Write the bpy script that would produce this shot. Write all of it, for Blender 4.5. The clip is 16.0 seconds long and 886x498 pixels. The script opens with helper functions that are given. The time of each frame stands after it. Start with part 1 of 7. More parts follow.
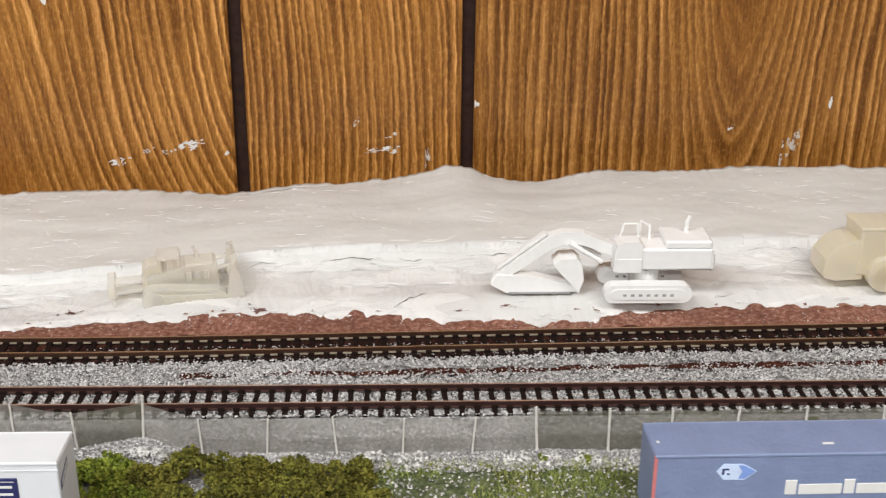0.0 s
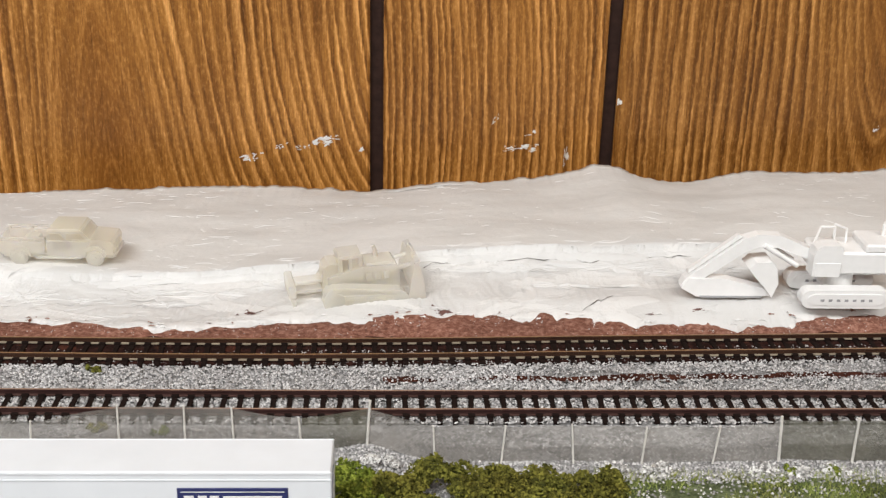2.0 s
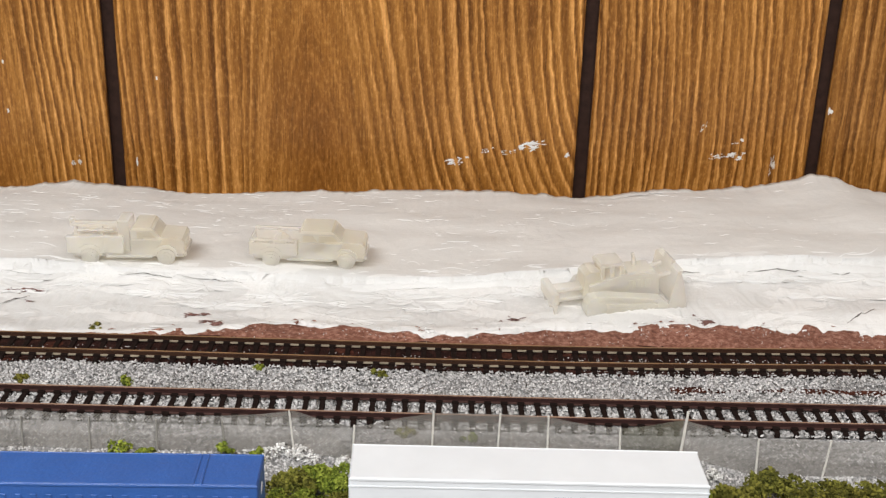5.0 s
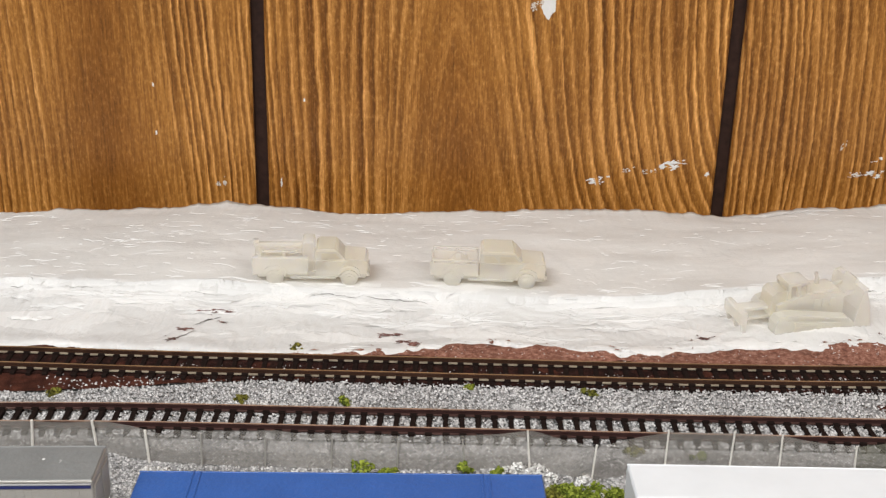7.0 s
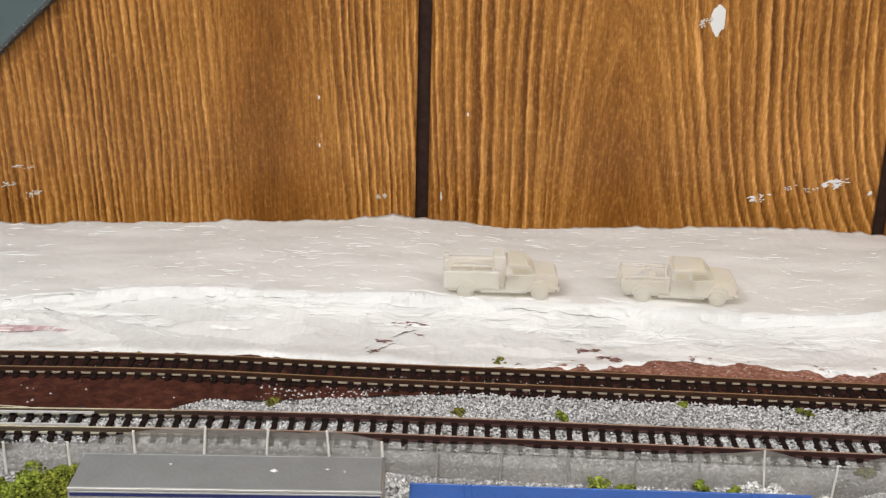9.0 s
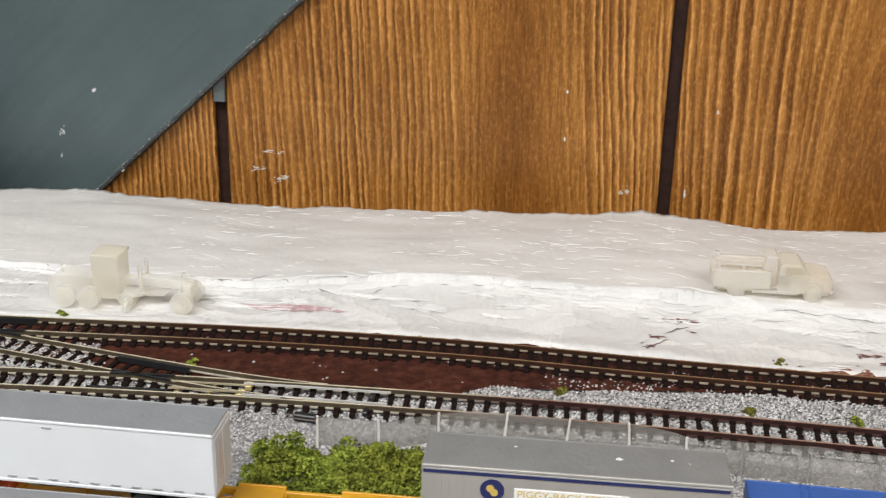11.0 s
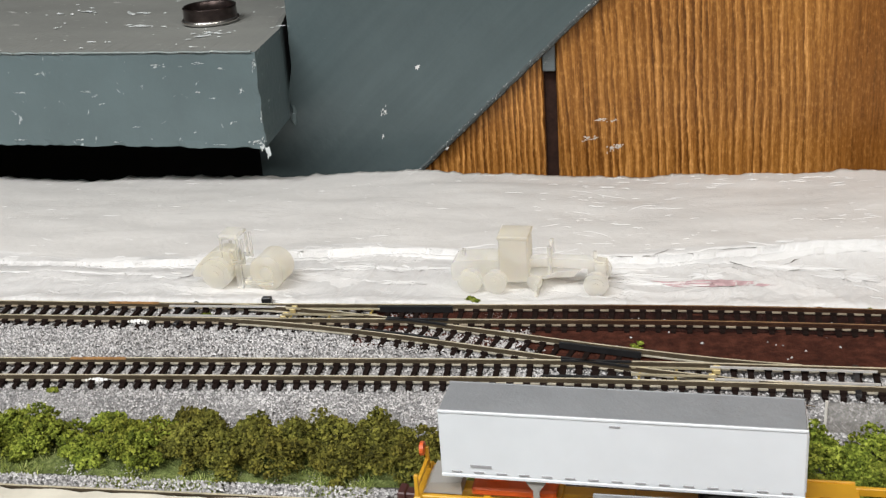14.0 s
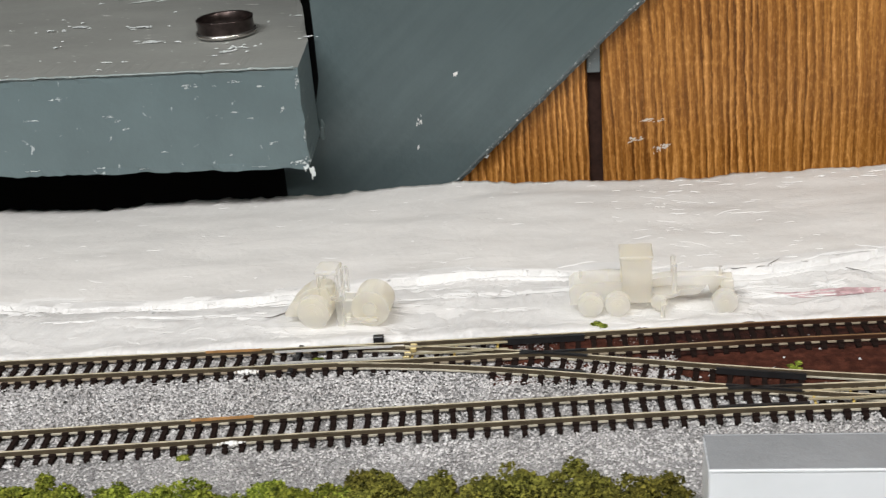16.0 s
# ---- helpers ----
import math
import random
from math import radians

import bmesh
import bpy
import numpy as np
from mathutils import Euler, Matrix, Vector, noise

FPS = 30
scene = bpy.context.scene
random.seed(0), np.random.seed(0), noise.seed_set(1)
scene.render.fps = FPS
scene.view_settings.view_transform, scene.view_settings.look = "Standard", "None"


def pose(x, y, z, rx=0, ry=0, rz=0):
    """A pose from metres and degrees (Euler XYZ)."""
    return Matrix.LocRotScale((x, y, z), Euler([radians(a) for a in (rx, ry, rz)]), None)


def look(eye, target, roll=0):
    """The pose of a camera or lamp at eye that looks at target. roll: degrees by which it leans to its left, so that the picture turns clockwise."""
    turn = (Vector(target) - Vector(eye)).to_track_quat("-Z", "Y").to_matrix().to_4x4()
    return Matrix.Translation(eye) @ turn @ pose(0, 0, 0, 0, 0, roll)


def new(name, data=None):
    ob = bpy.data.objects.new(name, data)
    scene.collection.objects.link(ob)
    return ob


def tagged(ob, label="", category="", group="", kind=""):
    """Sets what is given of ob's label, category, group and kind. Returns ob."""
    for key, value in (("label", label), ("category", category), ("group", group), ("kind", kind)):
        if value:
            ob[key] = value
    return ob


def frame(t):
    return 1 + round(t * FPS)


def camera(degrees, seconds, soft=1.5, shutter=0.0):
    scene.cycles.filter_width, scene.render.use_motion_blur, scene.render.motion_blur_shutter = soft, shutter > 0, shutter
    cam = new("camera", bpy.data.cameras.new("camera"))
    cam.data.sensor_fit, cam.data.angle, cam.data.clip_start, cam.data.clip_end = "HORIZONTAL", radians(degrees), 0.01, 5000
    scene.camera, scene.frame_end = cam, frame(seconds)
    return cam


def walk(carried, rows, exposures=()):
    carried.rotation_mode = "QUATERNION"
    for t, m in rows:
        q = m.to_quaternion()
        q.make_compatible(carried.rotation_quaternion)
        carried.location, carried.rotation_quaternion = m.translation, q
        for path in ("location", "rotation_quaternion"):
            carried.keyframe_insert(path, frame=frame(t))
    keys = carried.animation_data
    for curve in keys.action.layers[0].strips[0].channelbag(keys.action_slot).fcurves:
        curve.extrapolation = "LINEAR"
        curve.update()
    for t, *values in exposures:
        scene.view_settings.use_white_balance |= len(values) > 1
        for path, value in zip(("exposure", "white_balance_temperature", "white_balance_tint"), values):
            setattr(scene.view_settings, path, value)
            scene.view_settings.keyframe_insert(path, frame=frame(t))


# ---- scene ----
cam = camera(40.6, 16.0, soft=1.3, shutter=0.2)
PATH = [
    (0, (0.06961, -0.47954, 0.16041), (0.12674, 1.37128, -0.59539), 0.570),
    (0.5, (0.04824, -0.47430, 0.15857), (0.12185, 1.37533, -0.59869), 0.521),
    (1, (0.03462, -0.46984, 0.15731), (0.12428, 1.37876, -0.60075), 0.782),
    (1.5, (0.02048, -0.46854, 0.15819), (0.11140, 1.38029, -0.59914), 1.175),
    (2, (0.00817, -0.46668, 0.15522), (0.08689, 1.38327, -0.60073), 1.429),
    (2.5, (-0.00403, -0.46509, 0.15494), (0.06553, 1.38427, -0.60338), 1.695),
    (3, (-0.01304, -0.46336, 0.15671), (0.04184, 1.38611, -0.60253), 1.785),
    (3.5, (-0.02553, -0.46138, 0.15471), (0.02042, 1.38826, -0.60470), 1.832),
    (4, (-0.03665, -0.46141, 0.15389), (0.00398, 1.38938, -0.60304), 1.970),
    (4.2, (-0.04175, -0.46041, 0.15289), (-0.00512, 1.39079, -0.60324), 2.068),
    (6.3, (-0.09846, -0.46845, 0.15661), (-0.09052, 1.39012, -0.58206), 1.331),
    (6.5, (-0.10546, -0.46745, 0.15561), (-0.09251, 1.39410, -0.57545), 1.434),
    (7, (-0.11758, -0.46663, 0.15611), (-0.09992, 1.39433, -0.57637), 1.499),
    (7.5, (-0.13240, -0.46809, 0.15640), (-0.11473, 1.39714, -0.56512), 1.484),
    (8, (-0.14159, -0.46878, 0.15616), (-0.14257, 1.39696, -0.56425), 1.359),
    (8.5, (-0.15349, -0.46717, 0.15592), (-0.17272, 1.39961, -0.56156), 1.557),
    (9, (-0.16503, -0.46805, 0.15568), (-0.21921, 1.39958, -0.55778), 1.534),
    (9.2, (-0.17103, -0.46705, 0.15568), (-0.23622, 1.39984, -0.55878), 1.733),
    (11.3, (-0.21264, -0.47829, 0.15310), (-0.54231, 1.35554, -0.57379), 0.645),
    (11.5, (-0.21664, -0.48029, 0.15110), (-0.58056, 1.34416, -0.58301), 0.145),
    (12, (-0.22979, -0.47637, 0.14888), (-0.66981, 1.32846, -0.59205), -0.952),
    (12.5, (-0.24176, -0.47736, 0.14845), (-0.73478, 1.30699, -0.60851), -1.831),
    (13, (-0.26172, -0.47818, 0.14955), (-0.77568, 1.30011, -0.60776), -2.622),
    (13.5, (-0.27708, -0.47783, 0.14918), (-0.79023, 1.29883, -0.61251), -3.406),
    (14, (-0.29395, -0.46999, 0.14923), (-0.79365, 1.30863, -0.61681), -4.125),
    (14.5, (-0.29986, -0.45849, 0.14908), (-0.74539, 1.33233, -0.62194), -4.580),
    (15, (-0.30809, -0.45645, 0.14981), (-0.69206, 1.34263, -0.63498), -4.912),
    (15.5, (-0.33680, -0.45317, 0.15245), (-0.66500, 1.35281, -0.64172), -4.990),
    (16, (-0.36586, -0.46024, 0.15910), (-0.66363, 1.34363, -0.65169), -4.999),
]
walk(cam, [(t, look(eye, target, roll)) for t, eye, target, roll in PATH])


# ---- world, lights, exposure ----
world = bpy.data.worlds.new("room_air")
world.use_nodes = True
world.node_tree.nodes["Background"].inputs["Color"].default_value = (0.9, 0.95, 1.0, 1)
world.node_tree.nodes["Background"].inputs["Strength"].default_value = 0.01
scene.world = world
scene.view_settings.exposure = 0.0


def tube_lamp(x, y, power, colour, length=1.2, width=0.30):
    data = bpy.data.lights.new("ceiling_fluorescent", "AREA")
    data.shape, data.size, data.size_y, data.energy = "RECTANGLE", length, width, power
    data.color = colour
    ob = new("ceiling_fluorescent", data)
    ob.matrix_world = pose(x, y, 1.19, 0, 0, 0)
    return ob


tube_lamp(-0.85, -1.05, 35.5, (0.965, 0.975, 0.975))
tube_lamp(0.75, -1.05, 20, (1.0, 0.96, 0.91))
tube_lamp(-0.2, -2.2, 26, (1.0, 0.97, 0.93))


# ---- node helpers and materials ----
def nodes_of(name):
    m = bpy.data.materials.new(name)
    m.use_nodes = True
    t = m.node_tree
    return m, t, t.nodes["Principled BSDF"]


def add(t, kind, **values):
    n = t.nodes.new(kind)
    for k, v in values.items():
        n.inputs[k].default_value = v
    return n


def coords(t, sx=1, sy=1, sz=1, shift=None):
    c = t.nodes.new("ShaderNodeTexCoord")
    m = t.nodes.new("ShaderNodeMapping")
    m.inputs["Scale"].default_value = (sx, sy, sz)
    t.links.new(c.outputs["Object"], m.inputs["Vector"])
    if shift:
        info = t.nodes.new("ShaderNodeObjectInfo")
        mul = t.nodes.new("ShaderNodeMath")
        mul.operation = "MULTIPLY"
        mul.inputs[1].default_value = shift
        t.links.new(info.outputs["Random"], mul.inputs[0])
        t.links.new(mul.outputs[0], m.inputs["Location"])
    return m.outputs["Vector"]


def noise_of(t, vec, scale, detail=4, rough=0.55, distort=0.0):
    n = add(t, "ShaderNodeTexNoise", Scale=scale, Detail=detail, Roughness=rough, Distortion=distort)
    t.links.new(vec, n.inputs["Vector"])
    return n.outputs["Fac"]


def ramp(t, fac, stops):
    r = t.nodes.new("ShaderNodeValToRGB")
    e = r.color_ramp.elements
    while len(e) < len(stops):
        e.new(0.5)
    for el, (p, c) in zip(e, stops):
        el.position = p
        el.color = (*c, 1) if len(c) == 3 else c
    t.links.new(fac, r.inputs["Fac"])
    return r.outputs["Color"]


def mix(t, a, b, fac, mode="MIX"):
    n = t.nodes.new("ShaderNodeMix")
    n.data_type, n.blend_type = "RGBA", mode
    for s, v in ((n.inputs[6], a), (n.inputs[7], b), (n.inputs[0], fac)):
        if hasattr(v, "is_linked"):
            t.links.new(v, s)
        else:
            s.default_value = v if not isinstance(v, tuple) else (*v, 1)
    return n.outputs[2]


def bump(t, b, height, strength, distance):
    n = add(t, "ShaderNodeBump", Strength=strength, Distance=distance)
    t.links.new(height, n.inputs["Height"])
    t.links.new(n.outputs["Normal"], b.inputs["Normal"])
    return n


def plain(name, colour, rough=0.5, metal=0.0, vary=0.12, scale=300, relief=0.0, specular=0.5):
    """A plain coat with fine mottling."""
    m, t, b = nodes_of(name)
    v = coords(t)
    low = tuple(c * (1 - vary) for c in colour)
    high = tuple(min(1, c * (1 + vary)) for c in colour)
    t.links.new(ramp(t, noise_of(t, v, scale, 5), [(0.3, low), (0.7, high)]), b.inputs["Base Color"])
    b.inputs["Roughness"].default_value = rough
    b.inputs["Metallic"].default_value = metal
    b.inputs["Specular IOR Level"].default_value = specular
    if relief:
        bump(t, b, noise_of(t, v, scale * 3, 4), 0.6, relief)
    return m


def wood_material(centre, slope, apex, calm, pitch, seed, tone=1.0, bow=0.0, lean=0.0, swing=0.0, heart=0.0):
    """Printed oak grain: dark lines at about the pitch, spread round a calm heart that widens with the slope."""
    m, t, b = nodes_of("wood_grain_panel")
    c = t.nodes.new("ShaderNodeTexCoord")
    sep = t.nodes.new("ShaderNodeSeparateXYZ")
    t.links.new(c.outputs["Object"], sep.inputs[0])

    def calc(op, a, d=0.0):
        n = t.nodes.new("ShaderNodeMath")
        n.operation = op
        for k, v in enumerate((a, d)):
            if hasattr(v, "is_linked"):
                t.links.new(v, n.inputs[k])
            else:
                n.inputs[k].default_value = v
        return n.outputs[0]
    Z = sep.outputs["Z"]
    sway = noise_of(t, coords(t, 1, 1, 0.30), 13 + seed, 2)
    jag = noise_of(t, coords(t, 1, 1, 0.30), 240, 3, 0.6)
    feather = noise_of(t, coords(t, 1, 1, 0.12), 1100, 2, 0.6)
    x = calc("SUBTRACT", sep.outputs["X"], centre)
    x = calc("ADD", x, calc("MULTIPLY", calc("SUBTRACT", sway, 0.5), 0.010))
    x = calc("ADD", x, calc("MULTIPLY", calc("SUBTRACT", jag, 0.5), 0.0019))
    x = calc("ADD", x, calc("MULTIPLY", calc("SUBTRACT", feather, 0.5), 0.0016))
    x = calc("ADD", x, calc("MULTIPLY", calc("MULTIPLY", Z, Z), bow))
    x = calc("ADD", x, calc("MULTIPLY", calc("SUBTRACT", Z, 0.05), lean))
    x = calc("SUBTRACT", x, calc("MULTIPLY", calc("MAXIMUM", x, 0.0), calc("MULTIPLY", calc("EXPONENT", calc("MULTIPLY", Z, -32.0)), swing)))
    side = calc("SQRT", calc("ADD", calc("MULTIPLY", x, x), 0.000006))
    fade = calc("EXPONENT", calc("MULTIPLY", side, -45.0))
    f = calc("ADD", side, calc("MULTIPLY", calc("MULTIPLY", calc("SUBTRACT", Z, apex), slope), fade))
    comb = t.nodes.new("ShaderNodeCombineXYZ")
    t.links.new(calc("ADD", f, calc("MULTIPLY", calc("SIGN", x), 0.31)), comb.inputs["X"])
    comb.inputs["Y"].default_value = seed * 3.7
    t.links.new(calc("MULTIPLY", Z, 0.04), comb.inputs["Z"])
    along = comb.outputs[0]
    drift = noise_of(t, along, 55, 3, 0.6)
    phase = calc("ADD", calc("DIVIDE", f, pitch), calc("MULTIPLY", drift, 3.6))
    saw = calc("FRACT", phase)
    ring = ramp(t, saw, [(0.0, (0.12, 0.12, 0.12)), (0.14, (0.13, 0.13, 0.13)), (0.36, (0.42, 0.42, 0.42)), (0.58, (0.66, 0.66, 0.66)), (0.76, (0.90, 0.90, 0.90)), (0.88, (0.62, 0.62, 0.62)), (1.0, (0.12, 0.12, 0.12))])
    depth = noise_of(t, along, 0.55 / pitch, 2, 0.6)
    weight = mix(t, ramp(t, depth, [(0.30, (0.12, 0.12, 0.12)), (0.66, (0.80, 0.80, 0.80))]), ramp(t, calc("MULTIPLY", f, 10.0), [(calm * 10, (0.10, 0.10, 0.10)), (min(1, calm * 10 + 0.24), (1, 1, 1))]), 1.0, "MULTIPLY")
    soft = mix(t, (0.47, 0.47, 0.47), ring, weight)
    streaks = noise_of(t, along, 900, 3, 0.65)
    fibre = noise_of(t, coords(t, 1, 1, 0.035), 1500, 4, 0.7)
    beads = noise_of(t, coords(t, 1, 1, 0.42), 950, 3, 0.65)
    soft = mix(t, soft, streaks, 0.34)
    soft = mix(t, soft, fibre, 0.18)
    base = ramp(t, soft, [(0.22, (0.048, 0.016, 0.0020)), (0.36, (0.135, 0.050, 0.0070)), (0.50, (0.300, 0.132, 0.0240)), (0.68, (0.64, 0.335, 0.098))])
    broad = noise_of(t, coords(t, 1, 1, 0.5), 20, 3, 0.5)
    col = mix(t, base, ramp(t, broad, [(0.32, (0.70, 0.64, 0.55)), (0.62, (1.06, 1.06, 1.06))]), 0.9, "MULTIPLY")
    col = mix(t, col, ramp(t, fibre, [(0.36, (0.54, 0.46, 0.38)), (0.50, (1, 1, 1))]), 0.5, "MULTIPLY")
    col = mix(t, col, ramp(t, beads, [(0.52, (0, 0, 0)), (0.66, (0.26, 0.16, 0.060))]), mix(t, soft, (0.85, 0.85, 0.85), 1.0, "MULTIPLY"), "ADD")
    col = mix(t, col, ramp(t, beads, [(0.34, (0.68, 0.62, 0.56)), (0.46, (1, 1, 1))]), 0.6, "MULTIPLY")
    # browner heart grain, which also stands in for shade low on the boards
    if heart:
        core = ramp(t, calc("MULTIPLY", f, 10.0), [(heart * 5, (0.74, 0.68, 0.60)), (heart * 10, (0.86, 0.82, 0.77)), (min(1, heart * 10 + 0.14), (1.08, 1.10, 1.14)), (min(1, heart * 10 + 0.34), (1, 1, 1))])
        col = mix(t, col, core, 1.0, "MULTIPLY")
    col = mix(t, col, (tone * 0.94, tone * 0.91, tone * 0.96), 1.0, "MULTIPLY")
    t.links.new(col, b.inputs["Base Color"])
    b.inputs["Roughness"].default_value = 0.40
    b.inputs["Specular IOR Level"].default_value = 0.35
    bump(t, b, fibre, 0.25, 0.0004)
    return m


def plaster_material(name, base, streak, amount, strokes_by, coat=0.3):
    """Brushed-on plaster: soft mottle, fine pits and here and there long brush strokes."""
    m, t, b = nodes_of(name)
    v = coords(t)
    q = t.nodes.new("ShaderNodeMapping")
    q.inputs["Scale"].default_value = (0.13, 1, 0.6)
    q.inputs["Rotation"].default_value = (0, 0, radians(3))
    t.links.new(v, q.inputs["Vector"])
    strokes = noise_of(t, q.outputs["Vector"], 330, 4, 0.6, 0.8)
    fine = noise_of(t, v, 420, 5, 0.65)
    lumps = noise_of(t, v, 110, 5, 0.6, 1.2)
    mottle = noise_of(t, v, 38, 4, 0.6)
    low = tuple(c * 0.92 for c in base)
    col = ramp(t, mottle, [(0.32, low), (0.68, base)])
    w = t.nodes.new("ShaderNodeMapping")
    w.inputs["Scale"].default_value = (0.42, 1, 1)
    t.links.new(v, w.inputs["Vector"])
    coats = ramp(t, noise_of(t, w.outputs["Vector"], 70, 5, 0.55, 0.9), [(0.50, (0, 0, 0)), (0.54, (1, 1, 1))])
    col = mix(t, col, tuple(min(0.8, c * 1.10) for c in base), mix(t, coats, (coat, coat, coat), 1.0, "MULTIPLY"))
    # stroke ridges get a whiter colour in place of highlights
    ridge = ramp(t, strokes, [(0.64, (0, 0, 0)), (0.70, (1, 1, 1))])
    gate = ramp(t, noise_of(t, v, 30, 2), [(0.48, (0, 0, 0)), (0.62, (1, 1, 1))])
    col = mix(t, col, streak, mix(t, ridge, gate, 1.0, "MULTIPLY"))
    col = mix(t, col, ramp(t, fine, [(0.22, (0.82, 0.80, 0.78)), (0.38, (1, 1, 1))]), 0.5, "MULTIPLY")
    t.links.new(col, b.inputs["Base Color"])
    b.inputs["Roughness"].default_value = 0.72
    b.inputs["Specular IOR Level"].default_value = 0.25
    height = None
    for part_, k in ((strokes, strokes_by), (fine, 0.22), (lumps, 0.32), (coats, 0.16 * coat)):
        n = t.nodes.new("ShaderNodeMath")
        n.operation = "MULTIPLY_ADD"
        t.links.new(part_, n.inputs[0])
        n.inputs[1].default_value = k
        if height is None:
            n.inputs[2].default_value = 0.0
        else:
            t.links.new(height, n.inputs[2])
        height = n.outputs[0]
    bump(t, b, height, amount, 0.0014)
    return m


def resin_material(see=0.58, name="translucent_resin", tint=(0.975, 0.96, 0.915)):
    """Cast resin: a milky skin that passes light on, half see-through."""
    m, t, b = nodes_of(name)
    v = coords(t)
    low = tuple(c * 0.97 for c in tint)
    col = ramp(t, noise_of(t, v, 150, 3), [(0.3, low), (0.7, tint)])
    t.links.new(col, b.inputs["Base Color"])
    b.inputs["Roughness"].default_value = 0.38
    b.inputs["Subsurface Weight"].default_value = 0.6
    b.inputs["Subsurface Radius"].default_value = (0.007, 0.0065, 0.005)
    b.inputs["Subsurface Scale"].default_value = 1.0
    glow = t.nodes.new("ShaderNodeBsdfTranslucent")
    t.links.new(col, glow.inputs["Color"])
    milk = t.nodes.new("ShaderNodeMixShader")
    milk.inputs[0].default_value = 0.5
    t.links.new(b.outputs[0], milk.inputs[1])
    t.links.new(glow.outputs[0], milk.inputs[2])
    clear = t.nodes.new("ShaderNodeBsdfTransparent")
    clear.inputs["Color"].default_value = (0.99, 0.985, 0.96, 1)
    blend = t.nodes.new("ShaderNodeMixShader")
    blend.inputs[0].default_value = see
    t.links.new(milk.outputs[0], blend.inputs[1])
    t.links.new(clear.outputs[0], blend.inputs[2])
    t.links.new(blend.outputs[0], t.nodes["Material Output"].inputs["Surface"])
    return m


def stones_material(name, stops, rough=0.8):
    m, t, b = nodes_of(name)
    g = t.nodes.new("ShaderNodeNewGeometry")
    v = coords(t)
    col = ramp(t, g.outputs["Random Per Island"], stops)
    col = mix(t, col, ramp(t, noise_of(t, v, 25, 3), [(0.35, (0.78, 0.77, 0.76)), (0.65, (1, 1, 1))]), 0.8, "MULTIPLY")
    t.links.new(col, b.inputs["Base Color"])
    b.inputs["Roughness"].default_value = rough
    return m


def speckled(name, a, c, d, scale, rough=0.85, relief=0.0008):
    """Ground with coarse and fine specks."""
    m, t, b = nodes_of(name)
    v = coords(t)
    col = ramp(t, noise_of(t, v, scale, 5, 0.75), [(0.36, a), (0.5, c), (0.64, d)])
    col = mix(t, col, ramp(t, noise_of(t, v, scale / 12, 3), [(0.35, (0.7, 0.7, 0.7)), (0.65, (1, 1, 1))]), 0.8, "MULTIPLY")
    t.links.new(col, b.inputs["Base Color"])
    b.inputs["Roughness"].default_value = rough
    b.inputs["Specular IOR Level"].default_value = 0.12
    bump(t, b, noise_of(t, v, scale * 1.5, 4, 0.7), 0.9, relief)
    return m


def worn_paint(name, colour, chips, scale=60, rough=0.5, amount=0.70, axis=(1, 1, 1)):
    """Brush paint with scuffs and small chips of another colour."""
    m, t, b = nodes_of(name)
    v = coords(t, *axis)
    dark = tuple(c * 0.82 for c in colour)
    col = ramp(t, noise_of(t, v, scale * 0.4, 5, 0.6), [(0.3, dark), (0.7, colour)])
    col = mix(t, col, chips, ramp(t, noise_of(t, v, scale * 2.2, 6, 0.62, 0.6), [(amount, (0, 0, 0)), (amount + 0.03, (1, 1, 1))]))
    t.links.new(col, b.inputs["Base Color"])
    b.inputs["Roughness"].default_value = rough
    bump(t, b, noise_of(t, v, scale * 4, 5), 0.35, 0.0006)
    return m


WOOD = wood_material(0.03, 0.10, 0.0, 0.0, 0.0042, 1)
# for each board between the grooves: middle of the heart, how it widens, from what height, its half width, spacing of the lines
BOARD_GRAIN = [
    (-0.30, 0.0, 0.0, 0.0, 0.0027, 2, 1.08),
    (0.030, 0.05, 0.02, 0.012, 0.0032, 3, 1.10, 0.0, 0.06, 0.0, 0.012),
    (-0.016, 0.20, -0.005, 0.010, 0.0043, 4, 1.17, 0.0, 0.05, 0.11, 0.011),
    (-0.25, 0.0, 0.0, 0.0, 0.0035, 5, 1.16, 0.6),
    (0.016, -0.26, 0.070, 0.004, 0.0039, 6, 1.0, 0.0, 0.0, 0.0, 0.006),
    (0.0, 0.1, 0.0, 0.0, 0.0042, 7, 0.88)]
GROOVE = plain("dark_groove", (0.030, 0.015, 0.011), 0.7, vary=0.3, specular=0.15)
# upper level a little greyer than the lower one
PLASTER_GREY = plaster_material("plaster_grey_white", (0.595, 0.578, 0.558), (0.70, 0.69, 0.675), 0.45, 0.14, 0.25)
PLASTER_WHITE = plaster_material("plaster_plain_white", (0.600, 0.590, 0.579), (0.69, 0.68, 0.67), 0.55, 0.14, 0.9)
RESIN = resin_material()
RESIN_DEEP = resin_material(0.46, "hollow_resin", (0.91, 0.875, 0.785))
RESIN_FAINT = resin_material(0.80, "thin_clear_resin")
RESIN_DARK = resin_material(0.40, "window_shade_resin", (0.70, 0.655, 0.55))
WHITE_RESIN = plain("white_resin", (0.80, 0.797, 0.79), 0.5, vary=0.03)
BALLAST = stones_material("ballast_stones", [(0.0, (0.17, 0.166, 0.165)), (0.3, (0.34, 0.332, 0.330)), (0.7, (0.47, 0.46, 0.458)), (1.0, (0.68, 0.67, 0.668))])
GROUND = speckled("ballast_bed", (0.17, 0.166, 0.166), (0.32, 0.314, 0.314), (0.50, 0.49, 0.49), 1100)
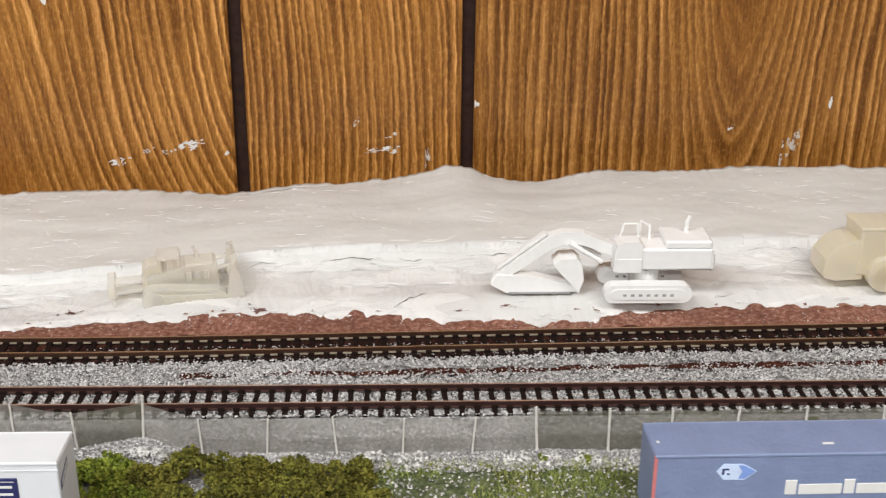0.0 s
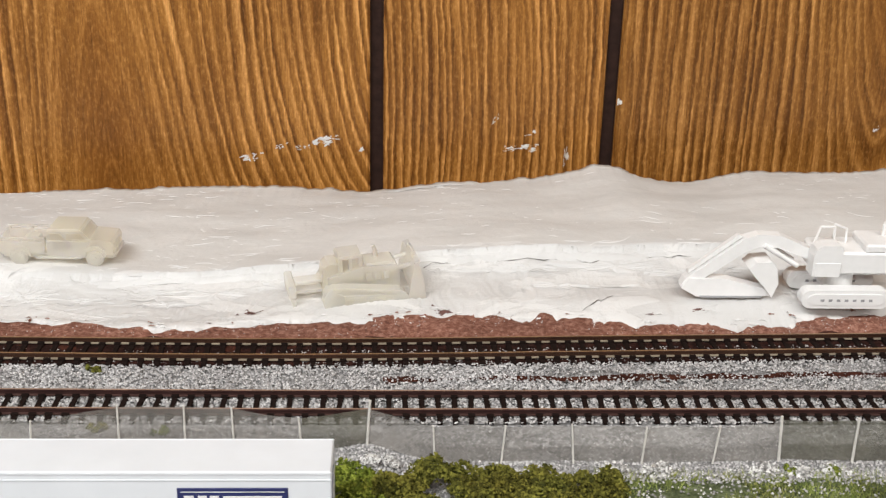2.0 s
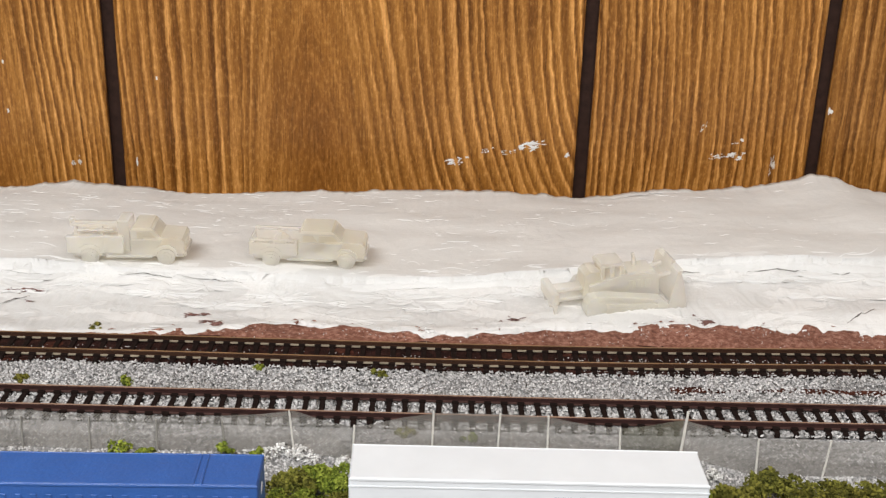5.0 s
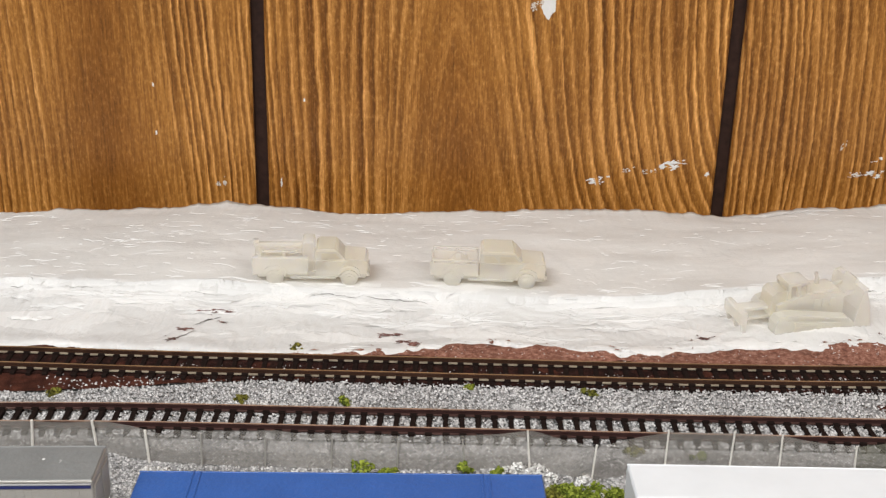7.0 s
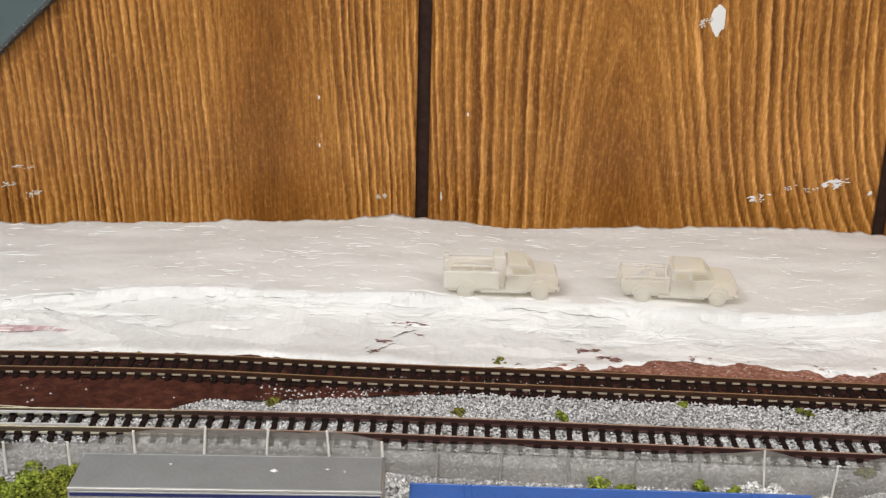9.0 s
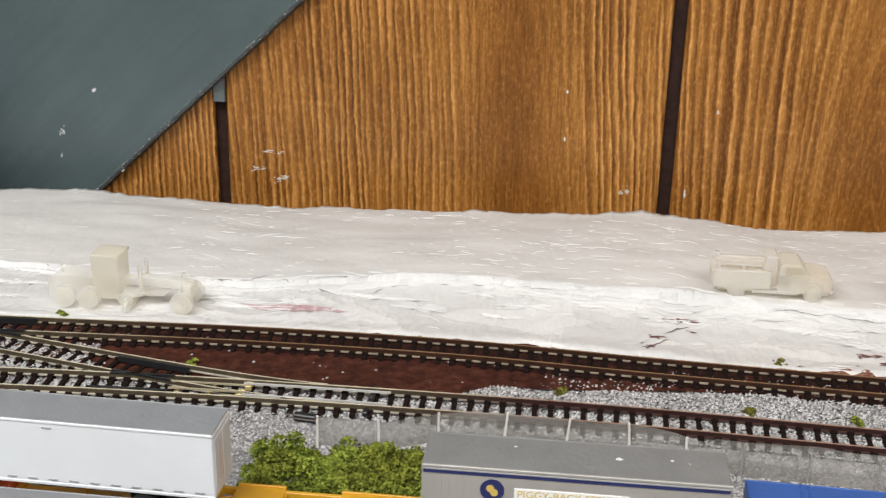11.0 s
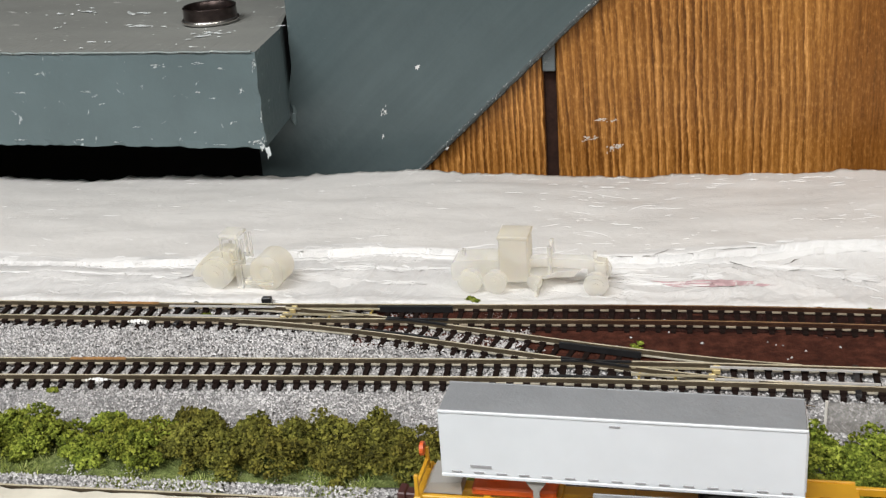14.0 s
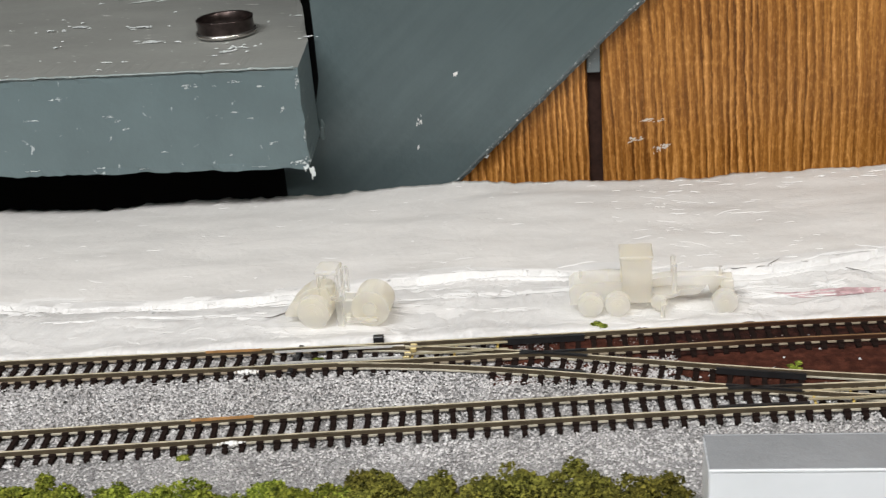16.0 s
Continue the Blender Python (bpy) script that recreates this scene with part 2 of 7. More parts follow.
ROADBED = speckled("red_brown_roadbed", (0.030, 0.0095, 0.0062), (0.056, 0.0175, 0.0108), (0.090, 0.030, 0.0185), 320)
DIRT = speckled("red_dirt", (0.15, 0.060, 0.042), (0.26, 0.115, 0.080), (0.42, 0.23, 0.175), 620)
TIE = plain("dark_tie_plastic", (0.0125, 0.0075, 0.0062), 0.75, vary=0.35, scale=500, specular=0.08)


def rail_paint(name, painted, bare, rough, metal, start=4.75):
    """Brown rail paint that gives way to bare nickel silver beyond the switches."""
    m, t, b = nodes_of(name)
    v = coords(t)
    sep = t.nodes.new("ShaderNodeSeparateXYZ")
    t.links.new(v, sep.inputs[0])
    shift = t.nodes.new("ShaderNodeMath")
    shift.operation = "MULTIPLY_ADD"
    shift.inputs[1].default_value, shift.inputs[2].default_value = 12.0, start
    t.links.new(sep.outputs["X"], shift.inputs[0])
    mottle = noise_of(t, v, 180, 4)
    tone = ramp(t, mottle, [(0.3, (0.72, 0.72, 0.72)), (0.7, (1.15, 1.15, 1.15))])
    col = mix(t, mix(t, bare, painted, ramp(t, shift.outputs[0], [(0.3, (0, 0, 0)), (0.8, (1, 1, 1))])), tone, 1.0, "MULTIPLY")
    t.links.new(col, b.inputs["Base Color"])
    b.inputs["Roughness"].default_value, b.inputs["Metallic"].default_value = rough, metal
    b.inputs["Specular IOR Level"].default_value = 0.25
    return m


RAIL_BROWN = rail_paint("rail_brown_paint", (0.046, 0.021, 0.0125), (0.080, 0.062, 0.040), 0.5, 0.1)
RAIL_TOP = rail_paint("rail_worn_top", (0.27, 0.165, 0.085), (0.58, 0.52, 0.37), 0.40, 0.25)
RAIL_DARK = rail_paint("rail_purple_brown_paint", (0.040, 0.0175, 0.0155), (0.080, 0.062, 0.040), 0.5, 0.1, 3.5)
RAIL_DARK_TOP = rail_paint("rail_dull_top", (0.34, 0.225, 0.165), (0.60, 0.54, 0.40), 0.40, 0.2, 3.5)
NICKEL = plain("nickel_silver", (0.66, 0.58, 0.40), 0.36, 0.6, vary=0.2, scale=260)
BLACK_PLASTIC = plain("black_plastic", (0.012, 0.012, 0.013), 0.4, vary=0.3)
GREEN_PAINT = worn_paint("grey_green_paint", (0.078, 0.106, 0.112), (0.20, 0.24, 0.25), 60, 0.36, 0.72)


def brush_marks(m, turn):
    """Long brush strokes in the paint, running along a slanting edge."""
    t = m.node_tree
    b = t.nodes["Principled BSDF"]
    c = t.nodes.new("ShaderNodeTexCoord")
    q = t.nodes.new("ShaderNodeMapping")
    q.vector_type = "TEXTURE"
    q.inputs["Rotation"].default_value = (0, radians(turn), 0)
    q.inputs["Scale"].default_value = (1, 1, 14)
    t.links.new(c.outputs["Object"], q.inputs["Vector"])
    strokes = noise_of(t, q.outputs["Vector"], 330, 4, 0.6)
    old = b.inputs["Base Color"].links[0].from_socket
    t.links.new(mix(t, old, ramp(t, strokes, [(0.36, (0.86, 0.87, 0.87)), (0.62, (1.12, 1.11, 1.10))]), 0.35, "MULTIPLY"), b.inputs["Base Color"])


brush_marks(GREEN_PAINT, 47)
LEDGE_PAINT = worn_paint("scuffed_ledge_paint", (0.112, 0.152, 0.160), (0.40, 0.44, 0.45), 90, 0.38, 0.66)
LEDGE_TOP = worn_paint("pale_scuffed_ledge_top", (0.250, 0.255, 0.238), (0.50, 0.50, 0.48), 110, 0.5, 0.66, (0.45, 1, 1))
# near-black recess colour: the deep shade behind the ledge is painted in
RECESS_SHADE = plain("recess_shade_black", (0.004, 0.004, 0.004), 0.9)
# unseen room surfaces, kept dark to hold back bounced light
ROOM_WALL = plain("painted_room_wall", (0.29, 0.28, 0.262), 0.8, vary=0.04, scale=6)
ROOM_FLOOR = plain("grey_carpet", (0.09, 0.085, 0.08), 0.9, vary=0.3, scale=90)


# ---- mesh helpers ----
class Shape:
    """Collects vertices and faces of one mesh."""

    def __init__(self):
        self.v, self.f, self.m = [], [], []

    def add(self, verts, faces, slot=0):
        o = len(self.v)
        self.v += [tuple(p) for p in verts]
        self.f += [tuple(i + o for i in q) for q in faces]
        self.m += [slot] * len(faces)
        return self

    def box(self, x0, x1, y0, y1, z0, z1, slot=0, c=0.0, m=None):
        """A box; c chamfers its edges."""
        if c <= 0:
            p = [Vector((x, y, z)) for x in (x0, x1) for y in (y0, y1) for z in (z0, z1)]
            f = [(0, 1, 3, 2), (4, 6, 7, 5), (0, 4, 5, 1), (2, 3, 7, 6), (0, 2, 6, 4), (1, 5, 7, 3)]
        else:
            b = bmesh.new()
            bmesh.ops.create_cube(b, size=1)
            for q in b.verts:
                q.co = Vector((x0 + (q.co.x + 0.5) * (x1 - x0), y0 + (q.co.y + 0.5) * (y1 - y0), z0 + (q.co.z + 0.5) * (z1 - z0)))
            bmesh.ops.bevel(b, geom=list(b.edges), offset=c, segments=1, affect="EDGES", clamp_overlap=True)
            b.verts.index_update()
            p = [q.co.copy() for q in b.verts]
            f = [[q.index for q in g.verts] for g in b.faces]
            b.free()
        if m is not None:
            p = [m @ q for q in p]
        return self.add(p, f, slot)

    def prism(self, outline, a, b, axis="y", slot=0, m=None):
        """An outline in the plane across the axis, extruded from a to b. For y the outline is (x, z), for x (y, z), for z (x, y)."""
        place = {"y": lambda p, d: Vector((p[0], d, p[1])), "x": lambda p, d: Vector((d, p[0], p[1])), "z": lambda p, d: Vector((p[0], p[1], d))}[axis]
        n = len(outline)
        v = [place(p, a) for p in outline] + [place(p, b) for p in outline]
        f = [tuple(range(n))[::-1], tuple(range(n, 2 * n))] + [(i, (i + 1) % n, n + (i + 1) % n, n + i) for i in range(n)]
        if m is not None:
            v = [m @ q for q in v]
        return self.add(v, f, slot)

    def cyl(self, p, q, r, n=12, r2=None, slot=0):
        p, q = Vector(p), Vector(q)
        turn = (q - p).to_track_quat("Z", "Y").to_matrix()
        r2 = r if r2 is None else r2
        v = [p + turn @ Vector((r * math.cos(a), r * math.sin(a), 0)) for a in (2 * math.pi * i / n for i in range(n))]
        v += [q + turn @ Vector((r2 * math.cos(a), r2 * math.sin(a), 0)) for a in (2 * math.pi * i / n for i in range(n))]
        f = [tuple(range(n))[::-1], tuple(range(n, 2 * n))] + [(i, (i + 1) % n, n + (i + 1) % n, n + i) for i in range(n)]
        return self.add(v, f, slot)

    def blob(self, centre, rx, ry, rz, seed=0, rough=0.15, level=2):
        b = bmesh.new()
        bmesh.ops.create_icosphere(b, subdivisions=level, radius=1)
        b.verts.index_update()
        v = []
        for q in b.verts:
            k = 1 + rough * noise.noise(q.co * 1.7 + Vector((seed * 3.1, seed, 0)))
            v.append(Vector(centre) + Vector((q.co.x * rx, q.co.y * ry, q.co.z * rz)) * k)
        self.add(v, [[w.index for w in g.verts] for g in b.faces])
        b.free()
        return self

    def object(self, name, materials, parent=None, label="", smooth=False, kind=""):
        me = bpy.data.meshes.new(name)
        me.from_pydata([tuple(p) for p in self.v], [], self.f)
        for m in materials if isinstance(materials, (list, tuple)) else [materials]:
            me.materials.append(m)
        if max(self.m, default=0) > 0:
            me.polygons.foreach_set("material_index", self.m)
        if smooth:
            me.polygons.foreach_set("use_smooth", [True] * len(me.polygons))
        b = bmesh.new()
        b.from_mesh(me)
        bmesh.ops.recalc_face_normals(b, faces=list(b.faces))
        b.to_mesh(me)
        b.free()
        me.update()
        ob = new(name, me)
        if parent:
            ob.parent = parent
        return tagged(ob, label, kind=kind)


def thing(name, label, category, at=None, group=""):
    ob = new(name)
    ob.empty_display_size = 0.01
    if at is not None:
        ob.matrix_world = at
    return tagged(ob, label, category, group)


def curve_of(points):
    """A smooth function through a few (x, value) pairs."""
    xs, ys = np.array(sorted(points)).T
    slope = np.gradient(ys, xs)

    def at(x):
        x = np.asarray(x, float)
        i = np.clip(np.searchsorted(xs, x) - 1, 0, len(xs) - 2)
        h = xs[i + 1] - xs[i]
        s = np.clip((x - xs[i]) / h, 0, 1)
        return ((1 + 2 * s) * (1 - s) ** 2 * ys[i] + s * (1 - s) ** 2 * h * slope[i] + s * s * (3 - 2 * s) * ys[i + 1] + s * s * (s - 1) * h * slope[i + 1])
    return at


def wobble(x, y, scale, seed=0):
    return noise.noise(Vector((x * scale, y * scale, seed * 7.3)))


# ---- the room ----
def room():
    s = Shape().box(-3.0, 3.0, -3.2, 1.0, 1.30, 1.35)
    tagged(s.object("ceiling", ROOM_WALL), "unseen painted room ceiling, toned dark to cut bounced light", "ceiling", kind="structure")
    s = Shape().box(-3.0, 3.0, -3.2, 1.0, -1.05, -1.0)
    tagged(s.object("floor", ROOM_FLOOR), "grey carpeted room floor", "floor", kind="structure")
    s = Shape().box(-3.0, 3.0, -3.25, -3.2, -1.0, 1.30)
    tagged(s.object("wall_south", ROOM_WALL), "plain painted room wall", "wall", kind="structure")
    for nm, x in (("wall_west", -3.05), ("wall_east", 3.0)):
        s = Shape().box(x, x + 0.05, -3.2, 1.0, -1.0, 1.30)
        tagged(s.object(nm, ROOM_WALL), "plain painted room wall", "wall", kind="structure")
    for x, y in ((-0.85, -1.05), (0.75, -1.05), (-0.2, -2.2)):
        lamp = thing("ceiling_lamp", "long white fluorescent ceiling lamp housing", "lamp", group="ceiling lamps")
        s = Shape().box(x - 0.62, x + 0.62, y - 0.17, y + 0.17, 1.21, 1.30, c=0.01)
        s.object("housing", ROOM_WALL, lamp)


room()

# panelled wall: boards between dark grooves
GROOVES = [-0.376, -0.188, 0.0, 0.094, 0.282]
HALF = 0.0027
wall = thing("wall_north", "wood-grain panelling with dark vertical grooves", "wall")
wall["kind"] = "structure"
edges = [-0.4815] + GROOVES + [0.47, 0.658, 0.752, 1.2, 3.0]
for i in range(len(edges) - 1):
    x0 = edges[i] + (HALF if i else 0)
    x1 = edges[i + 1] - HALF
    mid = (x0 + x1) / 2
    grain = wood_material(*BOARD_GRAIN[i]) if i < len(BOARD_GRAIN) else WOOD
    plank = Shape().box(x0 - mid, x1 - mid, 0.0, 0.0032, -1.0, 1.30, c=0.0009).object("panel_board", grain, wall)
    plank.matrix_world = pose(mid, 0, 0)
Shape().box(-0.4815, 3.0, 0.0035, 0.03, -1.0, 1.30).object("groove_backing", GROOVE, wall, "dark brown groove bottom")
Shape().box(-3.0, -0.85, 0.0, 0.03, -1.0, 1.30).object("panel_board", WOOD, wall)
Shape().box(-0.86, -0.4815, 0.30, 0.33, -1.0, 1.30).object("recess_back", RECESS_SHADE, wall, "recess behind the timber, painted black as its shade")
Shape().box(-0.88, -0.86, 0.03, 0.33, -1.0, 1.30).object("recess_side", RECESS_SHADE, wall)
Shape().box(-0.4810, -0.46, 0.031, 0.33, -1.0, 1.30).object("recess_side", RECESS_SHADE, wall)

# grey-green board fixed aslant on the wall
board = thing("diagonal_board", "grey-green painted board with a slanting edge fixed to the panelling", "board")
slant = lambda z: -0.4325 + (z + 0.0155) * 1.069
# board stops short under the ledge so the black recess stands for its shade
s = Shape().prism([(-0.505, -0.06), (slant(-0.06), -0.06), (slant(0.42), 0.42), (-0.4852, 0.42), (-0.4852, 0.050), (-0.4855, 0.030), (-0.4882, 0.0185), (-0.490, 0.0065), (-0.505, 0.0065)], -0.0045, -0.0005)
s.object("panel", GREEN_PAINT, board)

ledge = thing("timber_ledge", "thick grey-green painted timber ledge with chipped corners", "timber")
b = bmesh.new()
bmesh.ops.create_cube(b, size=1)
for q in b.verts:
    back = q.co.y > 0
    q.co = Vector((-0.86 if q.co.x < 0 else (-0.522 if back else -0.4805), 0.25 if back else -0.052, 0.048 if q.co.z > 0 else 0.009))
    if not back and q.co.x > -0.5:
        q.co.z += 0.001 if q.co.z < 0.03 else 0
for q in b.verts:
    if q.co.y > 0 and q.co.x > -0.6:
        q.co = Vector((-0.522, 0.25, q.co.z))
bmesh.ops.subdivide_edges(b, edges=list(b.edges), cuts=14, use_grid_fill=True)
bmesh.ops.subdivide_edges(b, edges=[e for e in b.edges if abs(e.verts[0].co.x - e.verts[1].co.x) > 0.01 and abs(e.verts[0].co.z - e.verts[1].co.z) < 1e-4], cuts=9, use_grid_fill=True)
for q in b.verts:
    k = noise.noise(q.co * 160) * 0.0005 + noise.noise(q.co * 520) * 0.0004
    planes = (q.co.y < -0.0515) + (q.co.z < 0.0102 or q.co.z > 0.0475) + (q.co.x > -0.4806 - (q.co.y + 0.052) * 0.1375)
    k = k * (1.3 if planes > 1 else 0.06)
    q.co += Vector((k if q.co.x > -0.53 else 0, k if q.co.y < -0.05 else 0, k))
for q in b.verts:
    if q.co.y > -0.010:
        old = -0.4805 - (q.co.y + 0.052) * 0.1375
        q.co.x = -0.86 + (q.co.x + 0.86) * (old - (q.co.y + 0.010) * 0.15 + 0.86) / (old + 0.86)
b.normal_update()
me = bpy.data.meshes.new("timber")
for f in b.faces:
    # upward faces take the paler ledge coat
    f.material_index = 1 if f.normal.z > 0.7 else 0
b.to_mesh(me)
b.free()
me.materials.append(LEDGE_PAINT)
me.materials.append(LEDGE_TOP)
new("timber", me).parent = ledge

# ---- ground, roadbed and plaster ----
BACK = curve_of([(0.34, -0.152), (0.20, -0.157), (0.066, -0.1615), (-0.008, -0.1642), (-0.14, -0.1640), (-0.20, -0.1638), (-0.243, -0.1630), (-0.30, -0.1655), (-0.37, -0.1720), (-0.443, -0.1790), (-0.499, -0.1834), (-0.74, -0.203)])
FRONT = curve_of([(0.34, -0.192), (0.065, -0.1940), (-0.004, -0.1945), (-0.14, -0.1943), (-0.20, -0.1945), (-0.25, -0.1965), (-0.33, -0.2015), (-0.42, -0.2110), (-0.486, -0.2187), (-0.74, -0.249)])
TRAIN = curve_of([(0.34, -0.2520), (0.15, -0.2540), (-0.04, -0.2562), (-0.135, -0.2590), (-0.213, -0.2635), (-0.32, -0.2682), (-0.37, -0.2708), (-0.43, -0.2750), (-0.74, -0.3000)])
FORE = curve_of([(0.34, -0.300), (-0.20, -0.308), (-0.32, -0.3125), (-0.43, -0.3185), (-0.74, -0.345)])
LEFT, RIGHT = -0.74, 0.34


def sheet(name, material, xs, rows, height, label, category, kind="structure", smooth=True, slot=None):
    """A grid over x; rows(x) gives the y values from front to back."""
    v, f, m = [], [], []
    n = None
    for x in xs:
        ys = rows(x)
        n = len(ys)
        v += [(x, y, height(x, y)) for y in ys]
    for i in range(len(xs) - 1):
        for j in range(n - 1):
            f.append((i * n + j, (i + 1) * n + j, (i + 1) * n + j + 1, i * n + j + 1))
            if slot:
                m.append(slot(*v[i * n + j][:2], j))
    s = Shape()
    s.v, s.f, s.m = v, f, m or [0] * len(f)
    ob = s.object(name, material, smooth=smooth)
    return tagged(ob, label, category, kind=kind)


sheet("ground", GROUND, np.linspace(-1.6, 1.6, 420), lambda x: np.linspace(-0.60, -0.02, 90),
      lambda x, y: -0.0016 + 0.0005 * wobble(x, y, 60) + 0.0004 * wobble(x, y, 190, 1) - 0.0022 * min(1, max(0, (y - float(BACK(x)) - 0.0085) / 0.002)) - 0.03 * min(1, max(0, (y - float(BACK(x)) - 0.0165 - 0.008 * max(0, min(1, (-0.34 - x) / 0.03))) / 0.004)), "layout baseboard covered with grey model ballast", "ground")
s = Shape().box(-1.6, 1.6, -0.60, -0.02, -0.06, -0.036)
tagged(s.object("baseboard", ROOM_FLOOR), "plain plywood baseboard under the layout", "baseboard", kind="structure")


def bare_front(x):
    """Where the stones begin in front of the back track."""
    yb, yf = float(BACK(x)), float(FRONT(x))
    near = yb - 0.0066 - 0.0110 * max(0, min(1, (-0.165 - x) / 0.06))
    k = max(0, min(1, (-0.236 - x) / 0.012)) * max(0, min(1, (x + 0.352) / 0.010))
    return near * (1 - k) + (yf + 0.0082) * k


def bed_rows(x):
    front = bare_front(x) + 0.0006 + 0.0010 * wobble(x, 0, 45)
    return np.linspace(front, float(BACK(x)) + 0.0125, 18)


sheet("roadbed", ROADBED, np.linspace(-0.40, 0.34, 380), bed_rows,
      lambda x, y: -0.0007 + 0.0006 * wobble(x, y, 120) - 0.0008 * max(0, y - float(BACK(x)) - 0.010) / 0.004, "dark red-brown painted roadbed under the track", "roadbed")
TOP_Z = curve_of([(-0.75, -0.015), (-0.60, -0.0135), (-0.50, -0.011), (-0.425, -0.007), (-0.35, -0.0078), (-0.30, -0.0062), (-0.23, -0.0025), (-0.185, 0.0002), (-0.145, -0.0025), (-0.097, -0.0002),
                  (-0.04, 0.0018), (0.0, 0.0003), (0.03, 0.004), (0.074, 0.008), (0.09, 0.0112), (0.103, 0.0075), (0.121, 0.0052), (0.144, 0.0098), (0.17, 0.009), (0.204, 0.011), (0.255, 0.011), (0.36, 0.010)])
MID_Z = curve_of([(-0.75, -0.004), (-0.50, -0.003), (-0.40, -0.001), (-0.325, 0.001), (-0.20, 0.004), (-0.12, 0.0035), (-0.05, 0.0035), (0.01, 0.0075), (0.09, 0.0095), (0.36, 0.010)])
LOW_Z = curve_of([(-0.75, -0.001), (-0.40, -0.0015), (-0.20, -0.001), (-0.07, -0.001), (0.0, 0.0015), (0.07, 0.003), (0.15, 0.004), (0.36, 0.004)])
STEP_Y = curve_of([(-0.75, -0.152), (-0.56, -0.139), (-0.49, -0.138), (-0.41, -0.124), (-0.335, -0.1285), (-0.265, -0.116), (-0.15, -0.117), (-0.04, -0.118), (0.02, -0.110), (0.073, -0.108), (0.184, -0.105), (0.36, -0.104)])
EDGE_Y = curve_of([(-0.75, -0.190), (-0.543, -0.1780), (-0.464, -0.1712), (-0.383, -0.1640), (-0.30, -0.1565), (-0.24, -0.1530), (-0.19, -0.1540), (-0.145, -0.1540), (-0.10, -0.1465), (-0.059, -0.1500), (-0.02, -0.1468), (0.027, -0.1412), (0.066, -0.1445), (0.115, -0.147), (0.160, -0.138), (0.210, -0.1386), (0.36, -0.134)])


def edge_soft(x):
    return float(EDGE_Y(x)) + 0.0028 * wobble(x, 0, 60, 2) + 0.0022 * wobble(x, 0, 170, 3)


def edge_front(x):
    """The ragged front edge of the plaster."""
    return edge_soft(x) + 0.0009 * wobble(x, 0, 420, 5) + 0.0006 * wobble(x, 0, 1000, 6)


def plaster_rows(x):
    front = edge_front(x)
    step = float(STEP_Y(x)) + 0.0022 * wobble(x, 0, 35, 6) + 0.0014 * wobble(x, 0, 130, 7)
    low = np.concatenate([[front, front + 0.0005, front + 0.0011], np.linspace(edge_soft(x) + 0.0038, step - 0.0012, 20)])
    high = np.linspace(step + 0.0012, -0.028, 34)
    return np.concatenate([[front - 0.0006], low, [step], high, [-0.0275, -0.0270]])


def plaster_z(x, y):
    front, step = edge_front(x), float(STEP_Y(x))
    if y < front - 0.0003:
        return -0.0035
    if y > -0.0277:
        return -0.04 if y > -0.0272 else float(TOP_Z(x)) - 0.0025
    if y > step:
        s = (y - step) / (-0.028 - step)
        k = s ** 1.5
        z = float(MID_Z(x)) * (1 - k) + float(TOP_Z(x)) * k + 0.0012 * math.sin(math.pi * min(1, s * 1.0))
        z += 0.0007 * wobble(x * 0.4, y, 90, 8) + 0.00022 * wobble(x * 0.25, y, 520, 9) + 0.0008 * wobble(x, y, 25, 10)
        z += 0.0007 * max(0, 1 - (y - step) / 0.006) * (0.6 + wobble(x, y, 70, 12))
        z += k ** 7 * (0.0011 * wobble(x, 0, 48, 16) + 0.0013 * max(0, wobble(x, 0, 150, 17)) + 0.0004 * wobble(x, 0, 420, 18) + 0.0001 * wobble(x, 0, 900, 19))
        return z
    edge = float(EDGE_Y(x))
    s = min(1, max(0, (y - edge) / max(0.004, step - edge)))
    z = -0.0012 + 0.0014 * min(1, max(0, (y - front) / 0.0012)) ** 0.6 + (float(LOW_Z(x)) - 0.0002) * min(1, s * 4)
    z += (float(MID_Z(x)) - float(LOW_Z(x)) - 0.0016) * max(0, (s - 0.55) / 0.45) ** 2
    z += 0.0007 * wobble(x, y, 55, 13) + 0.00028 * wobble(x * 0.6, y, 150, 14) + 0.00012 * wobble(x, y, 420, 15)
    z += 0.0004 * max(0, 0.30 - abs(wobble(x * 0.45, y + 0.2 * wobble(x, y, 40, 22), 110, 21))) / 0.30
    return z


sheet("dirt_strip", DIRT, np.linspace(-0.165, 0.34, 300), lambda x: np.linspace(float(BACK(x)) + 0.0055, float(BACK(x)) + 0.006 + max(0.001, float(EDGE_Y(x)) + 0.0110 - float(BACK(x)) - 0.006) * min(1, max(0.02, (x + 0.165) / 0.035)), 20),
      lambda x, y: -0.0003 + 0.0012 * wobble(x, y, 90) + 0.0009 * wobble(x, y, 260, 4) - 0.0040 * max(0, min(1, (y - float(EDGE_Y(x)) - 0.0015 - 0.006 * max(0, min(1, (x - 0.03) / 0.05))) / 0.003)) + 0.0010 * max(0, min(1, (x + 0.05) / 0.1)) * min(1, max(0, (y - float(BACK(x)) - 0.006) / 0.02)),
      "strip of rough red-brown dirt beside the track", "ground")

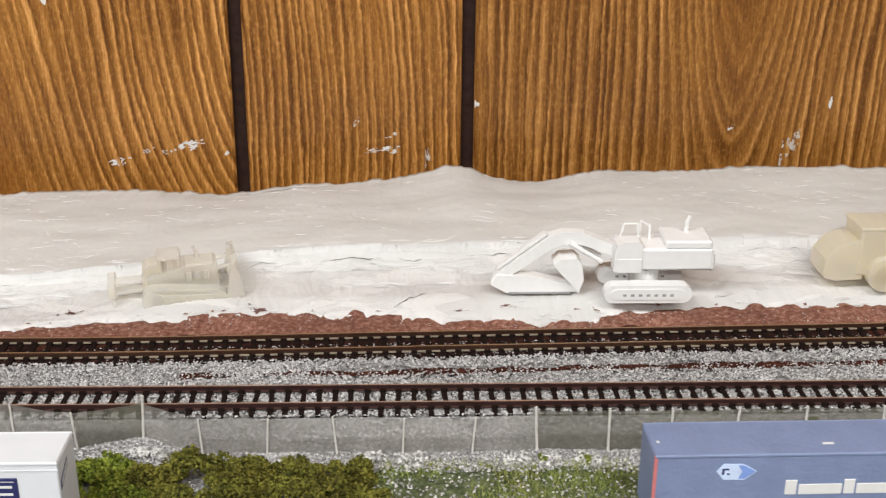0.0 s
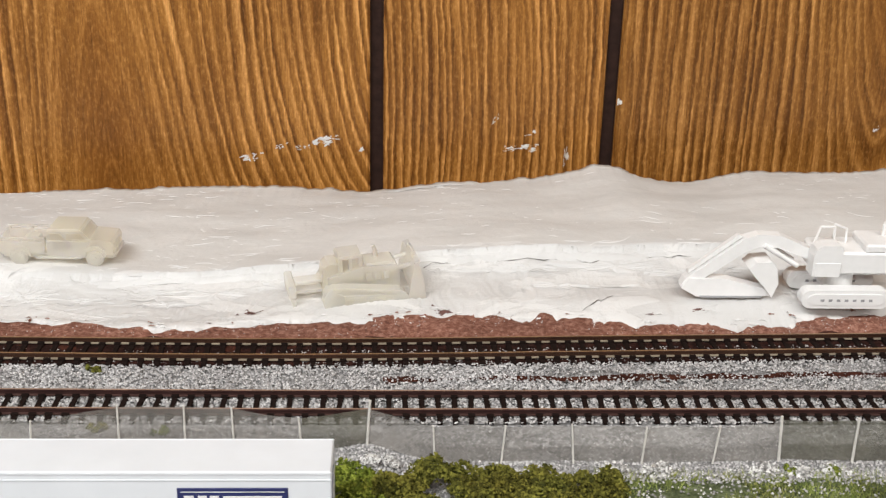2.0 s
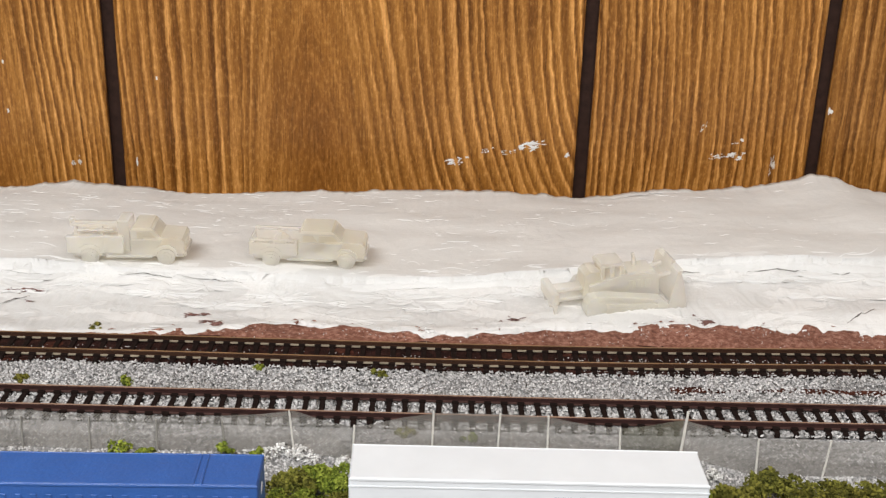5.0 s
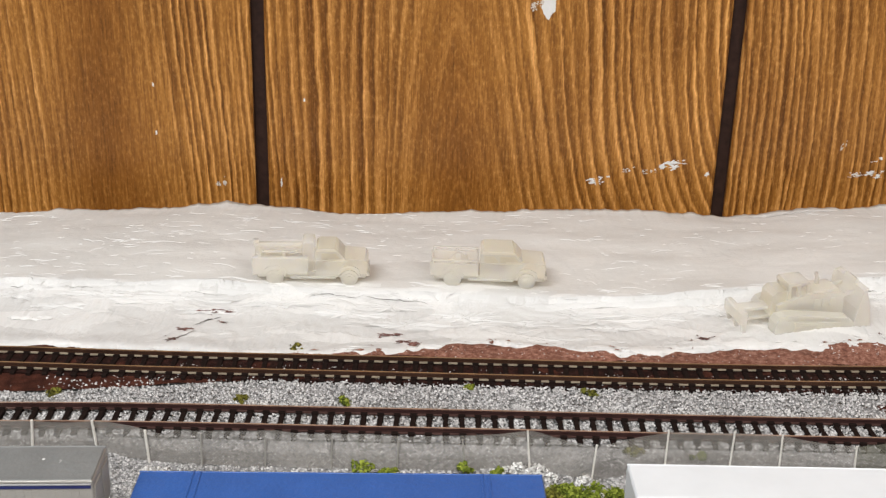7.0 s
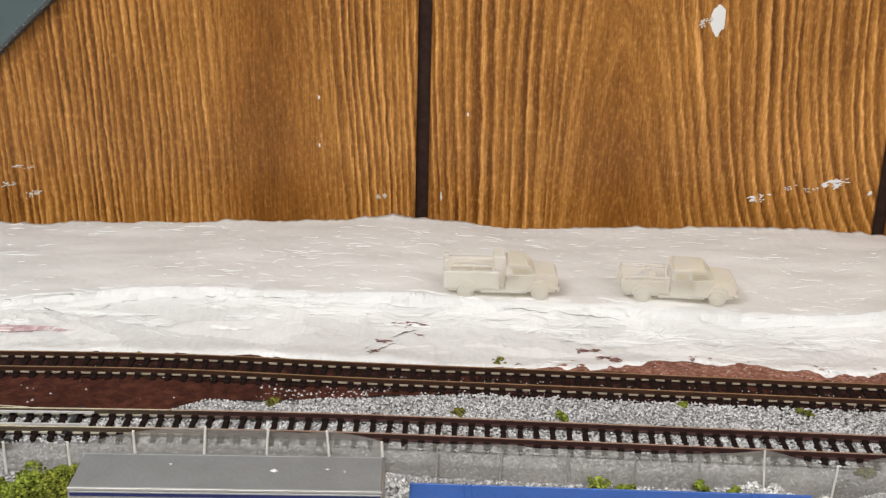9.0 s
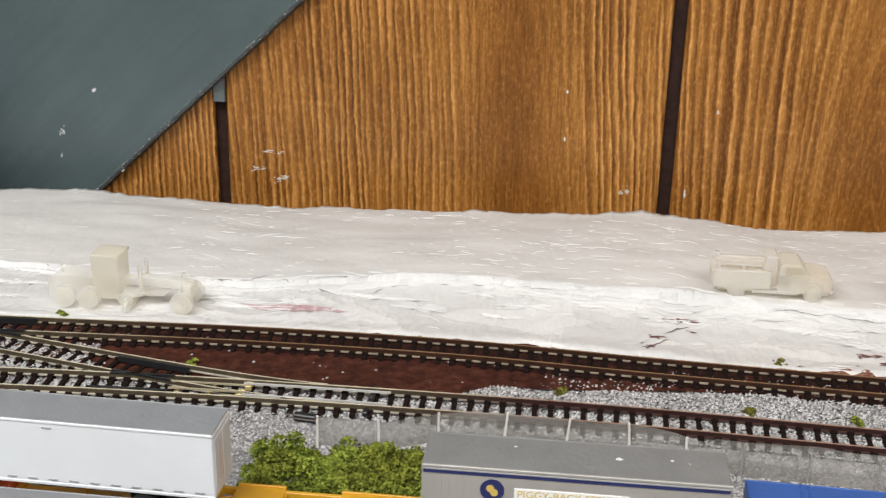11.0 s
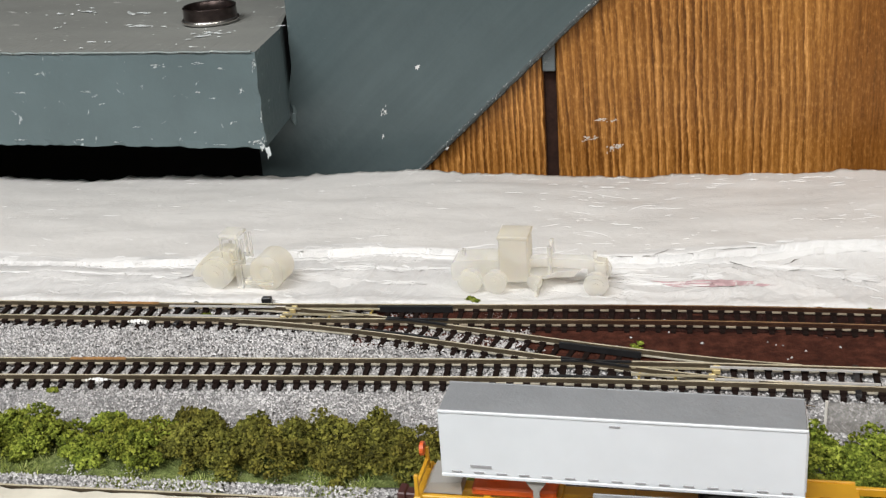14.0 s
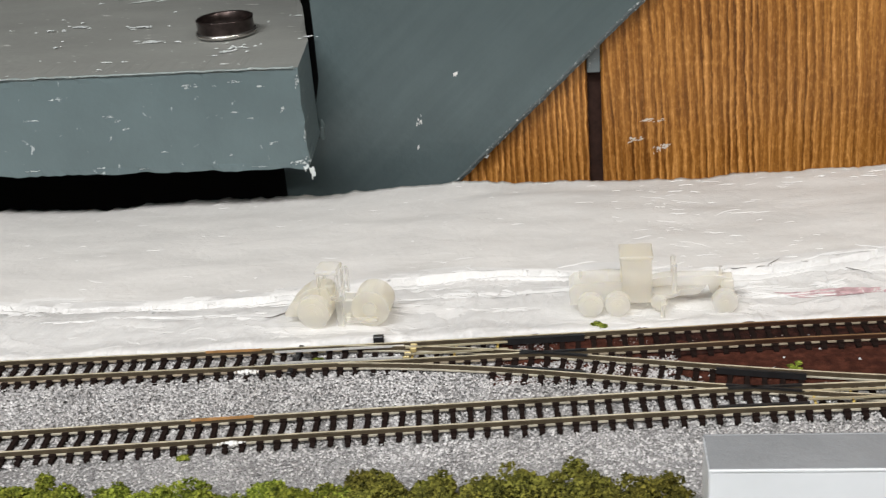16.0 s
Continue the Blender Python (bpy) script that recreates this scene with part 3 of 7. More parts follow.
sheet("bare_patch", ROADBED, np.linspace(0.005, 0.26, 200), lambda x: np.linspace(float(BACK(x)) - 0.0155 - max(0.0002, 0.0016 + 0.0028 * wobble(x, 0, 22, 31)), float(BACK(x)) - 0.0155 + max(0.0002, 0.0012 + 0.0022 * wobble(x, 0, 60, 33)), 8),
      lambda x, y: -0.0007 + 0.0005 * wobble(x, y, 150, 34), "bare red-brown patch in the ballast between the tracks", "roadbed")

plaster = sheet("plaster_terrain", [PLASTER_WHITE, PLASTER_GREY], np.concatenate([np.linspace(LEFT - 0.4, -0.69, 40), np.linspace(-0.688, 0.30, 1750), np.linspace(0.302, RIGHT + 0.3, 40)]), plaster_rows, plaster_z,
                "white plaster hillside in two levels with brush ridges and a crack", "plaster terrain",
                slot=lambda x, y, j: 1 if y > float(STEP_Y(x)) + 0.004 + 0.005 * wobble(x, y, 40, 20) else 0)


# the hidden back drop stays flat, so that the rim of the plaster keeps a crisp edge
strips = len(plaster_rows(0.0)) - 1
plaster.data.polygons.foreach_set("use_smooth", [i % strips < strips - 2 for i in range(len(plaster.data.polygons))])


# ---- tracks ----
def heading(line, x):
    return math.atan2(float(line(x + 0.002) - line(x - 0.002)), 0.004)


def sweep(line, offset, x0, x1, profile, step=0.004, slot_of=None):
    """A profile (sideways, up) carried along the line of a track, offset to its left."""
    s = Shape()
    xs = np.arange(x0, x1 + step / 2, step)
    n = len(profile)
    for x in xs:
        a = heading(line, x)
        nx, ny = -math.sin(a), math.cos(a)
        y = float(line(x))
        s.v += [(x + nx * (offset + u), y + ny * (offset + u), w) for u, w in profile]
    for i in range(len(xs) - 1):
        for j in range(n):
            k = (j + 1) % n
            s.f.append((i * n + j, (i + 1) * n + j, (i + 1) * n + k, i * n + k))
            s.m.append(slot_of[j] if slot_of else 0)
    s.f += [tuple(range(n)), tuple(range(len(s.v) - n, len(s.v)))]
    s.m += [0, 0]
    return s


GAUGE = 0.0048
RAIL = [(-0.00054, 0.0), (-0.00054, 0.00036), (-0.0002, 0.00054), (-0.0002, 0.0014), (-0.00036, 0.0015), (-0.00031, 0.0021), (0.00031, 0.0021), (0.00036, 0.0015), (0.0002, 0.0014), (0.0002, 0.00054), (0.00054, 0.00036), (0.00054, 0.0)]
RAIL = [(u, w * 0.86) for u, w in RAIL]
RAIL_SLOTS = [2, 2, 0, 0, 0, 1, 0, 0, 0, 2, 2, 0]
FLANGE = plain("rail_bright_flange", (0.42, 0.35, 0.26), 0.40, 0.5, vary=0.2, scale=200)

FLANGE_DULL = rail_paint("rail_dull_flange", (0.11, 0.060, 0.052), (0.62, 0.57, 0.46), 0.4, 0.6, 3.5)

tie_shape = Shape().box(-0.00070, 0.00070, -0.0076, 0.0076, -0.0014, 0.0, c=0.00012)
for u in (-GAUGE, GAUGE):
    for k in (-1, 1):
        tie_shape.box(-0.0009, 0.0009, u + k * 0.0008 - 0.00045, u + k * 0.0008 + 0.00045, 0.0, 0.00062)
tie_seed = tie_shape.object("tie", TIE)
TIE_MESH = tie_seed.data
bpy.data.objects.remove(tie_seed)


def track(label, line, x0, x1, pitch=0.00428, skip=None, tops=None):
    root = thing("railway_track", label, "track", group="model tracks")
    for side in (-1, 1):
        sweep(line, side * GAUGE, x0, x1, RAIL, slot_of=RAIL_SLOTS).object("rail", tops or [RAIL_BROWN, RAIL_TOP, FLANGE], root, "brown-painted rail with a worn bright top")
    x = x0 + 0.002
    while x < x1:
        if not (skip and skip(x)):
            t = new("tie", TIE_MESH)
            t.parent = root
            t.matrix_world = pose(x, float(line(x)), 0, random.uniform(-1, 1), 0, math.degrees(heading(line, x)) + random.uniform(-2.5, 2.5))
        x += pitch
    return root


track("dark weathered model railway track beside the plaster", BACK, LEFT, RIGHT)
track("weathered model railway track laid in grey ballast", FRONT, LEFT, RIGHT, tops=[RAIL_DARK, RAIL_DARK_TOP, FLANGE_DULL])
track("model railway track under the container train", TRAIN, LEFT, RIGHT, skip=lambda x: x < -0.362)
track("foremost model railway track under a trailer car", FORE, -0.50, -0.12)

# crossover between the two tracks
XA, XB = -0.455, -0.268


def DIVERGE(x):
    s = np.clip((np.asarray(x, float) - XA) / (XB - XA), 0, 1)
    k = s * s * (3 - 2 * s)
    return BACK(x) * (1 - k) + FRONT(x) * k


def crossover():
    root = thing("crossover_switch", "pair of track switches joined as a crossover with bright rails", "switch")
    for side in (-1, 1):
        sweep(DIVERGE, side * GAUGE, XA + 0.012, XB - 0.012, [(u * 0.85, w) for u, w in RAIL], 0.003, RAIL_SLOTS).object("closure_rail", [RAIL_DARK, RAIL_DARK_TOP, FLANGE_DULL], root, "bright nickel rail")
    x = LEFT + 0.002
    while x < XB - 0.052:
        if x > XA + 0.052:
            t = new("tie", TIE_MESH)
            t.parent = root
            t.matrix_world = pose(x, float(DIVERGE(x)), -0.0001, 0, 0, math.degrees(heading(DIVERGE, x)) + random.uniform(-2, 2))
        x += 0.00428
    return root


crossover()


# ---- ballast ----
def scatter(name, material, count, size, accept, label, category, seed, back=-0.15):
    rng = np.random.default_rng(seed)
    base = np.array([(1, 0, -0.3), (-0.6, 0.8, -0.3), (-0.5, -0.85, -0.3), (0.1, 0.1, 0.75), (0.6, 0.5, 0.35)])
    faces = np.array([(0, 4, 1), (1, 4, 3), (1, 3, 2), (2, 3, 0), (0, 3, 4)])
    pts = []
    while len(pts) < count:
        x = rng.uniform(-0.66, 0.28)
        y = rng.uniform(-0.29 if back < -0.14 else -0.165, back)
        z = accept(x, y, rng.random())
        if z is not None:
            pts.append((x, y, z))
    pts = np.array(pts)
    n = len(pts)
    r = rng.uniform(0.55, 1.25, n) * size
    a = rng.uniform(0, 2 * math.pi, n)
    v = base[None] * rng.uniform(0.7, 1.2, (n, len(base), 3))
    c, sn = np.cos(a)[:, None], np.sin(a)[:, None]
    vx, vy = v[..., 0] * c - v[..., 1] * sn, v[..., 0] * sn + v[..., 1] * c
    v = np.stack([vx, vy, v[..., 2]], -1) * r[:, None, None] + pts[:, None]
    f = (faces[None] + (np.arange(n) * len(base))[:, None, None]).reshape(-1, 3)
    me = bpy.data.meshes.new(name)
    me.vertices.add(n * len(base))
    me.vertices.foreach_set("co", v.reshape(-1).astype(np.float32))
    me.loops.add(len(f) * 3)
    me.loops.foreach_set("vertex_index", f.reshape(-1).astype(np.int32))
    me.polygons.add(len(f))
    me.polygons.foreach_set("loop_start", (np.arange(len(f)) * 3).astype(np.int32))
    me.update(calc_edges=True)
    me.materials.append(material)
    return tagged(new(name, me), label, category, kind="stuff")


def ballast_at(x, y, p):
    yb, yf, yt = float(BACK(x)), float(FRONT(x)), float(TRAIN(x))
    w = wobble(x, y, 70, 30)
    z = -0.0012
    if y > yb + 0.006:
        return None
    if y > yb - 0.0066:                         # under the back track
        if x < -0.36:
            return z + 0.0002 if p < 0.95 else None
        return z + 0.0007 if p < (0.30 if x > -0.02 else 0.07 if x > -0.19 else 0.008) and y < yb + 0.002 else None
    if y > yf + 0.008:                          # between the tracks
        if y > bare_front(x) + 0.0012 * w and x > -0.352:
            return z + 0.0006 if p < (0.10 if x > -0.225 else 0.004) else None
        red = x > 0.0 and abs(y - (yb - 0.0155)) < 0.0018 + 0.002 * w and wobble(x, 0, 22, 31) > -0.1
        return (z + 0.0006 if p < 0.25 else None) if red else z + 0.0006 + 0.0004 * max(0, w)
    if y > yf - 0.008:                          # within the front track
        return z + (0.0007 if x > -0.20 else 0.0002)
    if y > -0.226 - 0.001 * w:
        return z
    if y > yt + 0.012:
        if x > 0.05:
            return z + 0.0011 if p < (0.8 if y > -0.2300 + 0.001 * w else 0.16) else None
        return z if p < 0.45 else None
    if x < -0.362:
        return z + 0.0014
    return z if p < 0.55 else None


scatter("track_ballast", BALLAST, 260000, 0.00042, ballast_at, "grey and white crushed stone ballast around the tracks", "ballast", 3)


# ---- paints for the rolling stock and greenery ----
WHITE_PAINT = plain("white_box_paint", (0.665, 0.69, 0.72), 0.42, vary=0.03, scale=120)
ROOF_GREY = worn_paint("scuffed_grey_roof", (0.235, 0.245, 0.258), (0.46, 0.46, 0.46), 240, 0.45, 0.735)
SILVER = plain("silver_grey_side", (0.36, 0.345, 0.32), 0.45, 0.2, vary=0.08, scale=90)
ROOF_DARK = worn_paint("dull_grey_roof", (0.195, 0.199, 0.198), (0.7, 0.7, 0.68), 240, 0.5, 0.75)
BLUE = worn_paint("bright_blue_paint", (0.030, 0.105, 0.36), (0.30, 0.42, 0.68), 240, 0.42, 0.77)
PALE_BLUE = worn_paint("lavender_blue_paint", (0.205, 0.26, 0.42), (0.6, 0.66, 0.8), 240, 0.45, 0.78)
NAVY = plain("navy_print", (0.018, 0.024, 0.10), 0.4, vary=0.1)
GOLD = plain("gold_print", (0.55, 0.40, 0.10), 0.5, vary=0.1)
SIGN_WHITE = plain("white_print", (0.70, 0.70, 0.69), 0.5, vary=0.03)
PINK = plain("faded_red_trim", (0.55, 0.18, 0.18), 0.5)
GREY_MARK = plain("grey_mark", (0.32, 0.32, 0.33), 0.5)
YELLOW = plain("orange_yellow_paint", (0.56, 0.295, 0.018), 0.42, vary=0.1, scale=160)
ORANGE = plain("orange_red_plastic", (0.60, 0.10, 0.02), 0.45, vary=0.15)
GREEN_ROOF = worn_paint("green_ribbed_roof", (0.020, 0.155, 0.088), (0.25, 0.42, 0.33), 200, 0.5, 0.755)
CONCRETE = plain("pale_concrete", (0.55, 0.52, 0.44), 0.8, vary=0.12, scale=140, relief=0.0004)
RUBBER = plain("black_rubber", (0.015, 0.015, 0.016), 0.7)
POST = plain("pale_fence_post", (0.62, 0.60, 0.56), 0.6, vary=0.1)
POST_DARK = plain("grey_fence_post", (0.26, 0.25, 0.23), 0.6, vary=0.15)
STEEL_DARK = plain("dark_burnished_steel", (0.16, 0.145, 0.135), 0.28, 0.9, vary=0.2)
STEEL = plain("bright_steel", (0.55, 0.53, 0.50), 0.25, 0.95, vary=0.1)


def foliage(name, dark, mid, light):
    m, t, b = nodes_of(name)
    g = t.nodes.new("ShaderNodeNewGeometry")
    v = coords(t)
    lumps = noise_of(t, v, 260, 2, 0.5)
    col = ramp(t, mix(t, lumps, g.outputs["Random Per Island"], 0.38), [(0.26, dark), (0.5, mid), (0.74, light)])
    col = mix(t, col, ramp(t, noise_of(t, v, 70, 2), [(0.38, (0.82, 0.72, 0.62)), (0.62, (1.05, 1.05, 1.0))]), 0.9, "MULTIPLY")
    t.links.new(col, b.inputs["Base Color"])
    b.inputs["Roughness"].default_value = 0.9
    b.inputs["Specular IOR Level"].default_value = 0.2
    return m


OLIVE = foliage("olive_foam_foliage", (0.032, 0.035, 0.006), (0.105, 0.105, 0.018), (0.22, 0.215, 0.042))
LIME = foliage("lime_foam_foliage", (0.040, 0.058, 0.006), (0.132, 0.168, 0.020), (0.29, 0.335, 0.055))
GRASS = foliage("static_grass", (0.10, 0.14, 0.03), (0.22, 0.28, 0.07), (0.46, 0.50, 0.20))


def netting(name, base, low, high):
    m, t, b = nodes_of(name)
    c = t.nodes.new("ShaderNodeTexCoord")
    facs = []
    for turn in (45, -45):
        q = t.nodes.new("ShaderNodeMapping")
        q.inputs["Rotation"].default_value = (0, radians(turn), 0)
        t.links.new(c.outputs["Object"], q.inputs["Vector"])
        w = add(t, "ShaderNodeTexWave", Scale=620.0, Distortion=0.3)
        w.wave_profile = "SIN"
        t.links.new(q.outputs["Vector"], w.inputs["Vector"])
        facs.append(w.outputs["Fac"])
    top = t.nodes.new("ShaderNodeMath")
    top.operation = "MAXIMUM"
    t.links.new(facs[0], top.inputs[0])
    t.links.new(facs[1], top.inputs[1])
    mask = ramp(t, top.outputs[0], [(0.55, (low, low, low)), (0.9, (high, high, high))])
    t.links.new(ramp(t, noise_of(t, coords(t), 90, 3), [(0.35, tuple(c * 0.75 for c in base)), (0.65, base)]), b.inputs["Base Color"])
    b.inputs["Roughness"].default_value = 0.7
    clear = t.nodes.new("ShaderNodeBsdfTransparent")
    blend = t.nodes.new("ShaderNodeMixShader")
    t.links.new(mask, blend.inputs[0])
    t.links.new(clear.outputs[0], blend.inputs[1])
    t.links.new(b.outputs[0], blend.inputs[2])
    t.links.new(blend.outputs[0], t.nodes["Material Output"].inputs["Surface"])
    return m


NET = netting("grey_netting", (0.31, 0.295, 0.27), 0.30, 0.62)
NET_DARK = netting("olive_grey_netting", (0.165, 0.16, 0.125), 0.48, 0.78)


def mm(s):
    """Takes a shape drawn in millimetres to metres."""
    s.v = [tuple(c * 0.001 for c in p) for p in s.v]
    return s


# ---- container train ----
def wheel_pair(x, y0, y1, z, r, parent, rim=SILVER):
    for y in (y0, y1):
        w = mm(Shape().cyl((x, y - 1.1, z), (x, y + 1.1, z), r, 16)).object("tyre", RUBBER, parent, "black tyre")
        s = Shape()
        for k in (-1, 1):
            s.cyl((x, y + k * 1.1, z), (x, y + k * 1.25, z), r * 0.55, 12)
        mm(s).object("rim", rim, w, "pale wheel rim")


def box_body(label, category, at, length, width, z0, z1, side, roof, name="semi_trailer", lip=0.35, roof_inset=0.0):
    """A box trailer or container drawn in millimetres about its middle; z from the rail level."""
    root = thing(name, label, category, at, "containers and trailers of the train")
    a, w = length / 2, width / 2
    mm(Shape().box(-a, a, -w, w, z0, z1 - 0.3, c=0.25)).object("body", side, root)
    mm(Shape().box(-a + 0.15, a - 0.15, -w + 0.15, w - 0.15, z1 - 0.4, z1, c=0.2)).object("roof", roof, root, "flat roof sheet")
    for k in (-1, 1):
        mm(Shape().box(-a, a, k * w - 0.18, k * w + 0.18, z1 - 0.55, z1 + 0.02, c=0.1)).object("top_rail", side if k < 0 else roof, root)
        mm(Shape().box(-a, a, k * w - 0.15, k * w + 0.15, z0, z0 + 0.7, c=0.1)).object("bottom_rail", side, root)
    return root


def train_pose(x, line=TRAIN, extra=0.0):
    return pose(x, float(line(x)), 0, 0, 0, math.degrees(heading(line, x)) + extra)


# white trailer with a grey roof
t = box_body("white box trailer with a scuffed grey roof on yellow flatcar", "trailer", pose(-0.3174, -0.2710, 0, 0, 0, 1.5), 68.6, 11.4, 17.8, 32.7, WHITE_PAINT, ROOF_GREY)
for i in range(15):
    mm(Shape().box(-32.2 + i * 4.45, -30.2 + i * 4.45, -5.92, -5.7, 19.0, 19.3)).object("marker_bar", GREY_MARK, t, "thin grey marking")
mm(Shape().box(-28.4, -24.2, -5.86, -5.7, 20.2, 20.8)).object("print_bar", GREY_MARK, t, "grey bar of print")
mm(Shape().box(-1.4, 0.6, -5.86, -5.7, 31.0, 31.3)).object("print_bar", GREY_MARK, t)
mm(Shape().box(34.25, 34.5, -5.0, -0.1, 19, 31.2, c=0.1).box(34.25, 34.5, 0.1, 5.0, 19, 31.2, c=0.1)).object("rear_door", WHITE_PAINT, t)
for y in (-2.6, -1.2):
    mm(Shape().box(34.45, 34.57, y, y + 0.5, 21, 30)).object("door_stripe", plain("faint_red_print", (0.62, 0.47, 0.46), 0.5), t, "faint red stripe")
mm(Shape().prism([(-18.2, 17.8), (-13.4, 17.8), (-15.0, 15.4), (-16.6, 15.4)], -5.0, -4.2).box(-16.4, -15.2, -5.0, -4.2, 12.4, 15.5)).object("landing_gear", SILVER, t, "grey landing gear")
for x in (19, 26):
    wheel_pair(x, -4.3, 4.3, 14.5, 3.0, t)
mm(Shape().box(15, 30, -3.0, 3.0, 14.0, 17.9, c=0.3)).object("axle_frame", RUBBER, t)

# silver trailer with a printed roundel
t = box_body("silver-grey fluted box trailer with a navy stripe and grey roof", "trailer", pose(-0.2114, -0.2665, 0, 0, 0, 3.0), 60.0, 12.6, 19.3, 30.4, SILVER, ROOF_DARK)
mm(Shape().box(-29.6, 29.6, -6.50, -6.25, 28.7, 29.3)).object("stripe", NAVY, t, "navy stripe under the roof")
mm(Shape().box(-29.8, 29.8, -6.56, -6.25, 29.35, 29.75, c=0.1)).object("roof_edge", plain("pale_edge_paint", (0.25, 0.25, 0.255), 0.5), t, "pale roof edge strip")
roundel = mm(Shape().cyl((-16.0, -6.2, 25.6), (-16.0, -6.45, 25.6), 2.4, 24)).object("roundel", NAVY, t, "round navy emblem")
mm(Shape().cyl((-16.4, -6.44, 26.0), (-16.4, -6.53, 26.0), 0.8, 12).cyl((-15.6, -6.44, 25.1), (-15.6, -6.53, 25.1), 0.8, 12)).object("emblem_mark", GOLD, roundel, "gold mark")
sign = mm(Shape().box(-11.7, 10.6, -6.5, -6.25, 23.9, 26.4, c=0.08)).object("name_sign", SIGN_WHITE, t, "white sign with gold lettering")
mm(Shape().box(-27.6, -22.8, -6.46, -6.25, 20.3, 22.0, c=0.06)).object("number_plate", SIGN_WHITE, t, "small white plate")
mm(Shape().box(-26.7, -23.8, -6.52, -6.45, 20.9, 21.4)).object("print_bar", GREY_MARK, t)
for i in range(40):
    mm(Shape().box(-29.2 + i * 1.48, -28.9 + i * 1.48, -6.39, -6.25, 19.9, 28.5)).object("side_rib", SILVER, t)
lettering = bpy.data.curves.new("sign_text", "FONT")
lettering.body, lettering.size, lettering.extrude = "PIGGY-BACK SERVICE", 0.0022, 0.00003
lettering.align_x, lettering.align_y = "CENTER", "CENTER"
lettering.materials.append(GOLD)
words = tagged(new("sign_text", lettering), "gold capital lettering")
words.parent = sign
words.matrix_local = pose(-0.0005, -0.00654, 0.02515, 90, 0, 0)
for x, y, r in ((8.6, 0.6, 0.75), (19.0, 1.4, 0.35), (-12.0, 2.6, 0.3)):
    mm(Shape().prism([(x + r * k * math.cos(a), y + 0.8 * r * k * math.sin(a)) for a, k in ((0, 1.0), (0.8, 0.6), (1.6, 1.2), (2.4, 0.8), (3.2, 1.1), (4.0, 0.7), (4.9, 1.0), (5.6, 0.6))], 30.38, 30.47, "z")).object("roof_speck", SIGN_WHITE, t, "white speck of paint")
for x in (-24.8, -17.0):
    wheel_pair(x, -4.9, 4.9, 15.9, 3.0, t)
mm(Shape().box(-28, -13.5, -3.4, 3.4, 15.0, 19.4, c=0.3)).object("axle_frame", RUBBER, t)
mm(Shape().box(29.9, 30.3, -5.6, -0.6, 20, 28.6, c=0.1).box(29.9, 30.3, 0.6, 5.6, 20, 28.6, c=0.1)).object("front_panel", SILVER, t)

# blue container
t = box_body("bright blue shipping container with seams across its roof", "container", pose(-0.1351, -0.2588, 0, 0, 0, 1.2), 83.2, 11.4, 5.0, 21.8, BLUE, BLUE, "shipping_container")
for x in (-30.5, -29.0, 29.0, 30.5):
    mm(Shape().box(x - 0.25, x + 0.25, -5.4, 5.4, 21.7, 22.02, c=0.08)).object("roof_seam", BLUE, t)
mm(Shape().prism([(-1.2, 17.0), (0.9, 17.3), (1.5, 18.2), (0.4, 18.8), (-0.9, 18.3)], 41.6, 41.76, "x")).object("end_mark", SIGN_WHITE, t, "small white emblem")
for i in range(28):
    mm(Shape().box(-41 + i * 2.95, -39.8 + i * 2.95, -5.9, -5.65, 6, 19.4, c=0.06)).object("side_rib", BLUE, t)

# plain white trailer with a navy sign
t = box_body("plain white container with a rounded navy sign on its side", "container", pose(-0.0400, -0.2557, 0, 0, 0, 0.2), 71.4, 12.6, 5.0, 23.2, WHITE_PAINT, WHITE_PAINT, "shipping_container")
sign = mm(Shape().box(4.9, 27.0, -6.55, -6.3, 13.8, 19.7, c=0.25)).object("navy_sign", NAVY, t, "navy sign with white bars")
s = Shape()
for x0, x1, z0, z1 in ((5.6, 26.3, 18.7, 18.85), (6.2, 8.2, 15.4, 17.9), (9.0, 10.8, 15.4, 17.9), (11.4, 13.2, 15.4, 17.9), (14.0, 25.8, 17.2, 17.8), (14.0, 25.8, 15.4, 16.0), (5.6, 26.3, 14.5, 14.65)):
    s.box(x0, x1, -6.62, -6.53, z0, z1)
mm(s).object("sign_print", SIGN_WHITE, sign, "white bars")
end = mm(Shape().prism([(-5.4, 16.0), (0.4, 18.9), (0.4, 20.8), (-5.4, 18.0)], 35.65, 35.8, "x")).object("end_sign", NAVY, t, "dark slanting end sign")
mm(Shape().prism([(-4.9, 16.9), (0.0, 19.4), (0.0, 20.1), (-4.9, 17.6)], 35.78, 35.86, "x")).object("sign_print", SIGN_WHITE, end)
for k in (-1, 1):
    mm(Shape().box(-35.8, 35.8, k * 6.30, k * 6.44, 21.2, 21.5)).object("side_line", WHITE_PAINT, t)

# lavender-blue container
t = box_body("lavender-blue shipping container with white marks and pink corner trim", "container", pose(0.1600, -0.2537, 0, 0, 0, 1.0), 76.0, 13.8, 5.0, 23.5, PALE_BLUE, PALE_BLUE, "shipping_container")
mm(Shape().box(-38.15, -37.4, -7.02, -6.6, 5.2, 23.4)).object("corner_trim", PINK, t, "faded pink corner trim")
em = mm(Shape().prism([(-24.5, 19.5), (-23.1, 21.3), (-18.7, 21.2), (-15.7, 19.4), (-18.3, 17.3), (-22.9, 17.4)], -7.05, -6.85)).object("emblem", plain("pale_emblem", (0.55, 0.66, 0.86), 0.5), t, "pale pointed oval emblem")
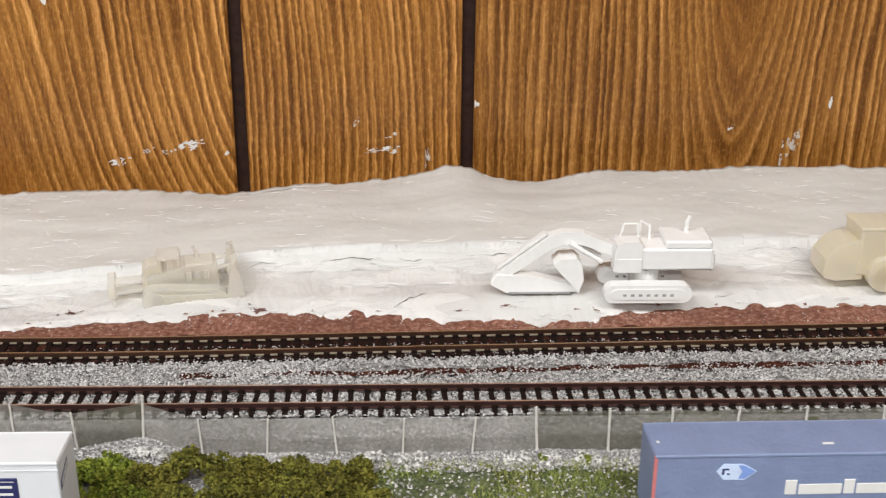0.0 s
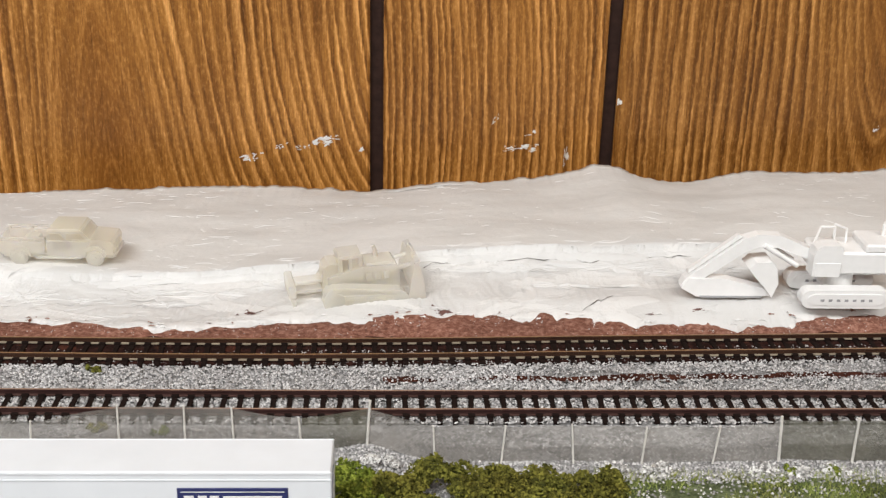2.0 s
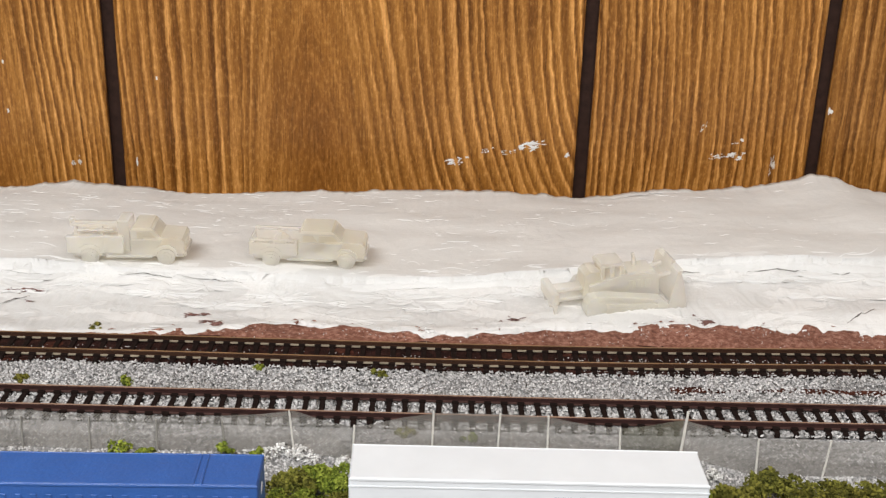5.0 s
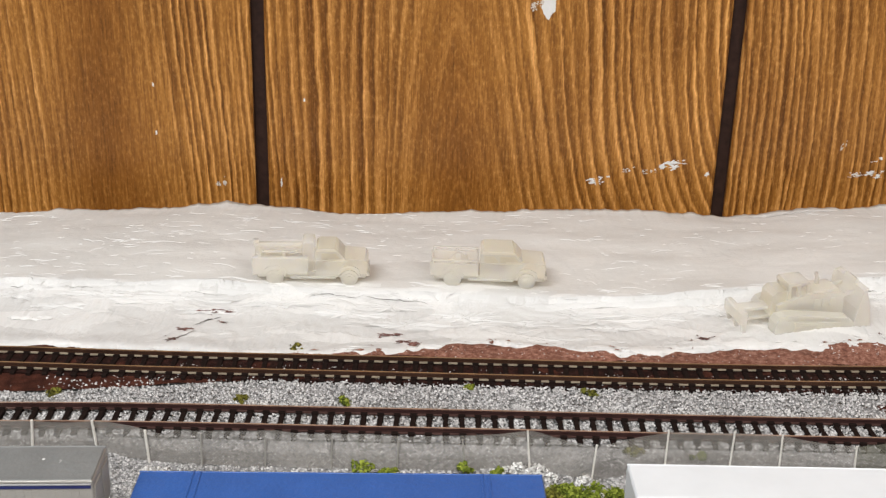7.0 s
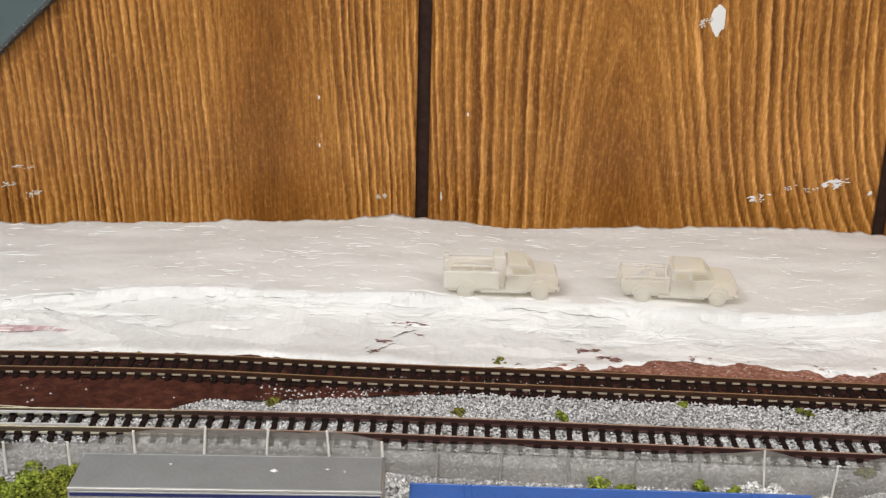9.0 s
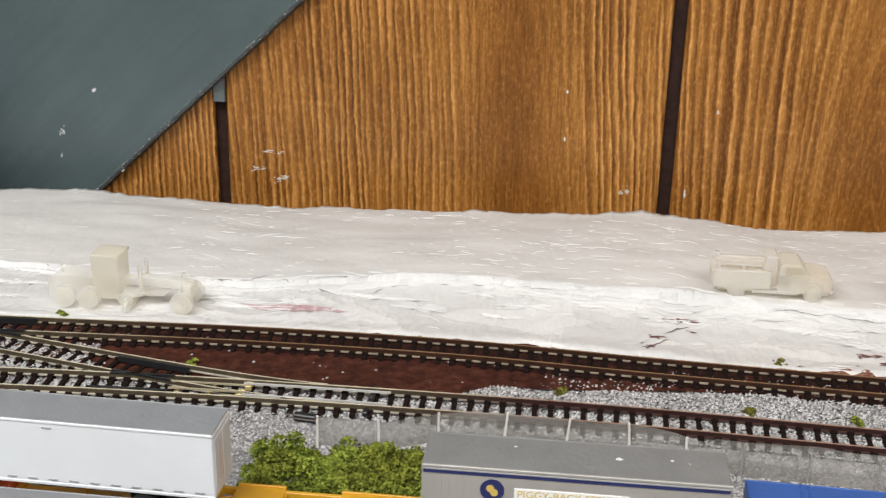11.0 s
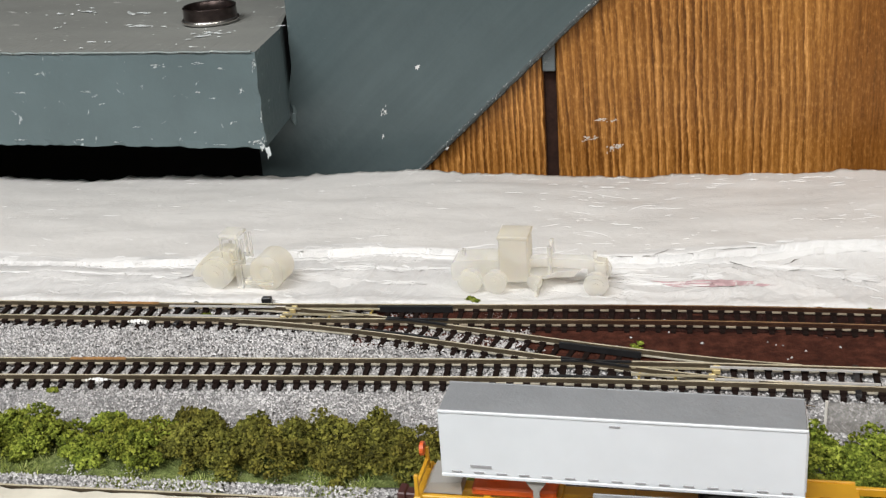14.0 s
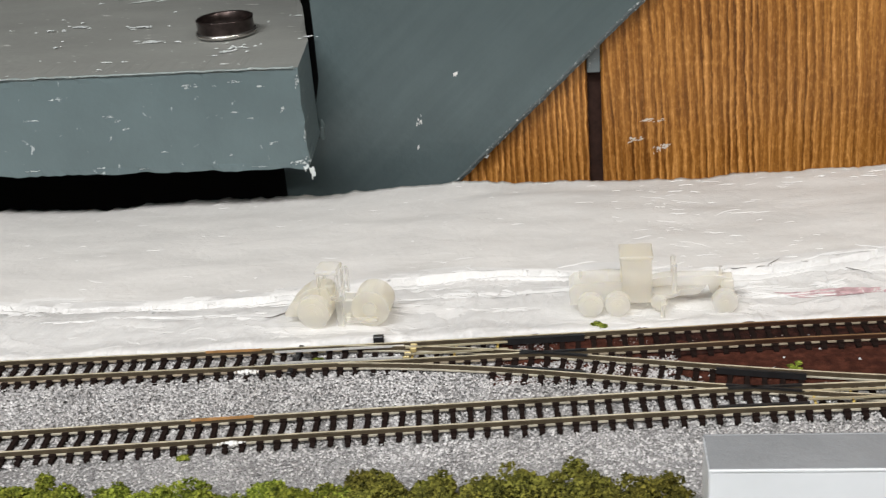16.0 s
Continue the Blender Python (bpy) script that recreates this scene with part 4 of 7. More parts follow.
mm(Shape().prism([(-19.9, 21.0), (-18.5, 20.9), (-16.0, 19.4), (-18.3, 17.6), (-19.7, 17.6), (-18.9, 19.4)], -7.1, -7.04)).object("emblem_shade", plain("deep_emblem", (0.20, 0.32, 0.68), 0.5), em)
mm(Shape().box(-23.3, -22.8, -7.12, -7.04, 18.7, 20.1).box(-22.8, -21.8, -7.12, -7.04, 19.8, 20.2).box(-22.2, -21.6, -7.12, -7.04, 18.6, 19.0)).object("emblem_mark", NAVY, em)
x = -9.1
for w, h in ((2.6, 3.7), (9.6, 2.6), (2.4, 3.7), (9.8, 2.6)):
    mm(Shape().box(x, x + w, -7.05, -6.85, 13.3, 13.3 + h, c=0.1)).object("print_bar", SIGN_WHITE, t, "white bar of print")
    x += w + 0.4
mm(Shape().box(-0.5, 2.0, -3.2, -2.4, 23.48, 23.58)).object("roof_mark", SIGN_WHITE, t)
mm(Shape().box(-36.6, -36.0, -1.6, -0.8, 23.48, 23.58)).object("roof_mark", SIGN_WHITE, t)


def well_car(x, length):
    root = thing("well_car", "low yellow well car under a container", "rail car", train_pose(x), "rail cars")
    a = length / 2
    for k in (-1, 1):
        mm(Shape().box(-a, a, k * 5.4 - 0.6, k * 5.4 + 0.6, 2.6, 5.0, c=0.15)).object("side_sill", YELLOW, root)
    for i in range(5):
        u = -a + 1 + i * (length - 2) / 4
        mm(Shape().box(u - 1, u + 1, -4.8, 4.8, 2.5, 3.6, c=0.15)).object("cross_member", YELLOW, root)
    for u in (-a + 8, a - 8):
        for k in (-1, 1):
            mm(Shape().cyl((u, k * 4.2, 2.4), (u, k * 5.2, 2.4), 0.9, 10).cyl((u, k * 4.4, 2.1 + 2.2), (u, k * 5.2, 2.1 + 2.2), 2.2, 14)).object("wheel", STEEL_DARK, root)


well_car(-0.1357, 84)
well_car(-0.0400, 71)
well_car(0.1600, 75)


def spine_car():
    """The yellow flatcar under the two road trailers."""
    root = thing("trailer_flatcar", "orange-yellow spine flatcar with side steps and a hitch", "rail car", train_pose(-0.272, extra=0.2), "rail cars")
    Z = 11.5
    for k in (-1, 1):
        mm(Shape().box(-85, 88, k * 5.6 - 0.5, k * 5.6 + 0.5, Z - 1.8, Z, c=0.15)).object("side_sill", YELLOW, root)
    mm(Shape().box(-85, 88, -1.6, 1.6, Z - 6.5, Z - 0.8, c=0.2)).object("centre_sill", YELLOW, root)
    for i in range(13):
        u = -86 + i * 14.2
        mm(Shape().box(u - 0.7, u + 0.7, -5.2, 5.2, Z - 1.6, Z - 0.2, c=0.12)).object("cross_member", YELLOW, root)
    for a, b, z in ((-11.2, -0.6, 17.0), (11.6, 32.0, 17.0)):
        p = mm(Shape().box(a, b, -6.9, -6.4, Z - 1.5, z, c=0.12)).object("side_plate", YELLOW, root, "raised yellow side plate")
        mm(Shape().box(a, b, -7.4, -6.2, z - 0.5, z, c=0.12)).object("plate_lip", YELLOW, p)
        mm(Shape().box(a, b, 6.2, 6.8, Z - 1.5, Z + 0.6, c=0.12)).object("side_plate", YELLOW, root)
        mm(Shape().box(a, b, -6.4, 6.2, Z - 0.4, Z + 0.2)).object("deck_plate", YELLOW, root)
    mm(Shape().box(-0.4, 0.4, -6.8, -6.2, Z, Z + 2.0, c=0.1)).object("stub_post", YELLOW, root)
    # end with hitch, step and uprights
    mm(Shape().box(-86.5, -85, -6.8, 6.8, Z - 3.2, Z, c=0.2)).object("end_sill", YELLOW, root)
    for y in (-6.3, 4.2):
        mm(Shape().box(-86.2, -85.4, y - 0.4, y + 0.4, Z, Z + 5.0, c=0.1)).object("upright", YELLOW, root)
    mm(Shape().box(-86.2, -85.4, -6.3, 4.2, Z + 1.8, Z + 2.6, c=0.1)).object("handrail", YELLOW, root)
    mm(Shape().cyl((-86.9, 3.2, Z + 5.2), (-86.1, 3.2, Z + 5.2), 1.5, 14)).object("brake_wheel", ORANGE, root, "orange brake wheel")
    mm(Shape().prism([(-85, Z - 0.2), (-77, Z - 0.2), (-77, Z + 2.6), (-83.5, Z + 2.2)], -4.6, 3.6)).object("sloped_plate", SILVER, root, "grey sloping bridge plate")
    mm(Shape().box(-75, -58, -4.6, 3.6, Z - 0.3, Z + 1.6, c=0.4)).object("hitch_bed", ORANGE, root, "orange-red hitch bed")
    mm(Shape().cyl((-70, 0, Z + 1), (-70, 0, Z + 5.4), 1.8, 12)).object("king_pin", ORANGE, root)
    s = Shape()
    for a, b in ((-86, -76), (-76, -68), (-68, -54)):
        s.box(a, b, -7.6, -6.9, Z - 2.6, Z - 1.9, c=0.1).box(a, a + 0.8, -7.6, -6.9, Z - 2.4, Z, c=0.1)
    mm(s).object("side_step", YELLOW, root, "yellow side step frame")
    mm(Shape().prism([(-69, Z - 2.4), (-50, Z - 4.2), (-50, Z - 1.5), (-69, Z - 0.4)], -6.9, -6.2)).object("fishbelly_sill", YELLOW, root)
    mm(Shape().box(-90.0, -86.4, -1.4, 1.4, Z - 6.0, Z - 3.0, c=0.3).box(-91.4, -89.6, -1.9, 1.9, Z - 6.6, Z - 2.6, c=0.3)).object("coupler", plain("maroon_plastic", (0.055, 0.016, 0.014), 0.5), root, "dark maroon coupler")
    for u in (-78, 0, 76):
        for k in (-1, 1):
            mm(Shape().cyl((u - 4.5, k * 4.2, 4.3), (u - 4.5, k * 5.2, 4.3), 2.2, 14)).object("wheel", STEEL_DARK, root)
            mm(Shape().cyl((u + 4.5, k * 4.2, 4.3), (u + 4.5, k * 5.2, 4.3), 2.2, 14)).object("wheel", STEEL_DARK, root)
        mm(Shape().box(u - 6.5, u + 6.5, -5.0, 5.0, 3.6, 5.0, c=0.3)).object("truck_frame", RUBBER, root)


spine_car()

# foremost row: grey-roofed trailer and green ribbed container
t = box_body("white box trailer with a mottled grey roof on a flatcar", "trailer", train_pose(-0.2840, FORE), 67.0, 13.2, 13.0, 36.0, WHITE_PAINT, ROOF_GREY)
for x in (20, 27):
    wheel_pair(x, -5.0, 5.0, 9.4, 3.0, t)
mm(Shape().box(-30, 32, -3.2, 3.2, 8.4, 13.0, c=0.3)).object("axle_frame", RUBBER, t)
GREEN_AT = train_pose(-0.3663, FORE, -1.0) @ Matrix.Translation((0, 0.001, 0))
t = box_body("dark green container with a finely ribbed roof", "container", GREEN_AT, 83.5, 15.0, 10.5, 26.8, GREEN_ROOF, GREEN_ROOF, "shipping_container")
for i in range(54):
    x = -41.0 + i * 1.55
    mm(Shape().box(x - 0.3, x + 0.3, -7.2, 7.2, 26.7, 27.15, c=0.1)).object("roof_rib", GREEN_ROOF, t)


def plain_car(x, length):
    root = thing("flatcar", "plain yellow flatcar in the foremost row", "rail car", train_pose(x, FORE), "rail cars")
    a = length / 2
    mm(Shape().box(-a, a, -6.2, 6.2, 7.0, 8.4, c=0.2)).object("deck", YELLOW, root)
    mm(Shape().box(-a, a, -1.6, 1.6, 4.6, 7.0, c=0.2)).object("centre_sill", YELLOW, root)
    for u in (-a + 10, a - 10):
        for d in (-4.5, 4.5):
            for k in (-1, 1):
                mm(Shape().cyl((u + d, k * 4.2, 4.3), (u + d, k * 5.2, 4.3), 2.2, 14)).object("wheel", STEEL_DARK, root)
        mm(Shape().box(u - 6.5, u + 6.5, -5.0, 5.0, 3.4, 4.8, c=0.3)).object("truck_frame", RUBBER, root)


plain_car(-0.2840, 68)
plain_car(-0.3663, 88)
mm(Shape().box(-41, 41, -5.4, 5.4, 8.35, 10.5, c=0.3)).object("bearer", YELLOW, t)

# pale platform strip in front of the container track
sheet("platform", CONCRETE, np.linspace(LEFT, -0.335, 120), lambda x: np.linspace(float(TRAIN(x)) - 0.0285, float(TRAIN(x)) + (0.0030 + 0.0008 * wobble(x, 0, 160, 41) + 0.0006 * wobble(x, 0, 500, 42) if x < -0.362 else -0.0062), 24),
      lambda x, y: 0.0008 + 0.0014 * max(0, min(1, (y - float(TRAIN(x)) + 0.010) / 0.003)) + 0.0002 * wobble(x, y, 200, 40), "pale concrete platform strip beside the track", "platform")
tagged(sweep(TRAIN, -0.0162, LEFT, -0.43, [(-0.001, 0.0008), (-0.001, 0.0013), (0.001, 0.0013), (0.001, 0.0008)]).object("platform_line", GOLD), "yellow line on the platform", "painted line", kind="structure")

# ---- fence ----
FENCE = [(0.190, -0.2185), (0.170, -0.2185), (0.152, -0.2190), (0.136, -0.2190), (0.120, -0.2190), (0.102, -0.2185), (0.0855, -0.2195), (0.068, -0.2200), (0.0515, -0.2195), (0.034, -0.2195), (0.018, -0.2198), (0.0015, -0.2115),
         (-0.014, -0.2165), (-0.031, -0.2120), (-0.043, -0.2110), (-0.059, -0.2110), (-0.078, -0.2185), (-0.0925, -0.2125), (-0.1085, -0.2150), (-0.125, -0.2150), (-0.141, -0.2150), (-0.157, -0.2150), (-0.1725, -0.2145),
         (-0.1855, -0.2135), (-0.1993, -0.2090), (-0.2152, -0.2095), (-0.2308, -0.2095), (-0.2470, -0.2130), (-0.261, -0.2195), (-0.2765, -0.2205)]


def fence():
    root = thing("wire_fence", "low netting fence on thin pale posts beside the ballast", "fence")
    for i, (x, y) in enumerate(FENCE):
        h = 7.7 if x < -0.18 else 9.2 if -0.2 < x < 0.1 and not abs(x - 0.0015) < 0.002 else 11.2
        if -0.18 < x < -0.10:
            h = 7.6
        pale = x < -0.18 or x > -0.1
        lean = random.uniform(-0.9, 0.9) - (1.2 if abs(x + 0.014) < 0.002 or abs(x + 0.0925) < 0.002 else 0)
        r = 0.36 if x < -0.18 or abs(x - 0.0015) < 0.002 or x > 0.1 else 0.27
        s = mm(Shape().cyl((0, 0, -1.5), (lean, random.uniform(-0.4, 0.4), h), r, 8, r * 0.9))
        s.object("post", POST if pale else POST_DARK, root).matrix_world = pose(x, y, 0)
    for i in range(len(FENCE) - 1):
        (x0, y0), (x1, y1) = FENCE[i], FENCE[i + 1]
        s = Shape()
        n, k = 6, 4
        for a in range(n + 1):
            u = a / n
            for c in range(k + 1):
                w = c / k
                x, y = x0 + (x1 - x0) * u, y0 + (y1 - y0) * u
                top = 0.0086 + 0.0008 * wobble(x, 0, 60, 50) + (0.0015 if x > 0.1 else -0.0016 if x < -0.18 else 0)
                s.v.append((x, y + 0.0004 + 0.0007 * wobble(x, w, 120, 51), -0.0012 + (top + 0.0012) * w))
        for a in range(n):
            for c in range(k):
                s.f.append((a * (k + 1) + c, (a + 1) * (k + 1) + c, (a + 1) * (k + 1) + c + 1, a * (k + 1) + c + 1))
        s.m = [0] * len(s.f)
        dark = x1 > 0.10 or abs(x0 - 0.0015) < 0.001
        s.object("netting", NET_DARK if dark else NET, root, "olive-grey dirty netting" if dark else "grey see-through netting", smooth=True)


fence()


# ---- greenery ----
def clump(name, x, y, rx, ry, h, material, label, count, size=0.0009, seed=0):
    """A foam bush: many small torn flakes in an uneven mound."""
    rng = np.random.default_rng(seed)
    base = np.array([(1, 0, -0.3), (-0.6, 0.8, -0.3), (-0.5, -0.85, -0.3), (0.1, 0.1, 0.75), (0.6, 0.5, 0.35)])
    faces = np.array([(0, 4, 1), (1, 4, 3), (1, 3, 2), (2, 3, 0), (0, 3, 4)])
    n = count
    m = 18 if h > 0.004 else 6
    ang, rad = rng.uniform(0, 2 * math.pi, m), np.sqrt(rng.random(m)) * 0.95
    lx, ly = rad * np.cos(ang), rad * np.sin(ang)
    lz = np.sqrt(np.clip(1.05 - rad ** 2, 0.02, 1)) * rng.uniform(0.45, 1.0, m)
    lr = rng.uniform(0.16, 0.30, m) * (rx + ry + h) / 2.2
    which = rng.integers(0, m, n)
    w = rng.normal(0, 1, (n, 3))
    w[:, 2] = np.abs(w[:, 2]) * 1.2 - 0.35
    w /= np.linalg.norm(w, axis=1)[:, None]
    w *= (rng.uniform(0.62, 1.08, n) * lr[which])[:, None]
    pts = np.stack([x + lx[which] * rx + w[:, 0], y + ly[which] * ry + w[:, 1], np.maximum(-0.0012, -0.0015 + lz[which] * h * 0.85 + w[:, 2])], -1)
    k = rng.uniform(0.5, 1.35, n) * size
    v = base[None] * rng.uniform(0.5, 1.4, (n, 5, 3))
    q = rng.uniform(0, 2 * math.pi, n)
    c, sn = np.cos(q)[:, None], np.sin(q)[:, None]
    tilt = rng.uniform(-1.2, 1.2, n)
    ct, st = np.cos(tilt)[:, None], np.sin(tilt)[:, None]
    vx, vy, vz = v[..., 0], v[..., 1] * ct - v[..., 2] * st, v[..., 1] * st + v[..., 2] * ct
    v = np.stack([vx * c - vy * sn, vx * sn + vy * c, vz], -1) * k[:, None, None] + pts[:, None]
    f = (faces[None] + (np.arange(n) * 5)[:, None, None]).reshape(-1, 3)
    me = bpy.data.meshes.new(name)
    me.vertices.add(n * 5)
    me.vertices.foreach_set("co", v.reshape(-1).astype(np.float32))
    me.loops.add(len(f) * 3)
    me.loops.foreach_set("vertex_index", f.reshape(-1).astype(np.int32))
    me.polygons.add(len(f))
    me.polygons.foreach_set("loop_start", (np.arange(len(f)) * 3).astype(np.int32))
    me.update(calc_edges=True)
    me.materials.append(material)
    return tagged(new(name, me), label, "bush" if name == "bush" else "tuft", "foam greenery")


LIME_LABEL, OLIVE_LABEL = "lime green foam foliage bush beside the fence", "dark olive foam foliage bush beside the fence"
rng_b = random.Random(5)


def hedge(x0, x1, ya, yb, h, kind, step=0.0065):
    x = x0
    while x < x1:
        for y in np.arange(ya, yb + 1e-6, 0.0085):
            olive = kind == "olive" or (kind == "mixed" and rng_b.random() < 0.5)
            clump("bush", x + rng_b.uniform(-0.003, 0.003), y + rng_b.uniform(-0.003, 0.002), rng_b.uniform(0.0035, 0.0085), rng_b.uniform(0.0035, 0.0065), h * rng_b.uniform(0.5, 1.2),
                  OLIVE if olive else LIME, OLIVE_LABEL if olive else LIME_LABEL, 1300, 0.00052, seed=rng_b.randrange(10 ** 6))
        x += step


hedge(-0.020, 0.004, -0.240, -0.229, 0.0075, "lime")
hedge(0.006, 0.058, -0.242, -0.2275, 0.0084, "olive")
hedge(-0.092, -0.076, -0.240, -0.230, 0.0070, "mixed")
hedge(-0.186, -0.176, -0.240, -0.232, 0.0050, "lime")
hedge(-0.285, -0.234, -0.246, -0.226, 0.0080, "lime")
hedge(-0.425, -0.356, -0.2515, -0.2400, 0.0098, "olive")
hedge(-0.448, -0.430, -0.2540, -0.2440, 0.0096, "lime", 0.0065)
hedge(-0.504, -0.455, -0.2575, -0.2460, 0.0096, "lime", 0.0065)
hedge(-0.560, -0.506, -0.2640, -0.2520, 0.0095, "mixed")
hedge(-0.640, -0.570, -0.2700, -0.2600, 0.0080, "olive")

for x, y, k in ((-0.3727, -0.1605, 1.0), (-0.1408, -0.1831, 1.0), (-0.1681, -0.1824, 0.9), (-0.2187, -0.1814, 0.9), (-0.1057, -0.1733, 0.8), (-0.0740, -0.1752, 0.9), (-0.0657, -0.2047, 0.9),
                (-0.0496, -0.2068, 0.8), (-0.1569, -0.1508, 0.9), (-0.2614, -0.1545, 0.6), (-0.1341, -0.2173, 1.4), (-0.1260, -0.2185, 1.2), (-0.1089, -0.2169, 1.2), (-0.1000, -0.2172, 1.0), (0.1764, -0.2063, 0.7),
                (-0.3226, -0.1840, 0.8), (-0.4500, -0.1790, 0.6), (-0.4730, -0.2260, 0.5), (0.1030, -0.2235, 0.7), (0.1130, -0.2240, 0.7)):
    olive = k == 0.9
    clump("grass_tuft", x, y, 0.0025 * k, 0.0017 * k, 0.0030 * k, OLIVE if olive else LIME, "small " + ("olive" if olive else "yellow-green") + " tuft of foam grass in the ballast", 110, 0.0006, seed=int(abs(x) * 1e5))


def grass_blades(count, accept, seed):
    rng = np.random.default_rng(seed)
    v, f = [], []
    while len(v) < count * 3:
        x, y = rng.uniform(LEFT, 0.2), rng.uniform(-0.29, -0.215)
        if not accept(x, y):
            continue
        a, l = rng.uniform(0, 2 * math.pi), rng.uniform(0.0012, 0.0034)
        dx, dy = math.cos(a), math.sin(a)
        w = 0.00013
        o = len(v)
        v += [(x - dy * w, y + dx * w, -0.0016), (x + dy * w, y - dx * w, -0.0016), (x + dx * l * 0.8, y + dy * l * 0.8, -0.0012 + l * rng.uniform(0.3, 0.9))]
        f.append((o, o + 1, o + 2))
    s = Shape()
    s.v, s.f, s.m = v, f, [0] * len(f)
    me = bpy.data.meshes.new("grass")
    me.from_pydata(v, [], f)
    me.materials.append(GRASS)
    tagged(new("grass", me), "pale green static grass fibres among the bushes", "grass", kind="stuff")


def grass_zone(x, y):
    d = y - float(TRAIN(x))
    if not 0.008 < d < 0.036:
        return False
    if 0.055 < x < 0.125:
        return -0.245 < y < -0.2255 and wobble(x, y, 90, 61) > -0.25
    return x < -0.34 and d < 0.026 and wobble(x, y, 60, 62) > -0.15


grass_blades(34000, grass_zone, 9)
sheet("turf", speckled("green_turf", (0.06, 0.075, 0.035), (0.12, 0.145, 0.07), (0.22, 0.25, 0.14), 500), np.linspace(0.055, 0.128, 60),
      lambda x: np.linspace(-0.247, -0.2275 + 0.0015 * wobble(x, 0, 120, 64), 16), lambda x, y: -0.0009 + 0.0007 * wobble(x, y, 140, 63), "grey-green ground foam turf beside the fence", "turf")
sheet("turf", speckled("olive_turf", (0.055, 0.072, 0.02), (0.12, 0.15, 0.045), (0.24, 0.28, 0.10), 500), np.linspace(LEFT, -0.345, 200),
      lambda x: np.linspace(float(TRAIN(x)) + 0.0135 + 0.001 * wobble(x, 0, 120, 65), float(TRAIN(x)) + 0.030, 16), lambda x, y: -0.0009 + 0.0008 * wobble(x, y, 140, 66), "olive ground foam turf under the bushes", "turf")

# heaps of white stones beside the fence
WHITE_STONES = stones_material("white_crushed_stone", [(0.0, (0.25, 0.24, 0.23)), (0.4, (0.55, 0.54, 0.52)), (1.0, (0.86, 0.85, 0.84))])


def dirt_at(x, y, p):
    """Crumbs thin out from the plaster's edge towards the rails."""
    d = edge_soft(x) - y
    if x < -0.20 or not 0 < d < 0.018 or y < float(BACK(x)) + 0.0058 or p > 0.9 * math.exp(-d / 0.005) + 0.06:
        return None
    return 0.0003


scatter("plaster_grit", WHITE_STONES, 700, 0.00022, dirt_at, "white plaster grit scattered on the red dirt", "grit", 12, -0.125)
for x, y, rx, ry in ((-0.091, -0.2165, 0.010, 0.0035), (-0.079, -0.2215, 0.006, 0.0035), (-0.1825, -0.2215, 0.004, 0.004), (0.004, -0.2215, 0.008, 0.003), (0.065, -0.2245, 0.016, 0.003), (0.105, -0.2250, 0.014, 0.003)):
    ob = clump("stone_heap", x, y, rx, ry, 0.0022, WHITE_STONES, "low heap of white crushed stone", 420, 0.0005, seed=int(1e5 + x * 1e5))
    tagged(ob, category="stones", group="stone heaps", kind="stuff")


# ---- details of the crossover ----
def strip(line, offset, x0, x1, half, z0, z1):
    return sweep(line, offset, x0, x1, [(-half, z0), (-half, z1), (half, z1), (half, z0)], 0.002)


# strip between the ties, darker than the roadbed around it
tagged(strip(BACK, 0, -0.358, RIGHT - 0.01, 0.0066, -0.0016, -0.00045).object("roadbed", speckled("dark_brown_roadbed", (0.010, 0.0038, 0.0030), (0.022, 0.0078, 0.0058), (0.050, 0.0185, 0.0135), 420)),
       "near-black brown roadbed strip between the ties", "roadbed", kind="structure")


BRIGHT = plain("polished_nickel", (0.80, 0.79, 0.77), 0.42, 0.55, vary=0.1, scale=400)
BRASS = plain("dull_brass", (0.50, 0.40, 0.19), 0.45, 0.3, vary=0.2, scale=300)
SOLDER = plain("white_solder", (0.80, 0.79, 0.77), 0.45, 0.2, vary=0.1, scale=600, relief=0.0004)


